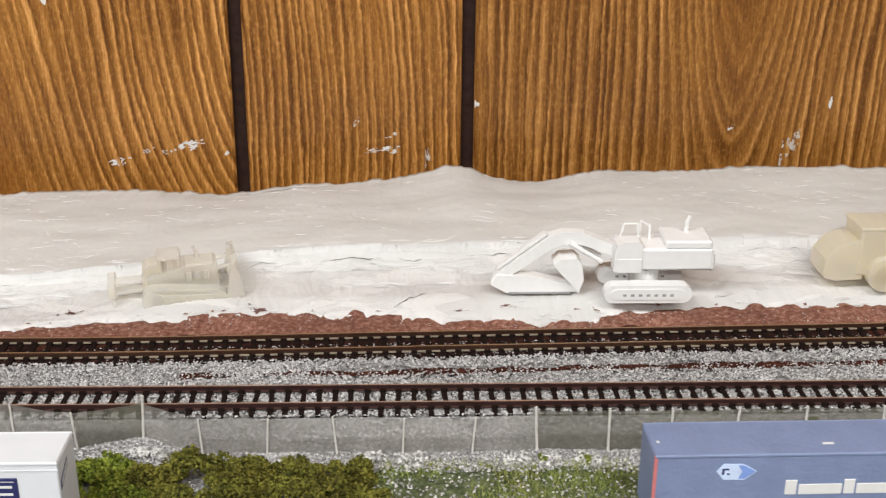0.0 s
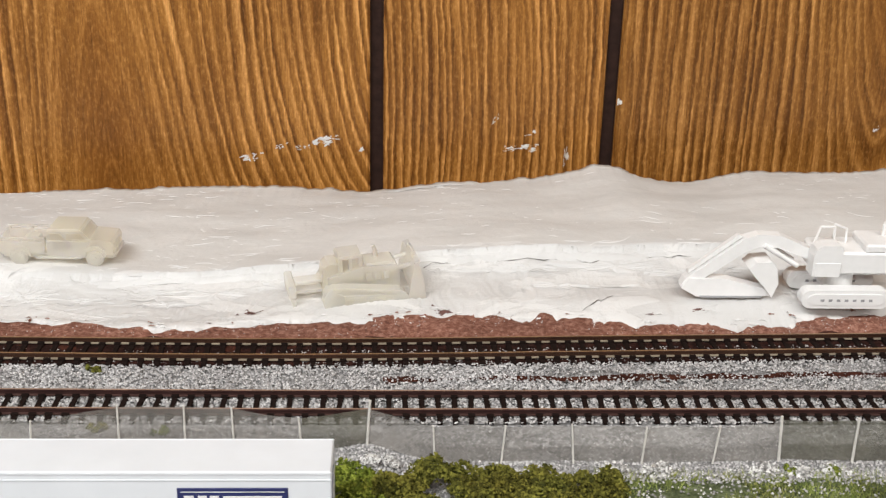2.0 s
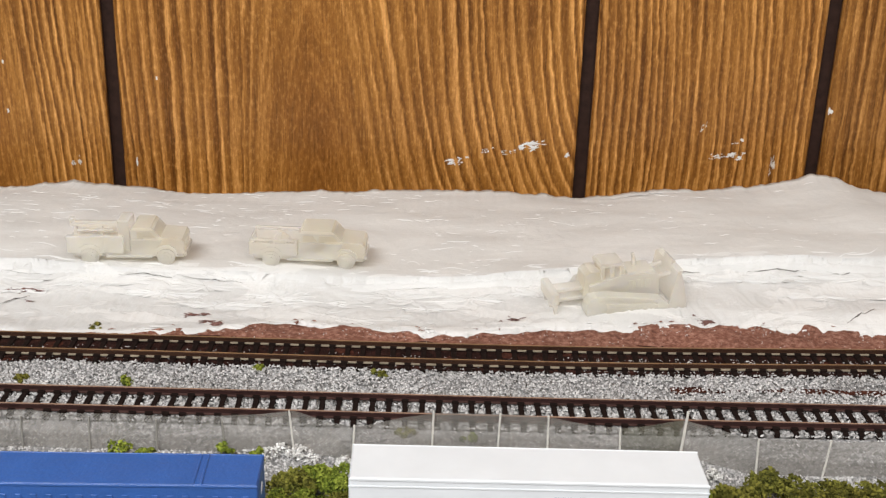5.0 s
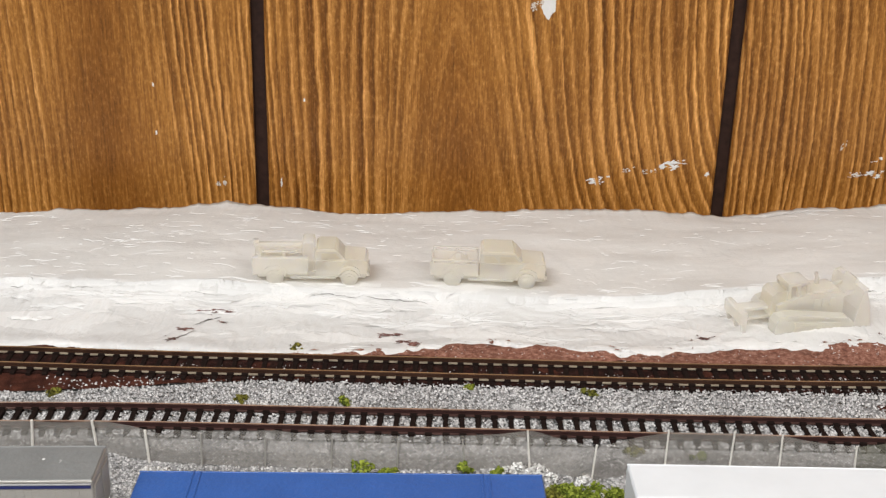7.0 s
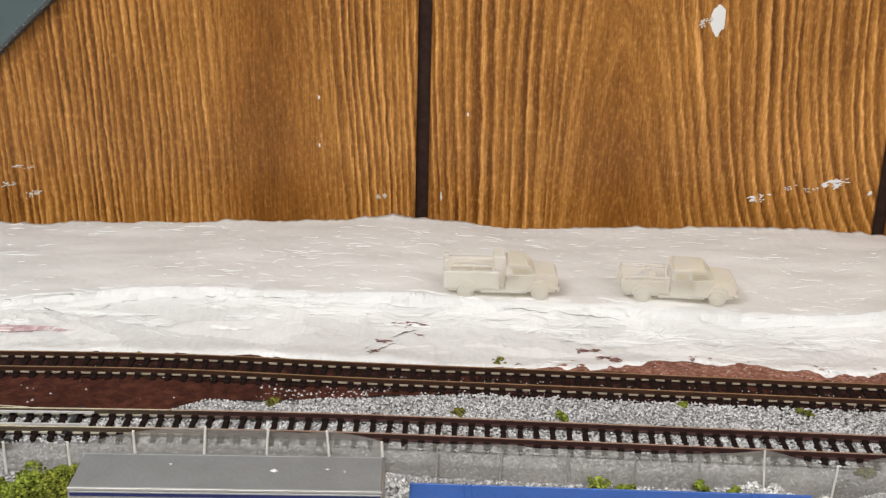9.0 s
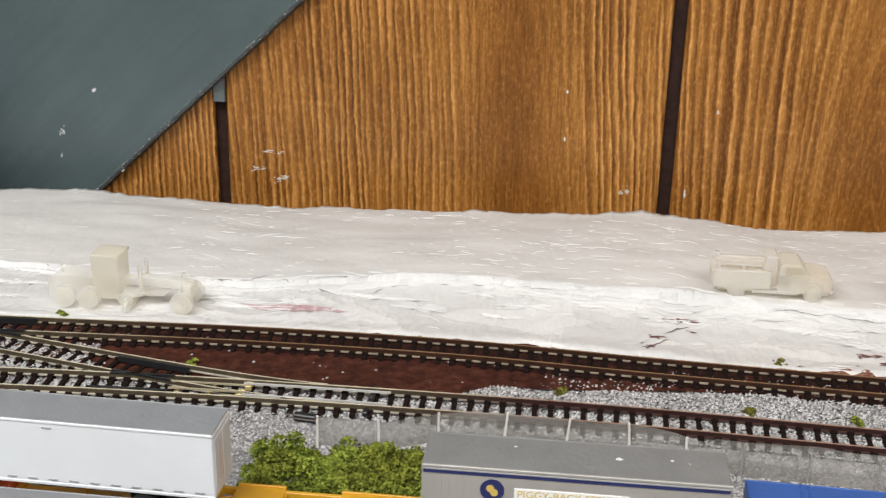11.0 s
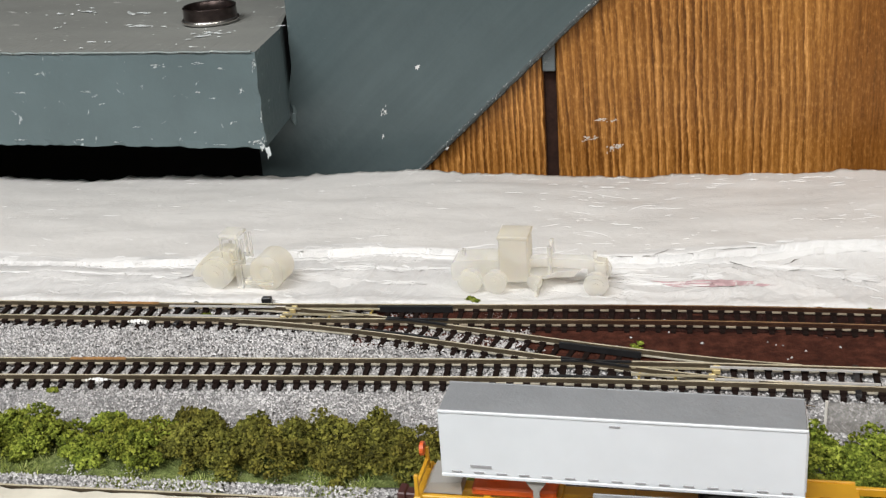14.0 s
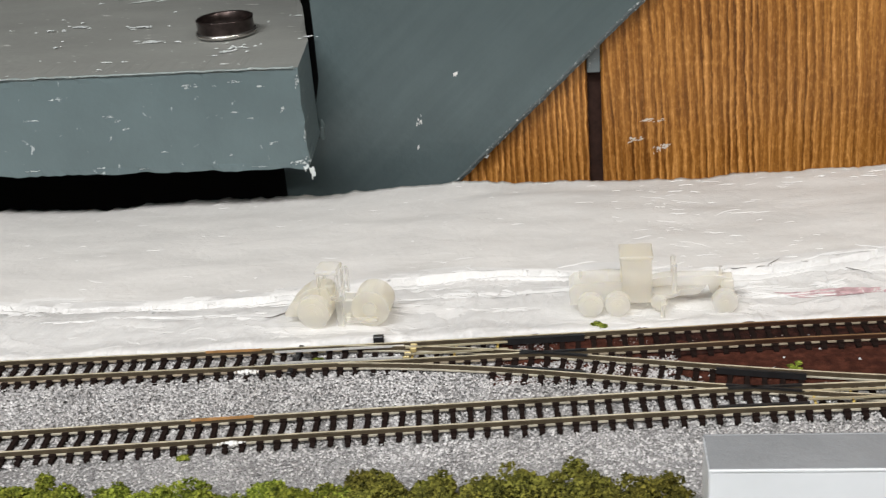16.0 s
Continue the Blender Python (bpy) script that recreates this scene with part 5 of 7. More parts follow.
def switch_details():
    for line, frog, blade, side, name in ((BACK, (-0.3985, -0.376), (-0.462, -0.426), -1, "back"), (FRONT, (-0.3445, -0.3225), (-0.303, -0.262), 1, "front")):
        root = thing("track_switch", "black plastic switch parts with bright brass point rails", "switch", group="switches")
        a, b = frog
        strip(line, -side * (GAUGE - 0.0013), a, b, 0.00045, 0.0, 0.0018).object("guard_rail", BLACK_PLASTIC, root, "black plastic guard rail")
        strip(DIVERGE, side * (GAUGE - 0.0013), a + 0.001, b + 0.001, 0.00040, 0.0, 0.0017).object("guard_rail", BLACK_PLASTIC, root)
        for way, off in ((line, side * GAUGE), (DIVERGE, -side * GAUGE)):
            strip(way, off, a + 0.004, b, 0.00036, 0.0014, 0.00192).object("frog", BLACK_PLASTIC, root, "black plastic frog")
        lo, hi = (a - 0.027, a) if side < 0 else (b, b + 0.022)
        for off in (-0.0020, 0.0018):
            strip(line, off, lo, hi, 0.00024, 0.00145, 0.0019).object("point_rail", NICKEL, root, "brass-coloured point rail")
        for off in (-0.0034, 0.0030):
            strip(line, off, blade[0], blade[1], 0.00024, 0.00140, 0.0019).object("switch_blade", BRIGHT, root, "bright steel switch blade")
        hinge = lo + 0.0015 if side < 0 else hi - 0.0015
        for off in (-0.0036, -0.0012, 0.0012, 0.0034):
            mm(Shape().box(-0.9, 0.9, -0.35, 0.35, 0.6, 1.95, c=0.15)).object("hinge_tab", BRASS, root, "small brass hinge tab").matrix_world = pose(hinge + 0.0008 * math.sin(off * 2000), float(line(hinge)) + off, 0)
        for x in np.linspace(lo + 0.002, hi - 0.002, 3):
            mm(Shape().box(-0.3, 0.3, -4.2, 4.2, 0.05, 0.45, c=0.1)).object("rail_clip", GOLD, root, "gold rail clip").matrix_world = pose(x, float(line(x)), 0)
        x = blade[0] + 0.006 if side < 0 else blade[1] - 0.006
        mm(Shape().box(-0.7, 0.7, -7.4, 8.0, -0.2, 0.9, c=0.15)).object("throw_bar", BLACK_PLASTIC, root).matrix_world = pose(x, float(line(x)), 0)
    m = thing("switch_machine", "small black switch machine with a wire lever in the ballast", "switch machine", pose(-0.2830, -0.2085, -0.001, 0, 0, -4))
    mm(Shape().box(-3.0, 3.2, -1.0, 1.0, 0, 1.9, c=0.25)).object("case", BLACK_PLASTIC, m)
    mm(Shape().cyl((-4.6, -1.6, 1.2), (4.8, -1.6, 1.2), 0.22, 8).cyl((-4.6, -1.6, 1.2), (-4.6, 0.6, 1.2), 0.22, 8)).object("lever", STEEL, m, "bent wire lever")
    m = thing("track_block", "small black block standing beside the rail", "block", pose(-0.4345, -0.1688, -0.0008, 0, 0, 4))
    mm(Shape().box(-1.5, 1.5, -0.9, 0.9, 0, 2.6, c=0.2)).object("block", BLACK_PLASTIC, m)
    COPPER = plain("copper_joiner", (0.40, 0.215, 0.085), 0.5, 0.3, vary=0.4, scale=260)
    for line, x, off in ((FRONT, -0.4625, GAUGE), (BACK, -0.4700, GAUGE)):
        ob = strip(line, off, x - 0.012, x + 0.004, 0.00035, 0.0013, 0.00186).object("rail_joiner", COPPER)
        tagged(ob, "copper-coloured rail joiner on the track", "rail joiner", "rail joiners")
    for line, x in ((FRONT, -0.4620), (BACK, -0.4680)):
        lump = Shape()
        for k in range(7):
            u, r = x + (k - 3) * 0.0011, (0.2, 0.5, 0.9, 1.1, 0.6, 0.8, 0.3)[k] * 0.00055
            lump.cyl((u - r, float(line(u)) - GAUGE - 0.0004, 0.0002), (u + r, float(line(u)) - GAUGE - 0.0005, 0.0003 + 0.0002 * math.sin(k * 2.1)), r + 0.0003, 9)
        ob = lump.object("solder_blob", SOLDER, smooth=True)
        tagged(ob, "bright blob of solder at a rail joint", "solder", "solder joints")


switch_details()


# ---- resin vehicles on the plaster ----
def on_plaster(x, y, turn, lift=0.0, size=0.93, tall=1.0):
    return pose(x, y, plaster_z(x, y) + lift, 0, 0, turn) @ Matrix.Diagonal((size, size, size * tall, 1))


def wheel(x, y, r, w, parent, mat=RESIN, lug=True):
    k = -1 if y < 0 else 1
    s = Shape().cyl((x, y - w / 2, r), (x, y + w / 2, r), r, 22)
    t = mm(s).object("wheel", mat, parent)
    mm(Shape().cyl((x, y + k * w / 2, r), (x, y + k * (w / 2 + 0.25), r), r * 0.62, 18).cyl((x, y + k * (w / 2 + 0.2), r), (x, y + k * (w / 2 + 0.5), r), r * 0.25, 10)).object("hub", mat, t)


def pickup(label, at, crew):
    root = thing("pickup_truck", label, "toy truck", at, "resin road trucks")
    W = 6.2
    mm(Shape().box(-17.5, 18.2, -W + 1.2, W - 1.2, 2.2, 4.4, c=0.3)).object("chassis", RESIN, root)
    hood = [(5.6, 4.0), (18.4, 4.0), (18.6, 8.2), (17.8, 9.4), (11.5, 10.0), (5.6, 10.0)]
    mm(Shape().prism(hood, -W + 0.3, W - 0.3)).object("hood", RESIN_DEEP, root)
    c0 = -2.6 if crew else 1.6
    cab = mm(Shape().prism([(c0, 3.0), (8.6, 3.0), (11.6, 9.2), (c0, 9.2)], -W, W)).object("cab", RESIN, root)
    mm(Shape().prism([(c0, 9.25), (11.6, 9.25), (9.0, 12.8), (7.8, 13.5), (c0 + 0.8, 13.5), (c0, 12.6)], -W + 0.5, W - 0.5)).object("greenhouse", RESIN, cab, "hollow cab top")
    mm(Shape().prism([(c0 + 0.2, 12.7), (8.8, 12.7), (7.9, 13.7), (c0 + 0.9, 13.7)], -W + 0.4, W - 0.4)).object("roof", RESIN_DEEP, root, "tan cab roof")
    for k in (-1, 1):
        spans = [(-1.4, 2.6), (3.8, 9.2)] if crew else [(3.6, 9.0)]
        for a, b in spans:
            # thin plates on a solid cab top, coloured dark as shaded openings
            mm(Shape().prism([(a, 9.6), (b + 0.8, 9.6), (b - 0.9, 12.0), (a, 12.0)], k * (W - 0.6), k * (W - 0.35))).object("window", RESIN_DARK, root, "dark window plate, shade put into its colour")
        for x in (-11.6, 12.6):
            mm(Shape().prism([(x - 3.8, 3.4), (x - 3.1, 6.2), (x - 1.2, 7.4), (x + 1.2, 7.4), (x + 3.1, 6.2), (x + 3.8, 3.4), (x + 3.0, 3.4), (x + 2.4, 5.6), (x, 6.5), (x - 2.4, 5.6), (x - 3.0, 3.4)], k * (W - 0.4), k * (W + 0.3))).object("wheel_arch", RESIN, root)
        mm(Shape().box(-6.5, 8.2, k * W - 0.35, k * W + 0.35, 2.4, 3.3, c=0.15)).object("running_board", RESIN, root)
        mm(Shape().box(18.3, 18.8, k * 4.2 - 1.0, k * 4.2 + 1.0, 6.6, 8.0, c=0.15)).object("headlight", RESIN, root)
    mm(Shape().box(18.2, 19.2, -W + 0.4, W - 0.4, 3.2, 4.8, c=0.25)).object("bumper", RESIN, root)
    mm(Shape().box(18.2, 18.7, -3.0, 3.0, 5.2, 8.4, c=0.2)).object("grille", RESIN, root)
    if crew:
        for k in (-1, 1):
            mm(Shape().box(-18.4, -3.2, k * (W - 0.3) - 0.35, k * (W - 0.3) + 0.35, 4.0, 8.8, c=0.15).box(-18.4, -3.2, k * (W - 0.4) - 0.5, k * (W - 0.4) + 0.5, 9.6, 10.3, c=0.15)).object("bed_side", RESIN, root)
            for x in (-18.0, -10.5, -3.6):
                mm(Shape().box(x - 0.35, x + 0.35, k * (W - 0.4) - 0.35, k * (W - 0.4) + 0.35, 8.6, 9.8)).object("stake", RESIN, root)
        mm(Shape().box(-18.4, -3.2, -W + 0.6, W - 0.6, 4.2, 5.4)).object("bed_floor", RESIN, root)
        mm(Shape().box(-18.9, -18.2, -W + 0.3, W - 0.3, 4.0, 9.0, c=0.15)).object("tailgate", RESIN, root)
        mm(Shape().prism([(-13.5, 5.4), (-6.0, 5.4), (-7.0, 8.0), (-9.0, 9.2), (-11.0, 8.6)], -3.5, 3.5)).object("load", RESIN, root)
    else:
        for k in (-1, 1):
            mm(Shape().box(-19.0, -0.8, k * (W - 0.9) - 1.0, k * (W - 0.9) + 1.0, 3.8, 10.4, c=0.3)).object("side_locker", RESIN, root)
            for x in (-13, -7):
                mm(Shape().box(x - 0.1, x + 0.1, k * (W + 0.1) - 0.1, k * (W + 0.1) + 0.1, 4.4, 9.8)).object("locker_seam", RESIN, root)
        mm(Shape().box(-19.0, -0.8, -W + 1.8, W - 1.8, 3.8, 7.6)).object("bed_floor", RESIN, root)
        mm(Shape().box(-2.8, 1.2, -4.2, 4.2, 4.0, 15.6, c=0.4)).object("crane_post", RESIN, root)
        mm(Shape().box(-18.6, -2.4, -1.2, 1.2, 12.0, 13.8, c=0.4).cyl((-18.0, 0, 13.0), (-18.0, 0, 15.0), 1.0, 10)).object("crane_boom", RESIN, root)
        for x in (-17, -9):
            mm(Shape().box(x - 0.5, x + 0.5, -1.0, 1.0, 7.0, 12.4)).object("boom_rest", RESIN, root)
        mm(Shape().box(-15.6, -4.0, -4.6, -3.4, 11.6, 12.4, c=0.2)).object("rack_bar", RESIN, root)
    for x in (-11.6, 12.6):
        for y in (-5.4, 5.4):
            wheel(x, y, 2.9, 2.2, root)
    return root


pickup("pale translucent resin service truck with side lockers on the plaster", on_plaster(-0.1566, -0.1074, 2.5, 0.0002, 0.98, 0.90), False)
pickup("pale translucent resin crew-cab pickup on the plaster", on_plaster(-0.0994, -0.1062, -1.5, 0.0002, 0.985, 0.89), True)


def bulldozer():
    root = thing("bulldozer", "pale translucent resin bulldozer with blade and ripper", "toy bulldozer", pose(-0.0030, -0.1268, -0.0003, 1.5, -3.0, 12) @ Matrix.Scale(0.91, 4))
    for y in (-7.2, 7.2):
        loop = [(-12.2, 1.0), (-11.2, 0.0), (-9.6, -0.3), (11.0, 0.0), (13.4, 0.8), (14.4, 2.4), (14.0, 4.4), (12.2, 5.6), (-5.6, 8.6), (-9.4, 8.9), (-11.4, 8.2), (-12.6, 6.4), (-13.0, 3.6)]
        tr = mm(Shape().prism(loop, y - 2.2, y + 2.2)).object("crawler", RESIN, root)
        belt = [((x - 0.6) * f + 0.6, (z - 3.9) * f + 3.9) for f in (1.04, 0.80) for x, z in loop]
        n = len(loop)
        rim = Shape()
        rim.v = [(x, y + k, z) for k in (-2.6, 2.6) for x, z in belt]
        for i in range(n):
            j, a = (i + 1) % n, 2 * n
            rim.f += [(i, j, n + j, n + i), (a + i, a + n + i, a + n + j, a + j), (i, a + i, a + j, j), (n + i, n + j, a + n + j, a + n + i)]
        rim.m = [0] * len(rim.f)
        mm(rim).object("track_belt", RESIN, tr)
        # darker resin inset stands in for the shaded recess inside the crawler
        mm(Shape().prism([(-8.2, 2.4), (10.2, 1.6), (10.8, 3.0), (-7.0, 6.2)], y - 2.4, y + 2.4)).object("roller_frame", RESIN_DEEP, tr)
        for x, z, r in ((-8.6, 4.6, 2.4), (11.6, 2.0, 1.3)):
            mm(Shape().cyl((x, y - 2.45, z), (x, y + 2.45, z), r, 16)).object("sprocket", RESIN, tr)
        mm(Shape().prism([(-6, 4.6), (20, 1.6), (20, 3.2), (-6, 6.0)], y * 1.25 - 0.6, y * 1.25 + 0.6)).object("push_arm", RESIN, root)
    mm(Shape().prism([(-11, 3), (13.2, 3), (13.2, 12.0), (12.2, 13.4), (0, 13.8), (-11, 11)], -5.4, 5.4)).object("engine_body", RESIN, root)
    mm(Shape().prism([(-13.0, 7.0), (-6.0, 7.0), (-6.0, 14.2), (-7.4, 15.4), (-10.4, 15.4), (-12.2, 14.0)], -4.0, 4.0)).object("fuel_tank", RESIN_DEEP, root, "rounded rear tank")
    cab = thing("cab", "glazed resin operator cab", "")
    cab.parent = root
    for k in (-1, 1):
        for x in (-6.4, -3.0, 0.4):
            mm(Shape().box(x - 0.7, x + 0.7, k * 3.9 - 0.5, k * 3.9 + 0.5, 9.6, 17.2, c=0.2)).object("post", RESIN, cab)
        mm(Shape().box(-7.0, 1.0, k * 3.9 - 0.4, k * 3.9 + 0.4, 9.4, 12.6, c=0.2)).object("door_panel", RESIN, cab)
    mm(Shape().box(-6.6, -5.8, -3.6, 3.6, 9.6, 17.0)).object("back_panel", RESIN_DEEP, cab)
    mm(Shape().prism([(-7.4, 16.9), (1.1, 16.9), (0.7, 18.0), (-6.8, 18.0)], -4.2, 4.2)).object("cab_roof", RESIN, cab)
    mm(Shape().cyl((6.4, 1.5, 11), (6.4, 1.5, 16.4), 0.8, 10).cyl((6.4, 1.5, 16.2), (5.8, 1.5, 18.4), 0.65, 10)).object("exhaust", RESIN, root)
    for x in (3.0, 6.0, 9.0):
        mm(Shape().box(x - 1.0, x + 1.0, -5.6, 5.6, 8.6, 11.8, c=0.15)).object("engine_louvre", RESIN, root)
    mm(Shape().box(2.0, 12.0, -4.2, 4.2, 13.2, 14.2, c=0.4)).object("hood_top", RESIN, root)
    for y in (-4.2, 4.2):
        mm(Shape().cyl((9.0, y, 11.0), (17.5, y, 12.5), 0.8, 10)).object("lift_ram", RESIN, root)
    blade = [(17.6, 0.6), (19.4, 0.2), (18.2, 4.0), (17.8, 8.0), (18.6, 12.5), (19.6, 15.6), (17.8, 15.0), (16.4, 8.0)]
    mm(Shape().prism(blade, -9.4, 9.4)).object("blade", RESIN, root)
    for y in (-9.4, 9.4):
        mm(Shape().prism([(15.0, 0.4), (21.4, 0.4), (20.6, 9.0), (19.0, 14.6), (17.6, 14.8), (15.8, 6.0)], y - 0.5, y + 0.5)).object("blade_end", RESIN, root)
    mm(Shape().prism([(17.2, 12.0), (19.8, 12.6), (19.2, 16.4), (18.2, 16.8)], -3.5, 3.5)).object("spill_guard", RESIN, root)
    for z in (5.2, 8.6):
        mm(Shape().box(-22.5, -11.0, -2.4, 2.4, z, z + 1.3, c=0.3)).object("ripper_arm", RESIN, root)
    mm(Shape().box(-24.5, -21.8, -6.8, 6.8, 5.6, 10.4, c=0.5)).object("ripper_beam", RESIN, root)
    for y in (-5.6, 0, 5.6):
        mm(Shape().prism([(-24.0, 7), (-22.4, 7), (-22.0, 2.0), (-20.6, 0.5), (-23.2, 1.6)], y - 0.5, y + 0.5)).object("shank", RESIN, root)


bulldozer()


def excavator():
    root = thing("excavator", "matt white printed excavator with its arm folded down", "toy excavator", on_plaster(0.1438, -0.1335, 0, 0.0016, 0.98))
    M = WHITE_RESIN
    for y in (-7.6, 7.6):
        n = 10
        loop = [(-11.0 + 3.0 * math.cos(a), 3.0 + 3.0 * math.sin(a)) for a in np.linspace(math.pi / 2, 3 * math.pi / 2, n)]
        loop += [(11.0 + 3.0 * math.cos(a), 3.0 + 3.0 * math.sin(a)) for a in np.linspace(-math.pi / 2, math.pi / 2, n)]
        tr = mm(Shape().prism(loop, y - 2.2, y + 2.2)).object("crawler", M, root)
        inner = [(x * 0.86, 3.0 + (z - 3.0) * 0.62) for x, z in loop]
        mm(Shape().prism(inner, y - 2.45, y + 2.45)).object("side_frame", M, tr)
        for i in range(7):
            x = -7.5 + i * 2.5
            # raised grey bars carry the shade of the slots in their colour
            mm(Shape().box(x - 0.55, x + 0.55, y - 2.52, y + 2.52, 2.4, 3.2)).object("slot", GREY_MARK, tr, "grey bar coloured as a shaded slot")
    mm(Shape().cyl((0, 0, 3.0), (0, 0, 9.0), 4.6, 24).box(-4.5, 4.5, -6.5, 6.5, 2.6, 4.8, c=0.4)).object("turntable", M, root)
    mm(Shape().box(-10.0, 20.6, -6.8, 6.8, 9.8, 17.4, c=0.8)).object("house", M, root)
    mm(Shape().box(5.0, 20.0, -6.6, 6.6, 17.0, 19.8, c=0.6)).object("engine_hood", M, root)
    mm(Shape().box(19.6, 21.2, -6.6, 6.6, 9.4, 16.2, c=0.7)).object("counterweight", M, root)
    cab = mm(Shape().prism([(-11.0, 9.6), (-2.2, 9.6), (-2.2, 18.8), (-3.2, 19.6), (-8.6, 19.6), (-10.2, 18.4), (-11.0, 16.0)], -7.2, -1.6)).object("cab", M, root)
    mm(Shape().box(-10.2, -2.4, -7.4, -7.1, 9.4, 14.0, c=0.1)).object("cab_door", M, cab)
    rail = Shape()
    for a, b in (((-8.5, 1.5, 17), (-7.0, 1.5, 22.6)), ((-7.0, 1.5, 22.6), (-2.6, 1.5, 22.6)), ((-2.6, 1.5, 22.6), (-2.2, 1.5, 17)), ((1.4, 1.5, 17), (1.2, 1.5, 22.0)), ((-1.0, 5.5, 22.0), (1.2, 1.5, 22.0)), ((-1.0, 5.5, 22.0), (-1.0, 5.5, 17))):
        rail.cyl(a, b, 0.42, 8)
    mm(rail).object("handrail", M, root, "bent white handrail")
    mm(Shape().cyl((13.2, 2.0, 19.4), (13.2, 2.0, 23.4), 0.7, 10).cyl((13.2, 2.0, 23.2), (14.0, 2.0, 25.2), 0.6, 10)).object("exhaust", M, root)
    boom = [(-8.0, 12.0), (-8.0, 15.5), (-20.0, 20.6), (-27.0, 20.9), (-31.0, 19.6), (-48.5, 6.0), (-49.5, 3.6), (-46.8, 3.2), (-30.0, 15.4), (-26.5, 16.8), (-20.5, 16.6)]
    mm(Shape().prism(boom, -1.6, 2.4)).object("boom", M, root)
    mm(Shape().prism([(-31.5, 19.9), (-47.5, 7.4), (-47.5, 8.6), (-33.0, 20.4)], -0.6, 1.4).cyl((-14.0, -2.2, 11.0), (-25.0, -2.2, 17.6), 0.8, 10).cyl((-14.0, 3.0, 11.0), (-25.0, 3.0, 17.6), 0.8, 10)).object("boom_ram", M, root)
    mm(Shape().prism([(-49.4, 3.0), (-47.6, 6.4), (-36.0, 6.2), (-22.8, 2.8), (-21.4, 0.6), (-44.5, 0.2)], -2.0, 2.2)).object("stick", M, root)
    mm(Shape().box(-43.5, -24.0, -2.3, -1.9, 0.0, 0.5)).object("stick_edge", GREY_MARK, root, "thin dark edge line")
    bucket = [(-29.6, 10.6), (-27.4, 12.6), (-22.4, 12.8), (-20.8, 11.0), (-19.8, 5.6), (-21.4, 0.9), (-23.4, 3.6), (-27.0, 7.4)]
    mm(Shape().prism(bucket, -4.2, 4.2)).object("bucket", M, root)


excavator()


def roller():
    root = thing("soil_compactor", "pale translucent resin soil compactor with a smooth drum", "toy roller", on_plaster(-0.4480, -0.1530, -2, 0.0003, 0.95))
    hood = [(-17.4, 2.6), (-3.0, 2.6), (-2.2, 9.0), (-3.4, 12.0), (-6.0, 12.6), (-9.4, 11.8), (-12.6, 9.6), (-15.6, 6.6), (-17.6, 3.8)]
    body = mm(Shape().prism(hood, -3.6, 3.6)).object("engine_hood", RESIN_DEEP, root)
    mm(Shape().box(-14.8, -6.0, -3.75, 3.75, 5.4, 7.4, c=0.2)).object("side_vent", RESIN_DEEP, body)
    for y in (-4.8, 4.8):
        wheel(-7.6, y, 5.2, 3.2, root)
    cab = thing("cab", "open resin cab on thin posts", "")
    cab.parent = root
    for y in (-3.2, 3.2):
        for x in (-5.6, 0.2, 1.8):
            mm(Shape().box(x - 0.4, x + 0.4, y - 0.4, y + 0.4, 8.0, 16.8, c=0.12)).object("post", RESIN_FAINT, cab)
        mm(Shape().box(-5.6, 1.8, y - 0.35, y + 0.35, 8.2, 9.4, c=0.12)).object("side_rail", RESIN_FAINT, cab)
    mm(Shape().box(-6.6, 0.6, -3.9, 3.9, 16.6, 18.2, c=0.5)).object("cab_roof", RESIN, cab)
    mm(Shape().box(-4.6, -1.6, -1.8, 1.8, 8.0, 12.4, c=0.5)).object("seat", RESIN, cab)
    mm(Shape().box(-0.6, 1.6, -5.6, -4.4, 0.2, 9.0, c=0.3)).object("ladder", RESIN_FAINT, root)
    mm(Shape().box(0.4, 4.6, -2.6, 2.6, 2.6, 8.0, c=0.4)).object("joint", RESIN, root)
    mm(Shape().cyl((10.0, -4.6, 5.9), (10.0, 4.6, 5.9), 5.9, 40)).object("drum", RESIN_DEEP, root)
    for k in (-1, 1):
        mm(Shape().box(2.4, 12.4, k * 5.3 - 0.5, k * 5.3 + 0.5, 2.0, 3.4, c=0.25)).object("drum_frame", RESIN_FAINT, root)
        mm(Shape().cyl((10.0, k * 4.5, 5.9), (10.0, k * 5.2, 5.9), 2.2, 20)).object("drum_hub", RESIN, root)
    mm(Shape().box(2.2, 4.0, -5.6, 5.6, 1.9, 3.6, c=0.3)).object("cross_bar", RESIN, root)


roller()


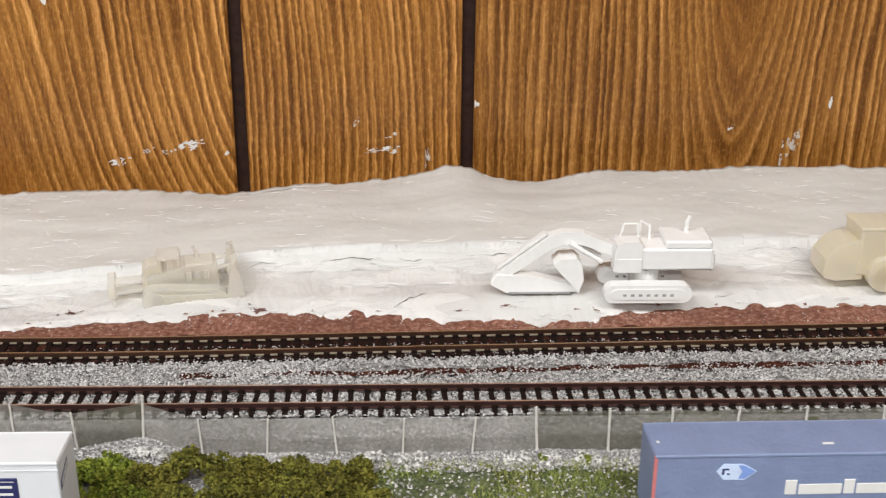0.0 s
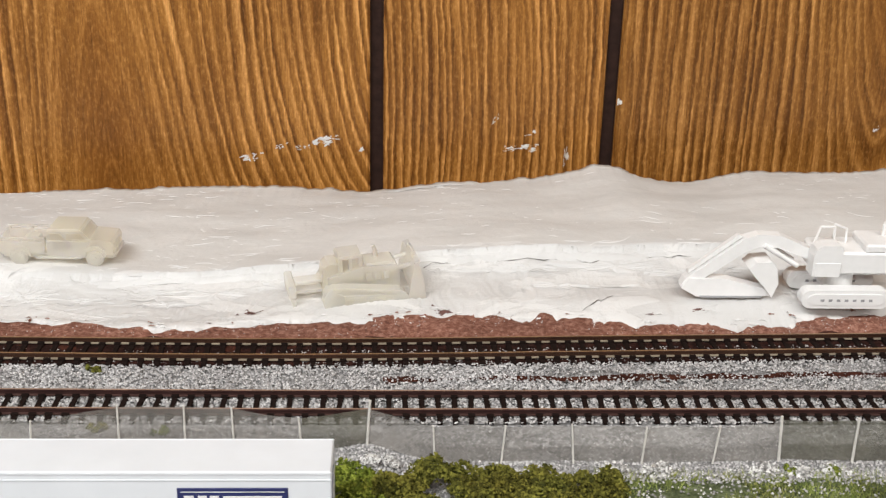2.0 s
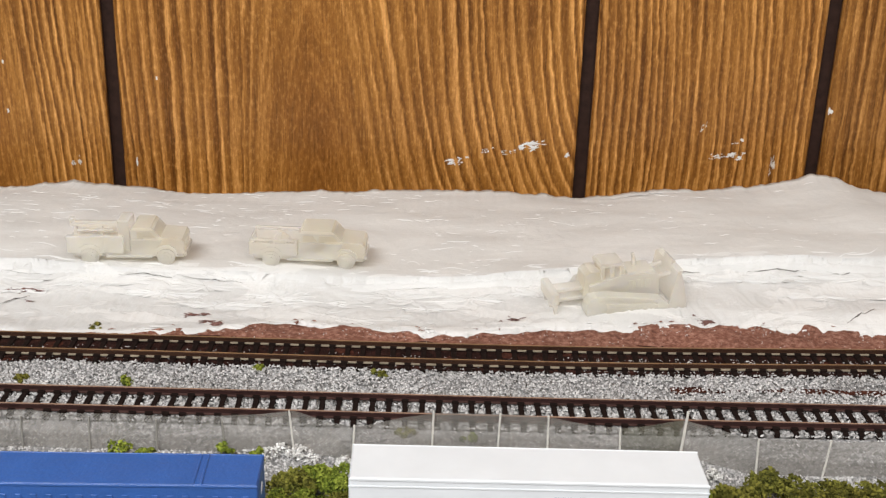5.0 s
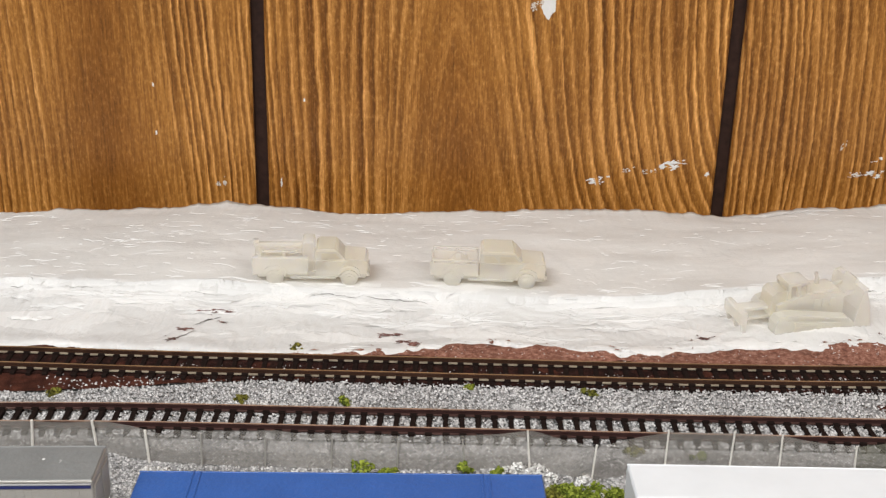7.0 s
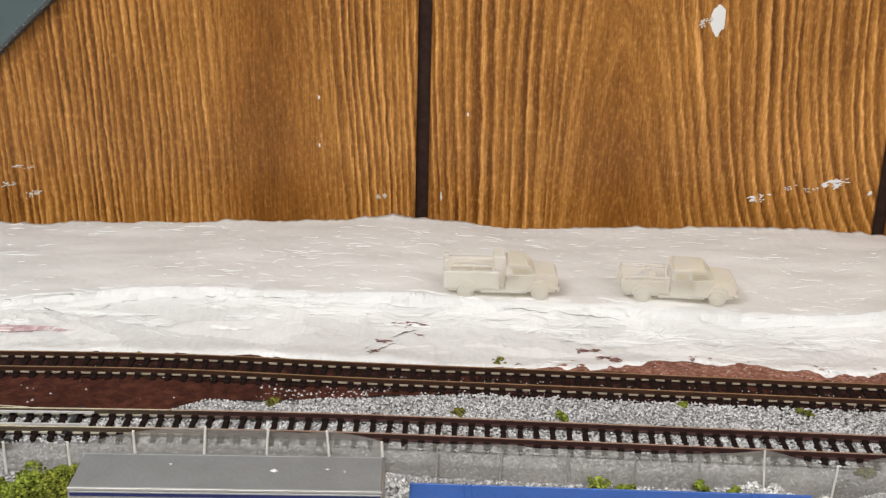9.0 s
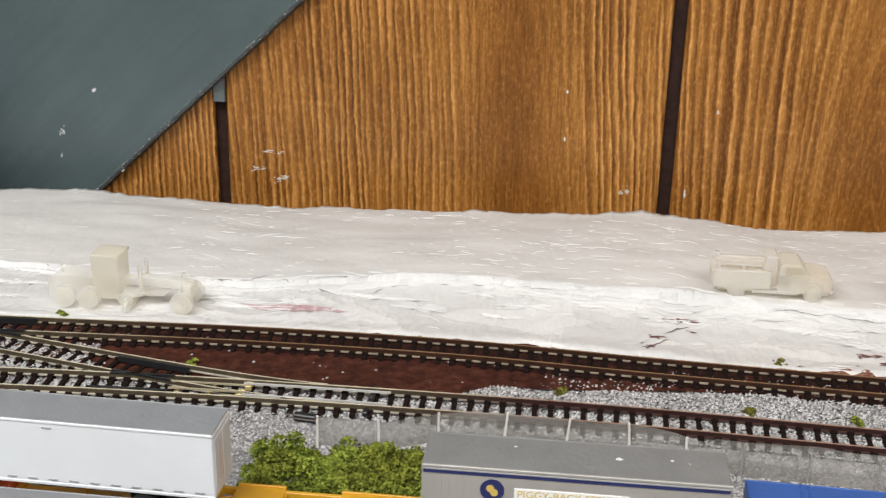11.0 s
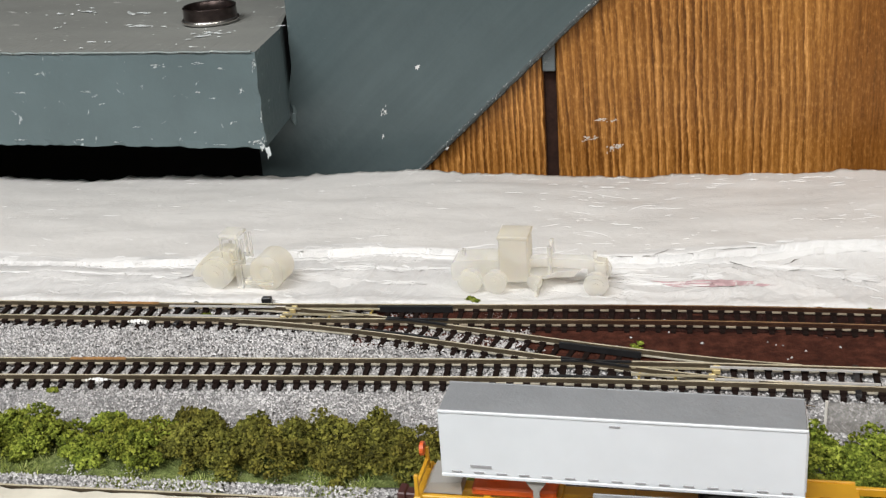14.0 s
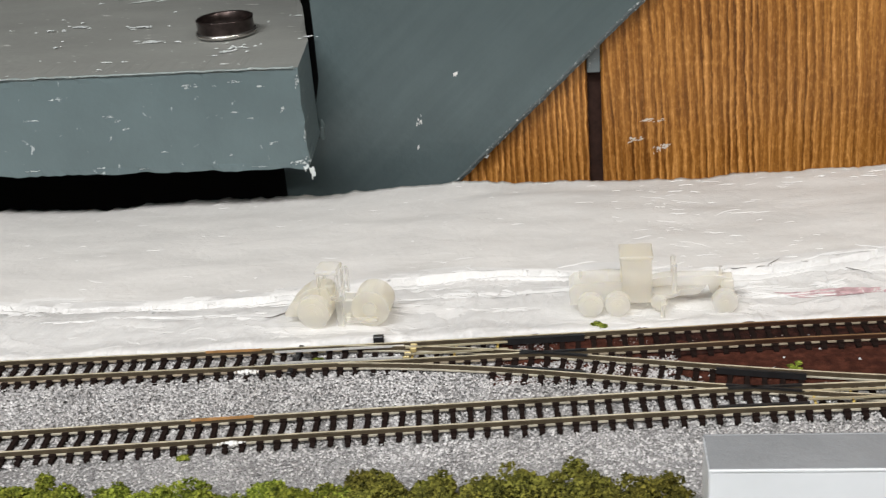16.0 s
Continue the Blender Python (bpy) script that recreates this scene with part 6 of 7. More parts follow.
def grader():
    root = thing("motor_grader", "pale translucent resin motor grader with a tall boxy cab", "toy grader", on_plaster(-0.3588, -0.1465, 1.5, 0.0003, 0.975, 0.97))
    mm(Shape().prism([(-23.2, 3.0), (-8.0, 3.0), (-8.0, 10.2), (-12.0, 10.6), (-22.0, 9.6), (-23.4, 8.2)], -4.4, 4.4)).object("engine_box", RESIN, root)
    mm(Shape().box(-8.2, 0.8, -4.6, 4.6, 3.0, 18.2, c=0.35)).object("cab", RESIN_DEEP, root)
    mm(Shape().box(-8.5, 1.1, -4.9, 4.9, 17.4, 18.6, c=0.25)).object("cab_roof", RESIN_DEEP, root)
    mm(Shape().prism([(0.6, 7.0), (5.0, 7.4), (18.0, 7.2), (23.4, 6.6), (23.8, 9.4), (19.0, 10.2), (6.0, 10.4), (0.6, 9.6)], -1.8, 1.8)).object("frame_beam", RESIN, root)
    mm(Shape().box(20.6, 24.2, -3.0, 3.0, 4.6, 9.2, c=0.4)).object("nose", RESIN, root)
    for k in (-1, 1):
        mm(Shape().cyl((7.2, k * 2.4, 5.0), (7.2, k * 3.0, 15.0), 0.7, 10)).object("lift_ram", RESIN, root)
    mm(Shape().cyl((20.6, 0, 9.0), (20.6, 0, 12.4), 0.6, 10)).object("mast", RESIN, root)
    mm(Shape().cyl((4.5, 0, 4.4), (4.5, 0, 5.6), 4.6, 24)).object("blade_circle", RESIN, root)
    mm(Shape().cyl((2.6, -5.2, 3.6), (2.6, -4.2, 3.6), 2.4, 20).box(1.6, 3.6, -5.0, -4.2, 0.4, 3.6, c=0.2)).object("blade_slide", RESIN, root)
    mm(Shape().prism([(8.0, 3.6), (14.0, 4.0), (16.5, 6.6), (14.0, 6.2), (9.0, 5.6)], -1.4, 1.4)).object("draw_bar", RESIN, root)
    mm(Shape().prism([(3.0, 0.6), (4.2, 0.2), (3.6, 2.4), (4.4, 4.8), (3.2, 4.4)], -9.0, 9.0)).object("blade", RESIN, root)
    mm(Shape().cyl((-20.0, 0, 9.0), (-20.0, 0, 12.2), 0.5, 8)).object("exhaust", RESIN, root)
    for x in (-17.2, -9.4):
        for y in (-5.6, 5.6):
            wheel(x, y, 3.7, 2.6, root)
    for y in (-5.4, 5.4):
        wheel(21.4, y, 3.7, 2.4, root)
        mm(Shape().cyl((21.4, 0, 3.7), (21.4, y, 3.7), 0.7, 10)).object("axle", RESIN, root)


grader()


def dump_truck():
    root = thing("dump_truck", "yellowish translucent resin articulated hauler on the plaster", "toy dump truck", on_plaster(0.2282, -0.1255, 2, 0.0003))
    YR = resin_material(0.22, "yellowed_resin", (0.93, 0.885, 0.755))
    nose = [(-29.0, 6.0), (-28.4, 11.0), (-25.0, 15.4), (-20.0, 17.4), (-15.0, 18.0), (-15.0, 3.5), (-24.0, 3.0), (-28.0, 4.0)]
    mm(Shape().prism(nose, -6.5, 6.5)).object("nose", YR, root)
    mm(Shape().box(-17.5, 4.0, -7.2, 7.2, 5.0, 22.0, c=0.8)).object("cab", YR, root)
    mm(Shape().box(-17.9, 4.4, -7.6, 7.6, 21.4, 22.6, c=0.3)).object("cab_roof", YR, root)
    mm(Shape().prism([(4.0, 9.0), (34.0, 9.0), (38.0, 20.0), (4.0, 18.0)], -8.4, 8.4)).object("dump_body", YR, root)
    mm(Shape().box(-16, 34, -3.5, 3.5, 4.0, 9.0, c=0.4)).object("chassis", YR, root)
    for x in (-8.0, 14.0, 27.0):
        for y in (-7.6, 7.6):
            wheel(x, y, 6.2, 4.4, root, YR)


dump_truck()

# ---- plaster ridges, crack, chips and scars ----
rng_p = np.random.default_rng(21)


def slivers(name, material, count, zone, length, width, height, label, category):
    """Thin raised strokes left by the brush, lying along the slope."""
    v, f = [], []
    made = 0
    while made < count:
        x, y = zone()
        l = min(length[1], length[0] + rng_p.exponential((length[1] - length[0]) * 0.30))
        n = 7
        a = rng_p.normal(0, 0.24)
        bend = rng_p.normal(0, 0.55)
        w = rng_p.uniform(*width)
        ok = plaster_z(x, y)
        o = len(v)
        for i in range(n):
            u = i / (n - 1)
            px = x + (u - 0.5) * l
            py = y + (u - 0.5) * l * a + bend * l * (u - 0.5) ** 2 + 0.00028 * rng_p.uniform(-1, 1)
            k = math.sin(math.pi * min(1, max(0.0, u))) ** 0.7 * rng_p.uniform(0.6, 1.2)
            z = plaster_z(px, py)
            v += [(px, py - w * k - 1e-5, z - 0.00005), (px, py + 0.15 * w * k, z + height * k), (px, py + w * k + 1e-5, z - 0.00005)]
        for i in range(n - 1):
            for j in (0, 1):
                f.append((o + i * 3 + j, o + i * 3 + 3 + j, o + i * 3 + 4 + j, o + i * 3 + 1 + j))
        made += 1
    s = Shape()
    s.v, s.f, s.m = v, f, [0] * len(f)
    return tagged(s.object(name, material, smooth=True), label, category, kind="stuff")


def upper_zone():
    while True:
        x = rng_p.uniform(-0.68, 0.32)
        y = rng_p.uniform(float(STEP_Y(x)) + 0.003, -0.030)
        if wobble(x * 0.6, y, 26, 70) > rng_p.uniform(-0.45, 0.30) and rng_p.random() < (0.45 if x > 0.0 else 1.0 if x > -0.36 else 0.22):
            return x, y


def step_zone():
    x = rng_p.uniform(-0.68, 0.32)
    return x, float(STEP_Y(x)) + rng_p.normal(0.0010, 0.0028)


def low_zone():
    while True:
        x = rng_p.uniform(-0.68, 0.32)
        y = rng_p.uniform(float(EDGE_Y(x)) + 0.003, float(STEP_Y(x)))
        if wobble(x, y, 30, 71) > 0.05:
            return x, y


FRESH = plain("fresh_white_plaster", (0.665, 0.657, 0.648), 0.42, vary=0.03, relief=0.0002)
# whiter than the plaster beneath: the ridges' glints are put into the colour
RIDGE = plain("ridge_highlight_white", (0.68, 0.67, 0.66), 0.45, vary=0.04, relief=0.0002)
slivers("brush_ridges", RIDGE, 760, upper_zone, (0.0008, 0.0105), (0.00005, 0.00022), 0.00018, "thin brush ridges in the plaster, whitened to carry their glints", "plaster ridges")
slivers("step_ridges", FRESH, 130, step_zone, (0.004, 0.020), (0.0002, 0.0006), 0.0004, "lumpy white ridges along the plaster step", "plaster ridges")
slivers("plaster_lumps", PLASTER_WHITE, 130, low_zone, (0.004, 0.014), (0.0003, 0.0011), 0.0004, "flat white plaster lumps on the lower level", "plaster lumps")

SKIM = plaster_material("plaster_skim_coat", (0.622, 0.615, 0.607), (0.68, 0.67, 0.66), 0.45, 0.12, 0.4)


def step_lip():
    """The rolled edge where the upper coat of plaster ends, thick and thin by turns."""
    xs, across = np.linspace(-0.68, 0.31, 1500), np.linspace(-1, 1, 9)
    s = Shape()
    for x in xs:
        y0 = float(STEP_Y(x)) + 0.0022 * wobble(x, 0, 35, 6) + 0.0014 * wobble(x, 0, 130, 7) - 0.0006
        w = 0.0020 + 0.0012 * wobble(x, 0, 55, 90) + 0.0006 * wobble(x, 0, 210, 91)
        h = 0.0011 * max(0.0, 0.42 + 1.1 * wobble(x, 0, 28, 92)) + 0.0003 * wobble(x, 0, 260, 93)
        for u in across:
            y = y0 + w * u + 0.0003 * wobble(x, u, 190, 94)
            s.v.append((x, y, plaster_z(x, y) + h * max(0.0, 1 - u * u) ** 0.6 - 0.00025 * abs(u) ** 4))
    n = len(across)
    s.f = [(i * n + j, (i + 1) * n + j, (i + 1) * n + j + 1, i * n + j + 1) for i in range(len(xs) - 1) for j in range(n - 1)]
    s.m = [0] * len(s.f)
    tagged(s.object("plaster_lip", SKIM, smooth=True), "white rolled lip along the step of the plaster", "plaster lip", kind="stuff")


step_lip()

# dark ribbons laid on: fissures, with the lip's shadow put into the colour
CRACK = plain("crack_shadow_grey", (0.10, 0.085, 0.075), 0.9, vary=0.4)


def cracks():
    v, f = [], []

    def ribbon(points, w):
        o = len(v)
        for i, (x, y) in enumerate(points):
            k = w * (0.25 + 0.75 * math.sin(math.pi * i / (len(points) - 1))) * random.uniform(0.3, 1.3)
            z = plaster_z(x, y) + 0.00022
            v.extend([(x, y - k, z), (x, y + k, z)])
        for i in range(len(points) - 1):
            f.append((o + 2 * i, o + 2 * i + 2, o + 2 * i + 3, o + 2 * i + 1))
    x = -0.66
    while x < 0.31:
        l = random.uniform(0.008, 0.034)
        if random.random() < 0.50:
            pts = []
            d = random.uniform(-0.0012, 0.0004)
            for i in range(16):
                u = x + l * i / 15
                pts.append((u, float(STEP_Y(u)) - 0.0012 + d + 0.0012 * wobble(u, 0, 150, 80) + 0.0006 * wobble(u, 0, 420, 81)))
            ribbon(pts, random.uniform(0.00008, 0.00022))
        x += l * random.uniform(0.7, 1.4)
    for x0, y0, x1, y1 in ((0.0170, -0.1147, 0.0194, -0.1127), (0.0194, -0.1127, 0.0263, -0.1122), (0.0409, -0.1115, 0.0640, -0.1101), (0.0638, -0.1102, 0.0711, -0.1123), (0.0709, -0.1123, 0.0788, -0.1093), (0.0969, -0.1097, 0.1095, -0.1092),
                           (-0.3362, -0.1282, -0.3232, -0.1274), (-0.3234, -0.1274, -0.3192, -0.1221), (-0.3134, -0.1250, -0.3057, -0.1242), (-0.3060, -0.1242, -0.2940, -0.1283), (-0.2857, -0.1264, -0.2800, -0.1220)):
        n = 12
        ribbon([(x0 + (x1 - x0) * i / n, y0 + (y1 - y0) * i / n + 0.0006 * wobble(x0 + (x1 - x0) * i / n, 0, 330, 82)) for i in range(n + 1)], 0.00030)
    for cx, cy, n, l in ((-0.1925, -0.1440, 9, 0.012), (-0.1860, -0.1330, 6, 0.010), (-0.4690, -0.1500, 6, 0.008), (0.1500, -0.1330, 5, 0.006), (0.0700, -0.1360, 8, 0.012)):
        a = random.uniform(0.3, 1.2)
        ribbon([(cx + l * (i / n - 0.5) * math.cos(a), cy + l * (i / n - 0.5) * math.sin(a) + random.uniform(-0.0006, 0.0006)) for i in range(n + 1)], 0.0004)
    s = Shape()
    s.v, s.f, s.m = v, f, [0] * len(f)
    tagged(s.object("plaster_cracks", CRACK), "dark hairline cracks and painted lip shadow along the plaster step", "cracks", kind="stuff")


cracks()


def patch(name, cx, cy, rx, ry, material, label, category, lift=0.00018, seed=0, group="", jag=0.35):
    """A thin uneven patch lying on the plaster."""
    s = Shape()
    n = 44
    ring = []
    for i in range(n):
        a = 2 * math.pi * i / n
        k = 1 + jag * noise.noise(Vector((math.cos(a) * 2.2, math.sin(a) * 2.2, seed * 5.7))) + jag * 0.6 * noise.noise(Vector((math.cos(a) * 7, math.sin(a) * 7, seed * 3.1)))
        ring.append((cx + rx * k * math.cos(a), cy + ry * k * math.sin(a)))
    s.v = [(cx, cy, plaster_z(cx, cy) + lift * 1.5)]
    for q in (0.5, 1.0):
        for x, y in ring:
            x, y = cx + (x - cx) * q, cy + (y - cy) * q
            s.v.append((x, y, plaster_z(x, y) + lift))
    s.f = [(0, 1 + i, 1 + (i + 1) % n) for i in range(n)] + [(1 + i, 1 + n + i, 1 + n + (i + 1) % n, 1 + (i + 1) % n) for i in range(n)]
    s.m = [0] * len(s.f)
    return tagged(s.object(name, material), label, category, group)


STAIN = plain("pink_brown_stain", (0.42, 0.285, 0.295), 0.8, vary=0.25, scale=420)
SCAR = plain("dark_red_brown_scar", (0.13, 0.06, 0.05), 0.85, vary=0.5, scale=500)
patch("stain", -0.3050, -0.1402, 0.0165, 0.0023, STAIN, "pinkish brown stain on the white plaster", "stain", seed=1)
for i, (x, y, rx, ry) in enumerate(((-0.1839, -0.1264, 0.0045, 0.0009), (-0.1920, -0.1390, 0.0016, 0.0012), (-0.1940, -0.1462, 0.0012, 0.0012), (-0.1300, -0.1395, 0.0035, 0.0009), (-0.1258, -0.1445, 0.0020, 0.0011), (-0.1225, -0.1465, 0.0018, 0.0008),
                                  (0.0230, -0.1390, 0.0018, 0.0008), (0.1000, -0.1400, 0.0012, 0.0004), (0.0850, -0.1420, 0.0008, 0.0004), (-0.0350, -0.1405, 0.0018, 0.0008), (-0.1810, -0.1340, 0.0010, 0.0005))):
    patch("plaster_scar", x, y, rx, ry, SCAR, "dark red-brown scar where the plaster has chipped", "scar", seed=i + 3, group="plaster scars", jag=0.9)
    for k in range(5):
        patch("plaster_scar", x + rx * rng_p.normal(0, 1.1), y + ry * rng_p.normal(0, 1.6), rx * rng_p.uniform(0.10, 0.40), ry * rng_p.uniform(0.2, 0.5), SCAR, "small dark chip in the plaster", "scar", seed=i * 7 + k + 300, group="plaster scars", jag=0.9)
for i, (x, y, rx, ry) in enumerate(((0.0790, -0.1250, 0.0055, 0.0012), (0.0150, -0.0345, 0.012, 0.0022), (0.0300, -0.0335, 0.008, 0.0016), (-0.2080, -0.1220, 0.010, 0.0016), (-0.2400, -0.1330, 0.007, 0.0013), (-0.1300, -0.1220, 0.012, 0.0025),
                                  (-0.4000, -0.1480, 0.009, 0.0016), (-0.4250, -0.1330, 0.006, 0.0014), (-0.0650, -0.1270, 0.012, 0.0025), (-0.1650, -0.1215, 0.009, 0.0020), (0.1950, -0.1100, 0.010, 0.0018))):
    patch("plaster_flake", x, y, rx, ry, PLASTER_WHITE, "smooth white plaster flake lying on the surface", "plaster flake", 0.00016, seed=i + 30, group="plaster flakes")
x = -0.66
while x < 0.30:
    y = float(STEP_Y(x)) - rng_p.uniform(0.002, 0.45 * (float(STEP_Y(x)) - float(EDGE_Y(x))))
    patch("skim_coat", x, y, rng_p.uniform(0.005, 0.017), rng_p.uniform(0.0009, 0.0032), SKIM, "lobed patch of white skim plaster on the lower level", "skim coat", 0.00013, seed=int(900 + x * 1000), group="skim coats", jag=0.75)
    x += rng_p.uniform(0.008, 0.026)
for i in range(150):
    x = rng_p.uniform(-0.16, 0.24)
    y = float(EDGE_Y(x)) + rng_p.normal(0.0004, 0.0020)
    patch("plaster_crumb", x, y, rng_p.uniform(0.0002, 0.0012) * (1 + (i % 3 == 0)), rng_p.uniform(0.00015, 0.0004), (FRESH, DIRT, FRESH)[i % 3], "thin ragged crumb at the plaster edge", "plaster crumb", 0.0004, seed=i + 60, group="plaster crumbs", jag=0.7)


# white smudges on the panelling and the painted board
def smudge(x, z, w, h, y, count, seed, label="white plaster smudge dried on the panelling", mat=FRESH):
    r = random.Random(seed)
    s = Shape()
    flecks = 1 if count == 1 else count * 3
    lean = min(0.5, 0.6 * h / w)
    for c in range(flecks):
        u = r.uniform(-0.46, 0.46) * (count > 1)
        cx, cz = x + u * w, z + (u * lean + r.uniform(-0.28, 0.28) * (count > 1)) * h
        big = 1.0 if c < count * 0.4 or count == 1 else 0.45
        rx, rz = w * big * r.uniform(0.10, 0.34) / math.sqrt(count) ** 0.7, h * big * r.uniform(0.10, 0.30) / math.sqrt(count) ** 0.7
        if count == 1:
            rx, rz = w * 0.42, h * 0.45
        n, o, tilt = 22, len(s.v), r.uniform(0.0, 0.5) * min(1, h / w)
        s.v.append((cx, y - 0.00022, cz))
        for i in range(n):
            a = 2 * math.pi * i / n
            k = 1 + (0.25 if count == 1 and w > 0.005 else 0.9) * noise.noise(Vector((math.cos(a) * 1.5, math.sin(a) * 1.5, seed + c * 1.3))) + (0.10 if count == 1 else 0.45) * r.uniform(-1, 1)
            p, q = rx * k * math.cos(a), rz * k * math.sin(a)
            s.v.append((cx + p, y - 0.00008, cz + q + p * tilt))
        s.f += [(o, o + 1 + i, o + 1 + (i + 1) % n) for i in range(n)]
    s.m = [0] * len(s.f)
    return tagged(s.object("plaster_smudge", mat), label, "smudge", "smudges", kind="stuff" if count > 1 else "")


CHIP = plain("pale_paint_chip", (0.50, 0.53, 0.53), 0.6, vary=0.15)
THIN = plain("thin_chalky_smear", (0.52, 0.47, 0.42), 0.7, vary=0.2)
for i, (x, z, w, h, c, thin) in enumerate(((-0.0500, 0.0041, 0.010, 0.0060, 5, 0), (-0.0383, 0.0090, 0.005, 0.0030, 3, 0), (-0.0215, 0.0115, 0.013, 0.0060, 6, 0), (-0.0300, 0.0085, 0.006, 0.0030, 3, 1), (0.0585, 0.0092, 0.015, 0.0050, 7, 0), (0.0625, 0.0157, 0.005, 0.0030, 2, 0),
                                         (0.0480, 0.0220, 0.003, 0.0060, 2, 1), (0.0775, 0.0060, 0.003, 0.0120, 4, 1), (0.0975, 0.0290, 0.002, 0.0030, 1, 0), (0.2300, 0.0120, 0.008, 0.0150, 7, 1), (0.2040, 0.0187, 0.003, 0.0050, 2, 0), (-0.0746, 0.0760, 0.0065, 0.0130, 1, 0), (-0.0790, 0.0750, 0.006, 0.0060, 5, 1),
                                         (-0.3531, 0.0063, 0.009, 0.0025, 5, 1), (-0.3605, -0.0010, 0.006, 0.0040, 5, 1), (-0.3500, -0.0050, 0.007, 0.0060, 5, 1), (-0.0060, 0.0080, 0.002, 0.0020, 1, 0), (-0.2050, -0.0010, 0.004, 0.0060, 3, 1), (-0.1800, 0.0000, 0.001, 0.0030, 1, 0), (-0.1700, 0.0350, 0.001, 0.0020, 1, 0),
                                         (-0.2300, 0.0400, 0.001, 0.0016, 1, 0), (-0.2300, 0.0200, 0.001, 0.0016, 1, 0), (0.2450, 0.0300, 0.002, 0.0040, 1, 0))):
    smudge(x, z, w, h, 0.0, c, i + 1, "thin chalky smear on the panelling" if thin else "white plaster smudge dried on the panelling", THIN if thin else FRESH)
for i, (x, z, w, h, c) in enumerate(((-0.4465, 0.0105, 0.003, 0.0060, 4), (-0.4475, 0.0000, 0.002, 0.0030, 2), (-0.4300, 0.0300, 0.002, 0.0020, 1), (-0.4200, -0.0050, 0.002, 0.0015, 1))):
    smudge(x, z, w, h, -0.0045, c, i + 40, "white speck of plaster on the painted board")
front_chips = [(-0.4812, 0.0120, 0.0030, 0.0075, 5), (-0.4796, 0.0085, 0.0022, 0.0060, 1), (-0.4850, 0.0122, 0.0060, 0.0026, 7), (-0.4806, 0.0225, 0.0012, 0.0060, 4), (-0.4812, 0.0435, 0.0016, 0.0070, 5),
               (-0.5555, 0.0325, 0.0060, 0.0022, 5), (-0.5520, 0.0308, 0.0030, 0.0026, 3), (-0.5490, 0.0275, 0.0040, 0.0024, 4), (-0.5560, 0.0240, 0.0016, 0.0038, 3), (-0.5215, 0.0430, 0.0080, 0.0040, 4),
               (-0.5000, 0.0300, 0.0050, 0.0020, 4), (-0.5060, 0.0325, 0.0050, 0.0016, 3), (-0.5050, 0.0440, 0.0060, 0.0030, 5), (-0.4950, 0.0420, 0.0040, 0.0030, 4), (-0.4880, 0.0330, 0.0030, 0.0050, 3),
               (-0.5100, 0.0160, 0.0030, 0.0020, 2), (-0.4930, 0.0200, 0.0040, 0.0030, 2), (-0.5620, 0.0122, 0.0050, 0.0020, 4), (-0.5860, 0.0320, 0.0080, 0.0016, 4), (-0.5900, 0.0120, 0.0080, 0.0016, 5),
               (-0.5000, 0.0110, 0.0080, 0.0010, 5), (-0.5750, 0.0400, 0.0060, 0.0020, 3), (-0.5350, 0.0180, 0.0040, 0.0020, 2), (-0.5450, 0.0115, 0.0060, 0.0014, 3)]
for i, (x, z, w, h, c) in enumerate(front_chips):
    edge_chip = x > -0.487
    chip = smudge(x, z, w * (1 if edge_chip else 0.75), h * (1 if edge_chip else 0.55), -0.0525 if edge_chip else -0.05205, c, i + 50, "pale chip in the paint", CHIP)
    chip.name, chip.parent = "paint_chip", ledge
    for k in ("category", "group", "kind"):
        if k in chip:
            del chip[k]
s = Shape()
r_s = random.Random(8)


def fleck(shape, x, y, w, d, turn=0.0):
    """One ragged paint fleck on the ledge top."""
    n, o = 12, len(shape.v)
    shape.v.append((x, y, 0.0489))
    for j in range(n):
        a, q = 2 * math.pi * j / n, r_s.uniform(0.35, 1.25)
        u, v = w * q * math.cos(a), d * q * math.sin(a)
        shape.v.append((x + u * math.cos(turn) - v * math.sin(turn), y + u * math.sin(turn) + v * math.cos(turn), 0.0486))
    shape.f += [(o, o + 1 + j, o + 1 + (j + 1) % n) for j in range(n)]
    shape.m += [0] * n


for x, y, w, d, turn, more in ((-0.552, -0.005, 0.0070, 0.0012, 0.15, 3), (-0.567, 0.023, 0.0060, 0.0022, 0.1, 6), (-0.597, 0.029, 0.0045, 0.0022, 0.0, 5), (-0.514, -0.019, 0.0030, 0.0016, 0.2, 10), (-0.514, -0.0255, 0.0042, 0.0020, 0.1, 4),
                               (-0.518, -0.031, 0.0012, 0.0008, 0.0, 2), (-0.487, -0.008, 0.0030, 0.0014, 0.2, 3), (-0.585, 0.075, 0.0110, 0.0018, 0.35, 4), (-0.609, 0.024, 0.0030, 0.0014, 0.0, 3), (-0.541, -0.006, 0.0016, 0.0008, 0.0, 2),
                               (-0.560, -0.034, 0.0035, 0.0005, 0.05, 3), (-0.593, -0.006, 0.0014, 0.0024, 0.3, 1), (-0.500, 0.030, 0.0020, 0.0012, 0.5, 4)):
    fleck(s, x, y, w * 0.8, d * 0.7, turn)
    for k in range(more):
        q = r_s.uniform(0.15, 0.4)
        fleck(s, x + r_s.gauss(0, 1.3) * w, y + r_s.gauss(0, 1.6) * d, w * q, d * q, turn)
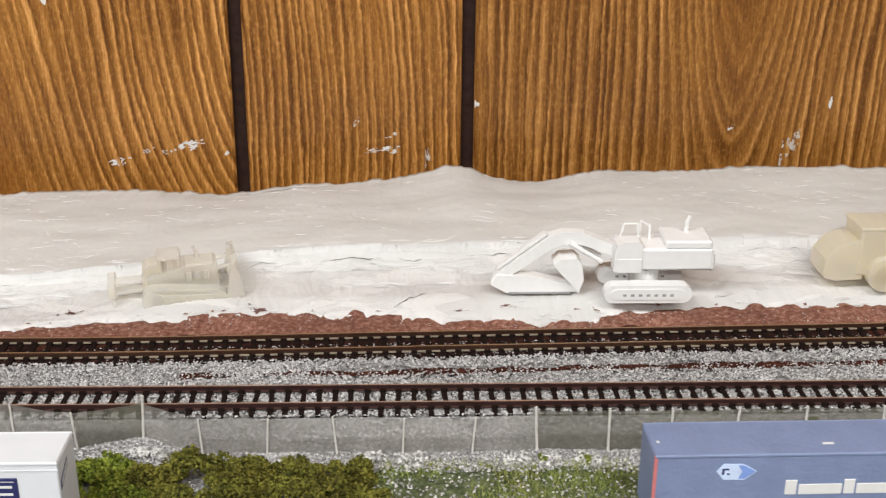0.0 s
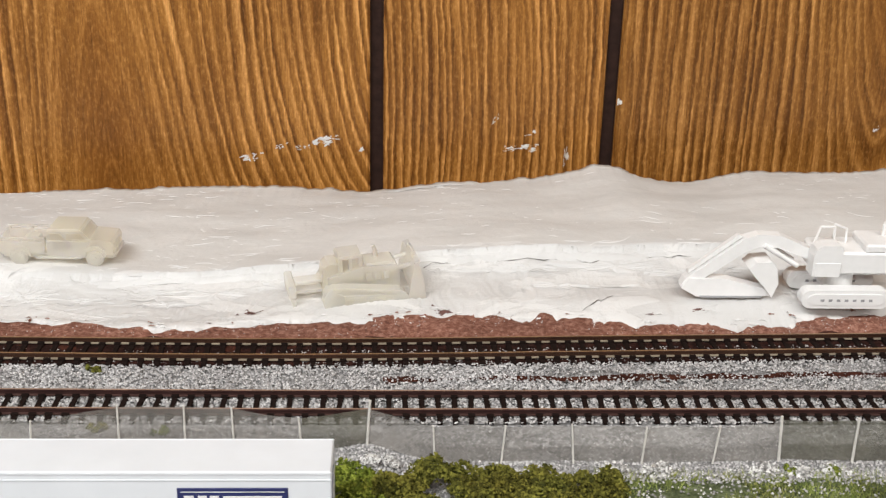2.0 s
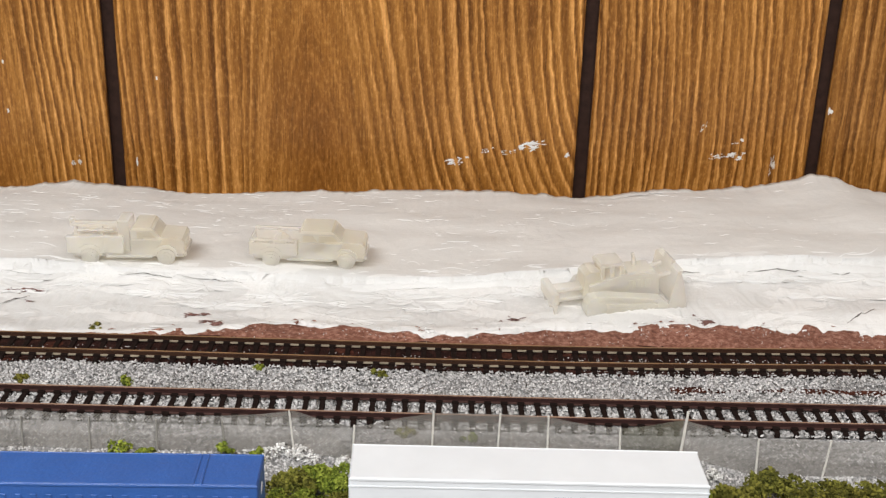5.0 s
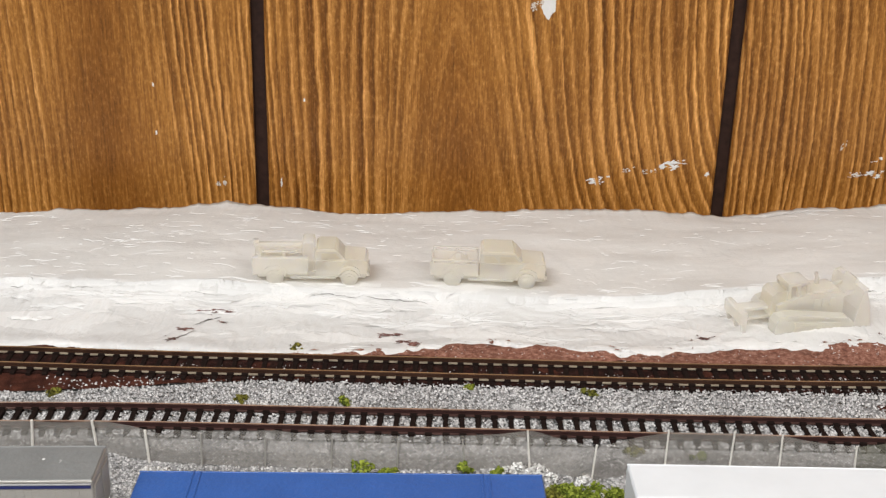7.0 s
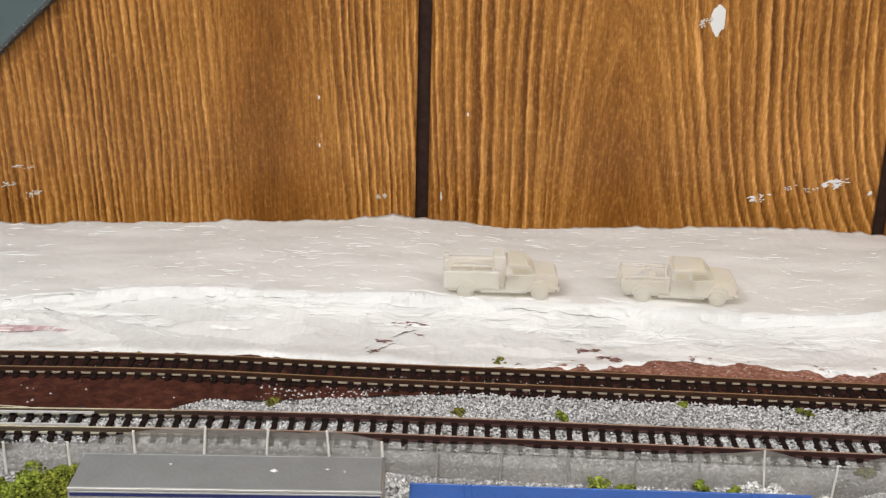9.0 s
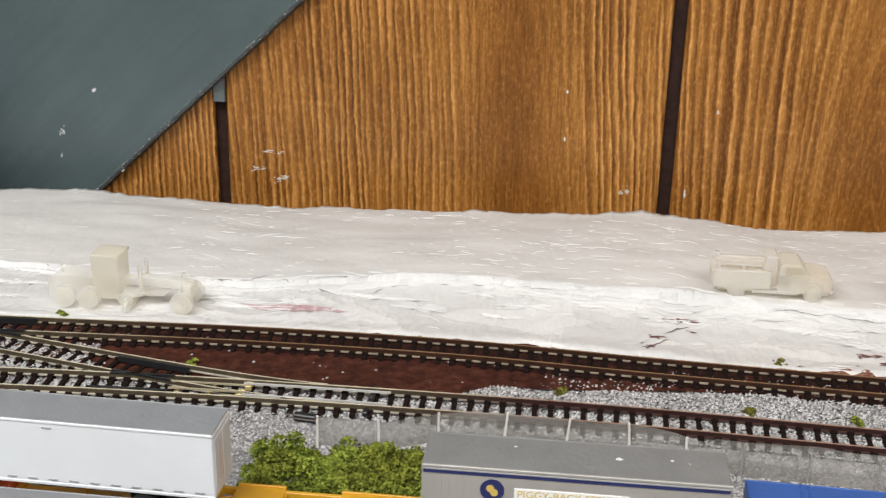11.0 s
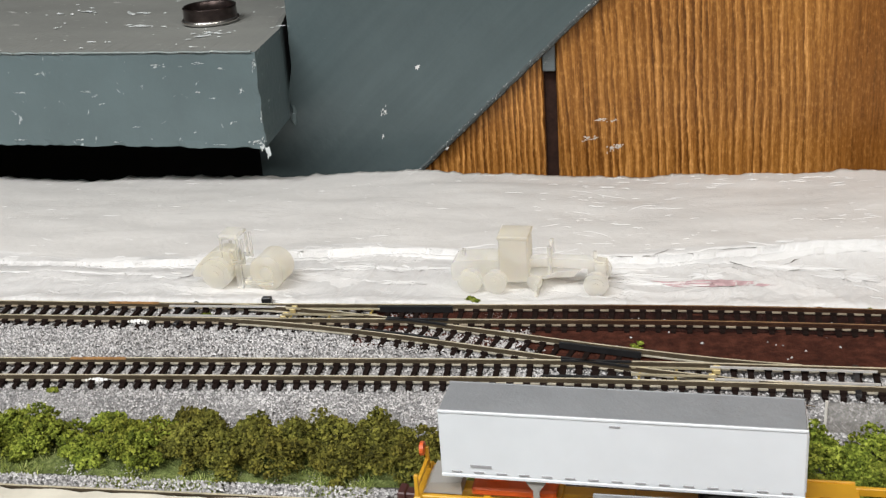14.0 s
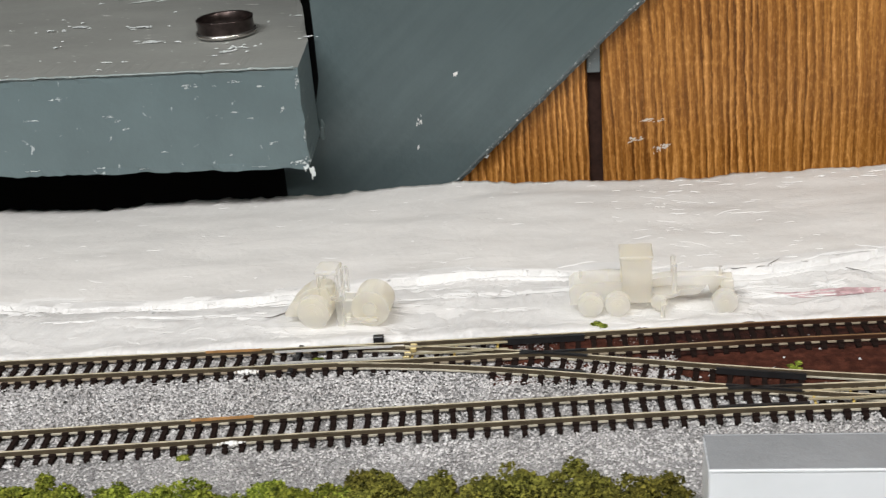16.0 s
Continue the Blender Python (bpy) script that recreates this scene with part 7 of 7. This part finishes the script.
for i in range(34):
    y = -0.048 + 0.10 * r_s.random() ** 1.3
    x = r_s.uniform(-0.64, -0.490 - 0.15 * (y + 0.052) - 0.16 * max(0, y + 0.010))
    k = r_s.choice((0.3, 0.4, 0.6))
    fleck(s, x, y, 0.0011 * k * r_s.uniform(0.6, 2.2), 0.0006 * k, r_s.uniform(-0.2, 0.4))
tagged(s.object("paint_specks", CHIP), "white paint specks on the ledge top", "paint specks", kind="stuff")

# frayed seal along the slanting edge of the board
edge = Shape()
for i in range(400):
    z = -0.03 + i * 0.0006
    x = slant(z) + 0.0004 * noise.noise(Vector((z * 900, 0, 3))) + 0.0005 * noise.noise(Vector((z * 250, 0, 5)))
    d = 0.0054 + 0.0004 * noise.noise(Vector((z * 700, 2, 3)))
    edge.v += [(x - 0.0018, -0.0044, z), (x - 0.0008, -d, z - 0.0002), (x + 0.0004, -d * 0.9, z - 0.0006), (x + 0.0010, -0.0002, z - 0.0009)]
    if i:
        o = len(edge.v) - 8
        edge.f += [(o + k, o + k + 1, o + k + 5, o + k + 4) for k in range(3)]
edge.m = [0] * len(edge.f)
edge.object("edge_bead", worn_paint("rough_grey_bead", (0.075, 0.090, 0.092), (0.42, 0.44, 0.43), 330, 0.6, 0.60), board, "rough grey bead along the edge")
mm(Shape().box(-2.6, 2.6, -1.2, 0.5, -10, 10, c=0.4)).object("groove_filler", worn_paint("grey_filler", (0.115, 0.135, 0.140), (0.36, 0.38, 0.38), 200, 0.4, 0.62, (1, 1, 3)), board, "grey paint filling the groove end").matrix_world = pose(-0.376, 0.0, 0.037)

# pale paint ridge along the ledge's top edge and a run of paint beside it
ridge = Shape()
for i in range(300):
    x = -0.70 + i * 0.00073
    z = 0.0484 + 0.00035 * noise.noise(Vector((x * 160, 1, 4))) + 0.0002 * noise.noise(Vector((x * 700, 1, 4)))
    d = 0.00045 + 0.0003 * noise.noise(Vector((x * 300, 7, 1)))
    ridge.v += [(x, -0.0520, z - d), (x, -0.0529, z), (x, -0.0522, z + d), (x, -0.0512, z)]
    if i:
        o = len(ridge.v) - 8
        ridge.f += [(o + k, o + (k + 1) % 4, o + 4 + (k + 1) % 4, o + 4 + k) for k in range(4)]
ridge.m = [0] * len(ridge.f)
ridge.object("paint_ridge", worn_paint("pale_green_ridge", (0.235, 0.275, 0.27), (0.46, 0.49, 0.48), 200, 0.4, 0.6), ledge, "pale ridge of paint along the top edge", smooth=True)
run = Shape()
for i in range(9):
    z, r = 0.0135 - i * 0.0011, (0.5, 0.7, 0.9, 1.0, 1.05, 1.2, 1.3, 1.1, 0.6)[i] * 0.0011
    x = -0.4868 + 0.0004 * math.sin(i * 0.8)
    for j in range(8):
        a = 2 * math.pi * j / 8
        run.v.append((x + r * math.cos(a), -0.0046 - 0.0007 * max(0.0, -math.sin(a)), z))
    if i:
        o = len(run.v) - 16
        run.f += [(o + j, o + (j + 1) % 8, o + 8 + (j + 1) % 8, o + 8 + j) for j in range(8)]
run.m = [0] * len(run.f)
run.object("paint_run", LEDGE_PAINT, board, "dried run of paint", smooth=True)

# metal ring standing on the ledge
ring = thing("metal_ring", "dark steel ring with a bright rolled lower rim on the ledge", "ring", pose(-0.5235, 0.0040, 0.0482) @ Matrix.Scale(0.93, 4))


def lathe(profile, n=40):
    s = Shape()
    k = len(profile)
    for i in range(n):
        a = 2 * math.pi * i / n
        s.v += [(r * math.cos(a), r * math.sin(a), z) for r, z in profile]
    for i in range(n):
        for j in range(k):
            s.f.append((i * k + j, ((i + 1) % n) * k + j, ((i + 1) % n) * k + (j + 1) % k, i * k + (j + 1) % k))
    s.m = [0] * len(s.f)
    return s


mm(lathe([(11.9, 1.0), (12.4, 2.6), (12.2, 6.6), (12.5, 7.4), (12.0, 7.8), (11.4, 7.2), (11.3, 2.4)])).object("collar", plain("dark_reddish_steel", (0.060, 0.045, 0.042), 0.30, 0.85, vary=0.35), ring, smooth=True)
mm(lathe([(12.0, 0.0), (13.2, 0.5), (13.5, 1.3), (13.0, 2.2), (12.0, 2.5), (11.6, 1.2)])).object("rim", STEEL, ring, "bright rolled rim", smooth=True)
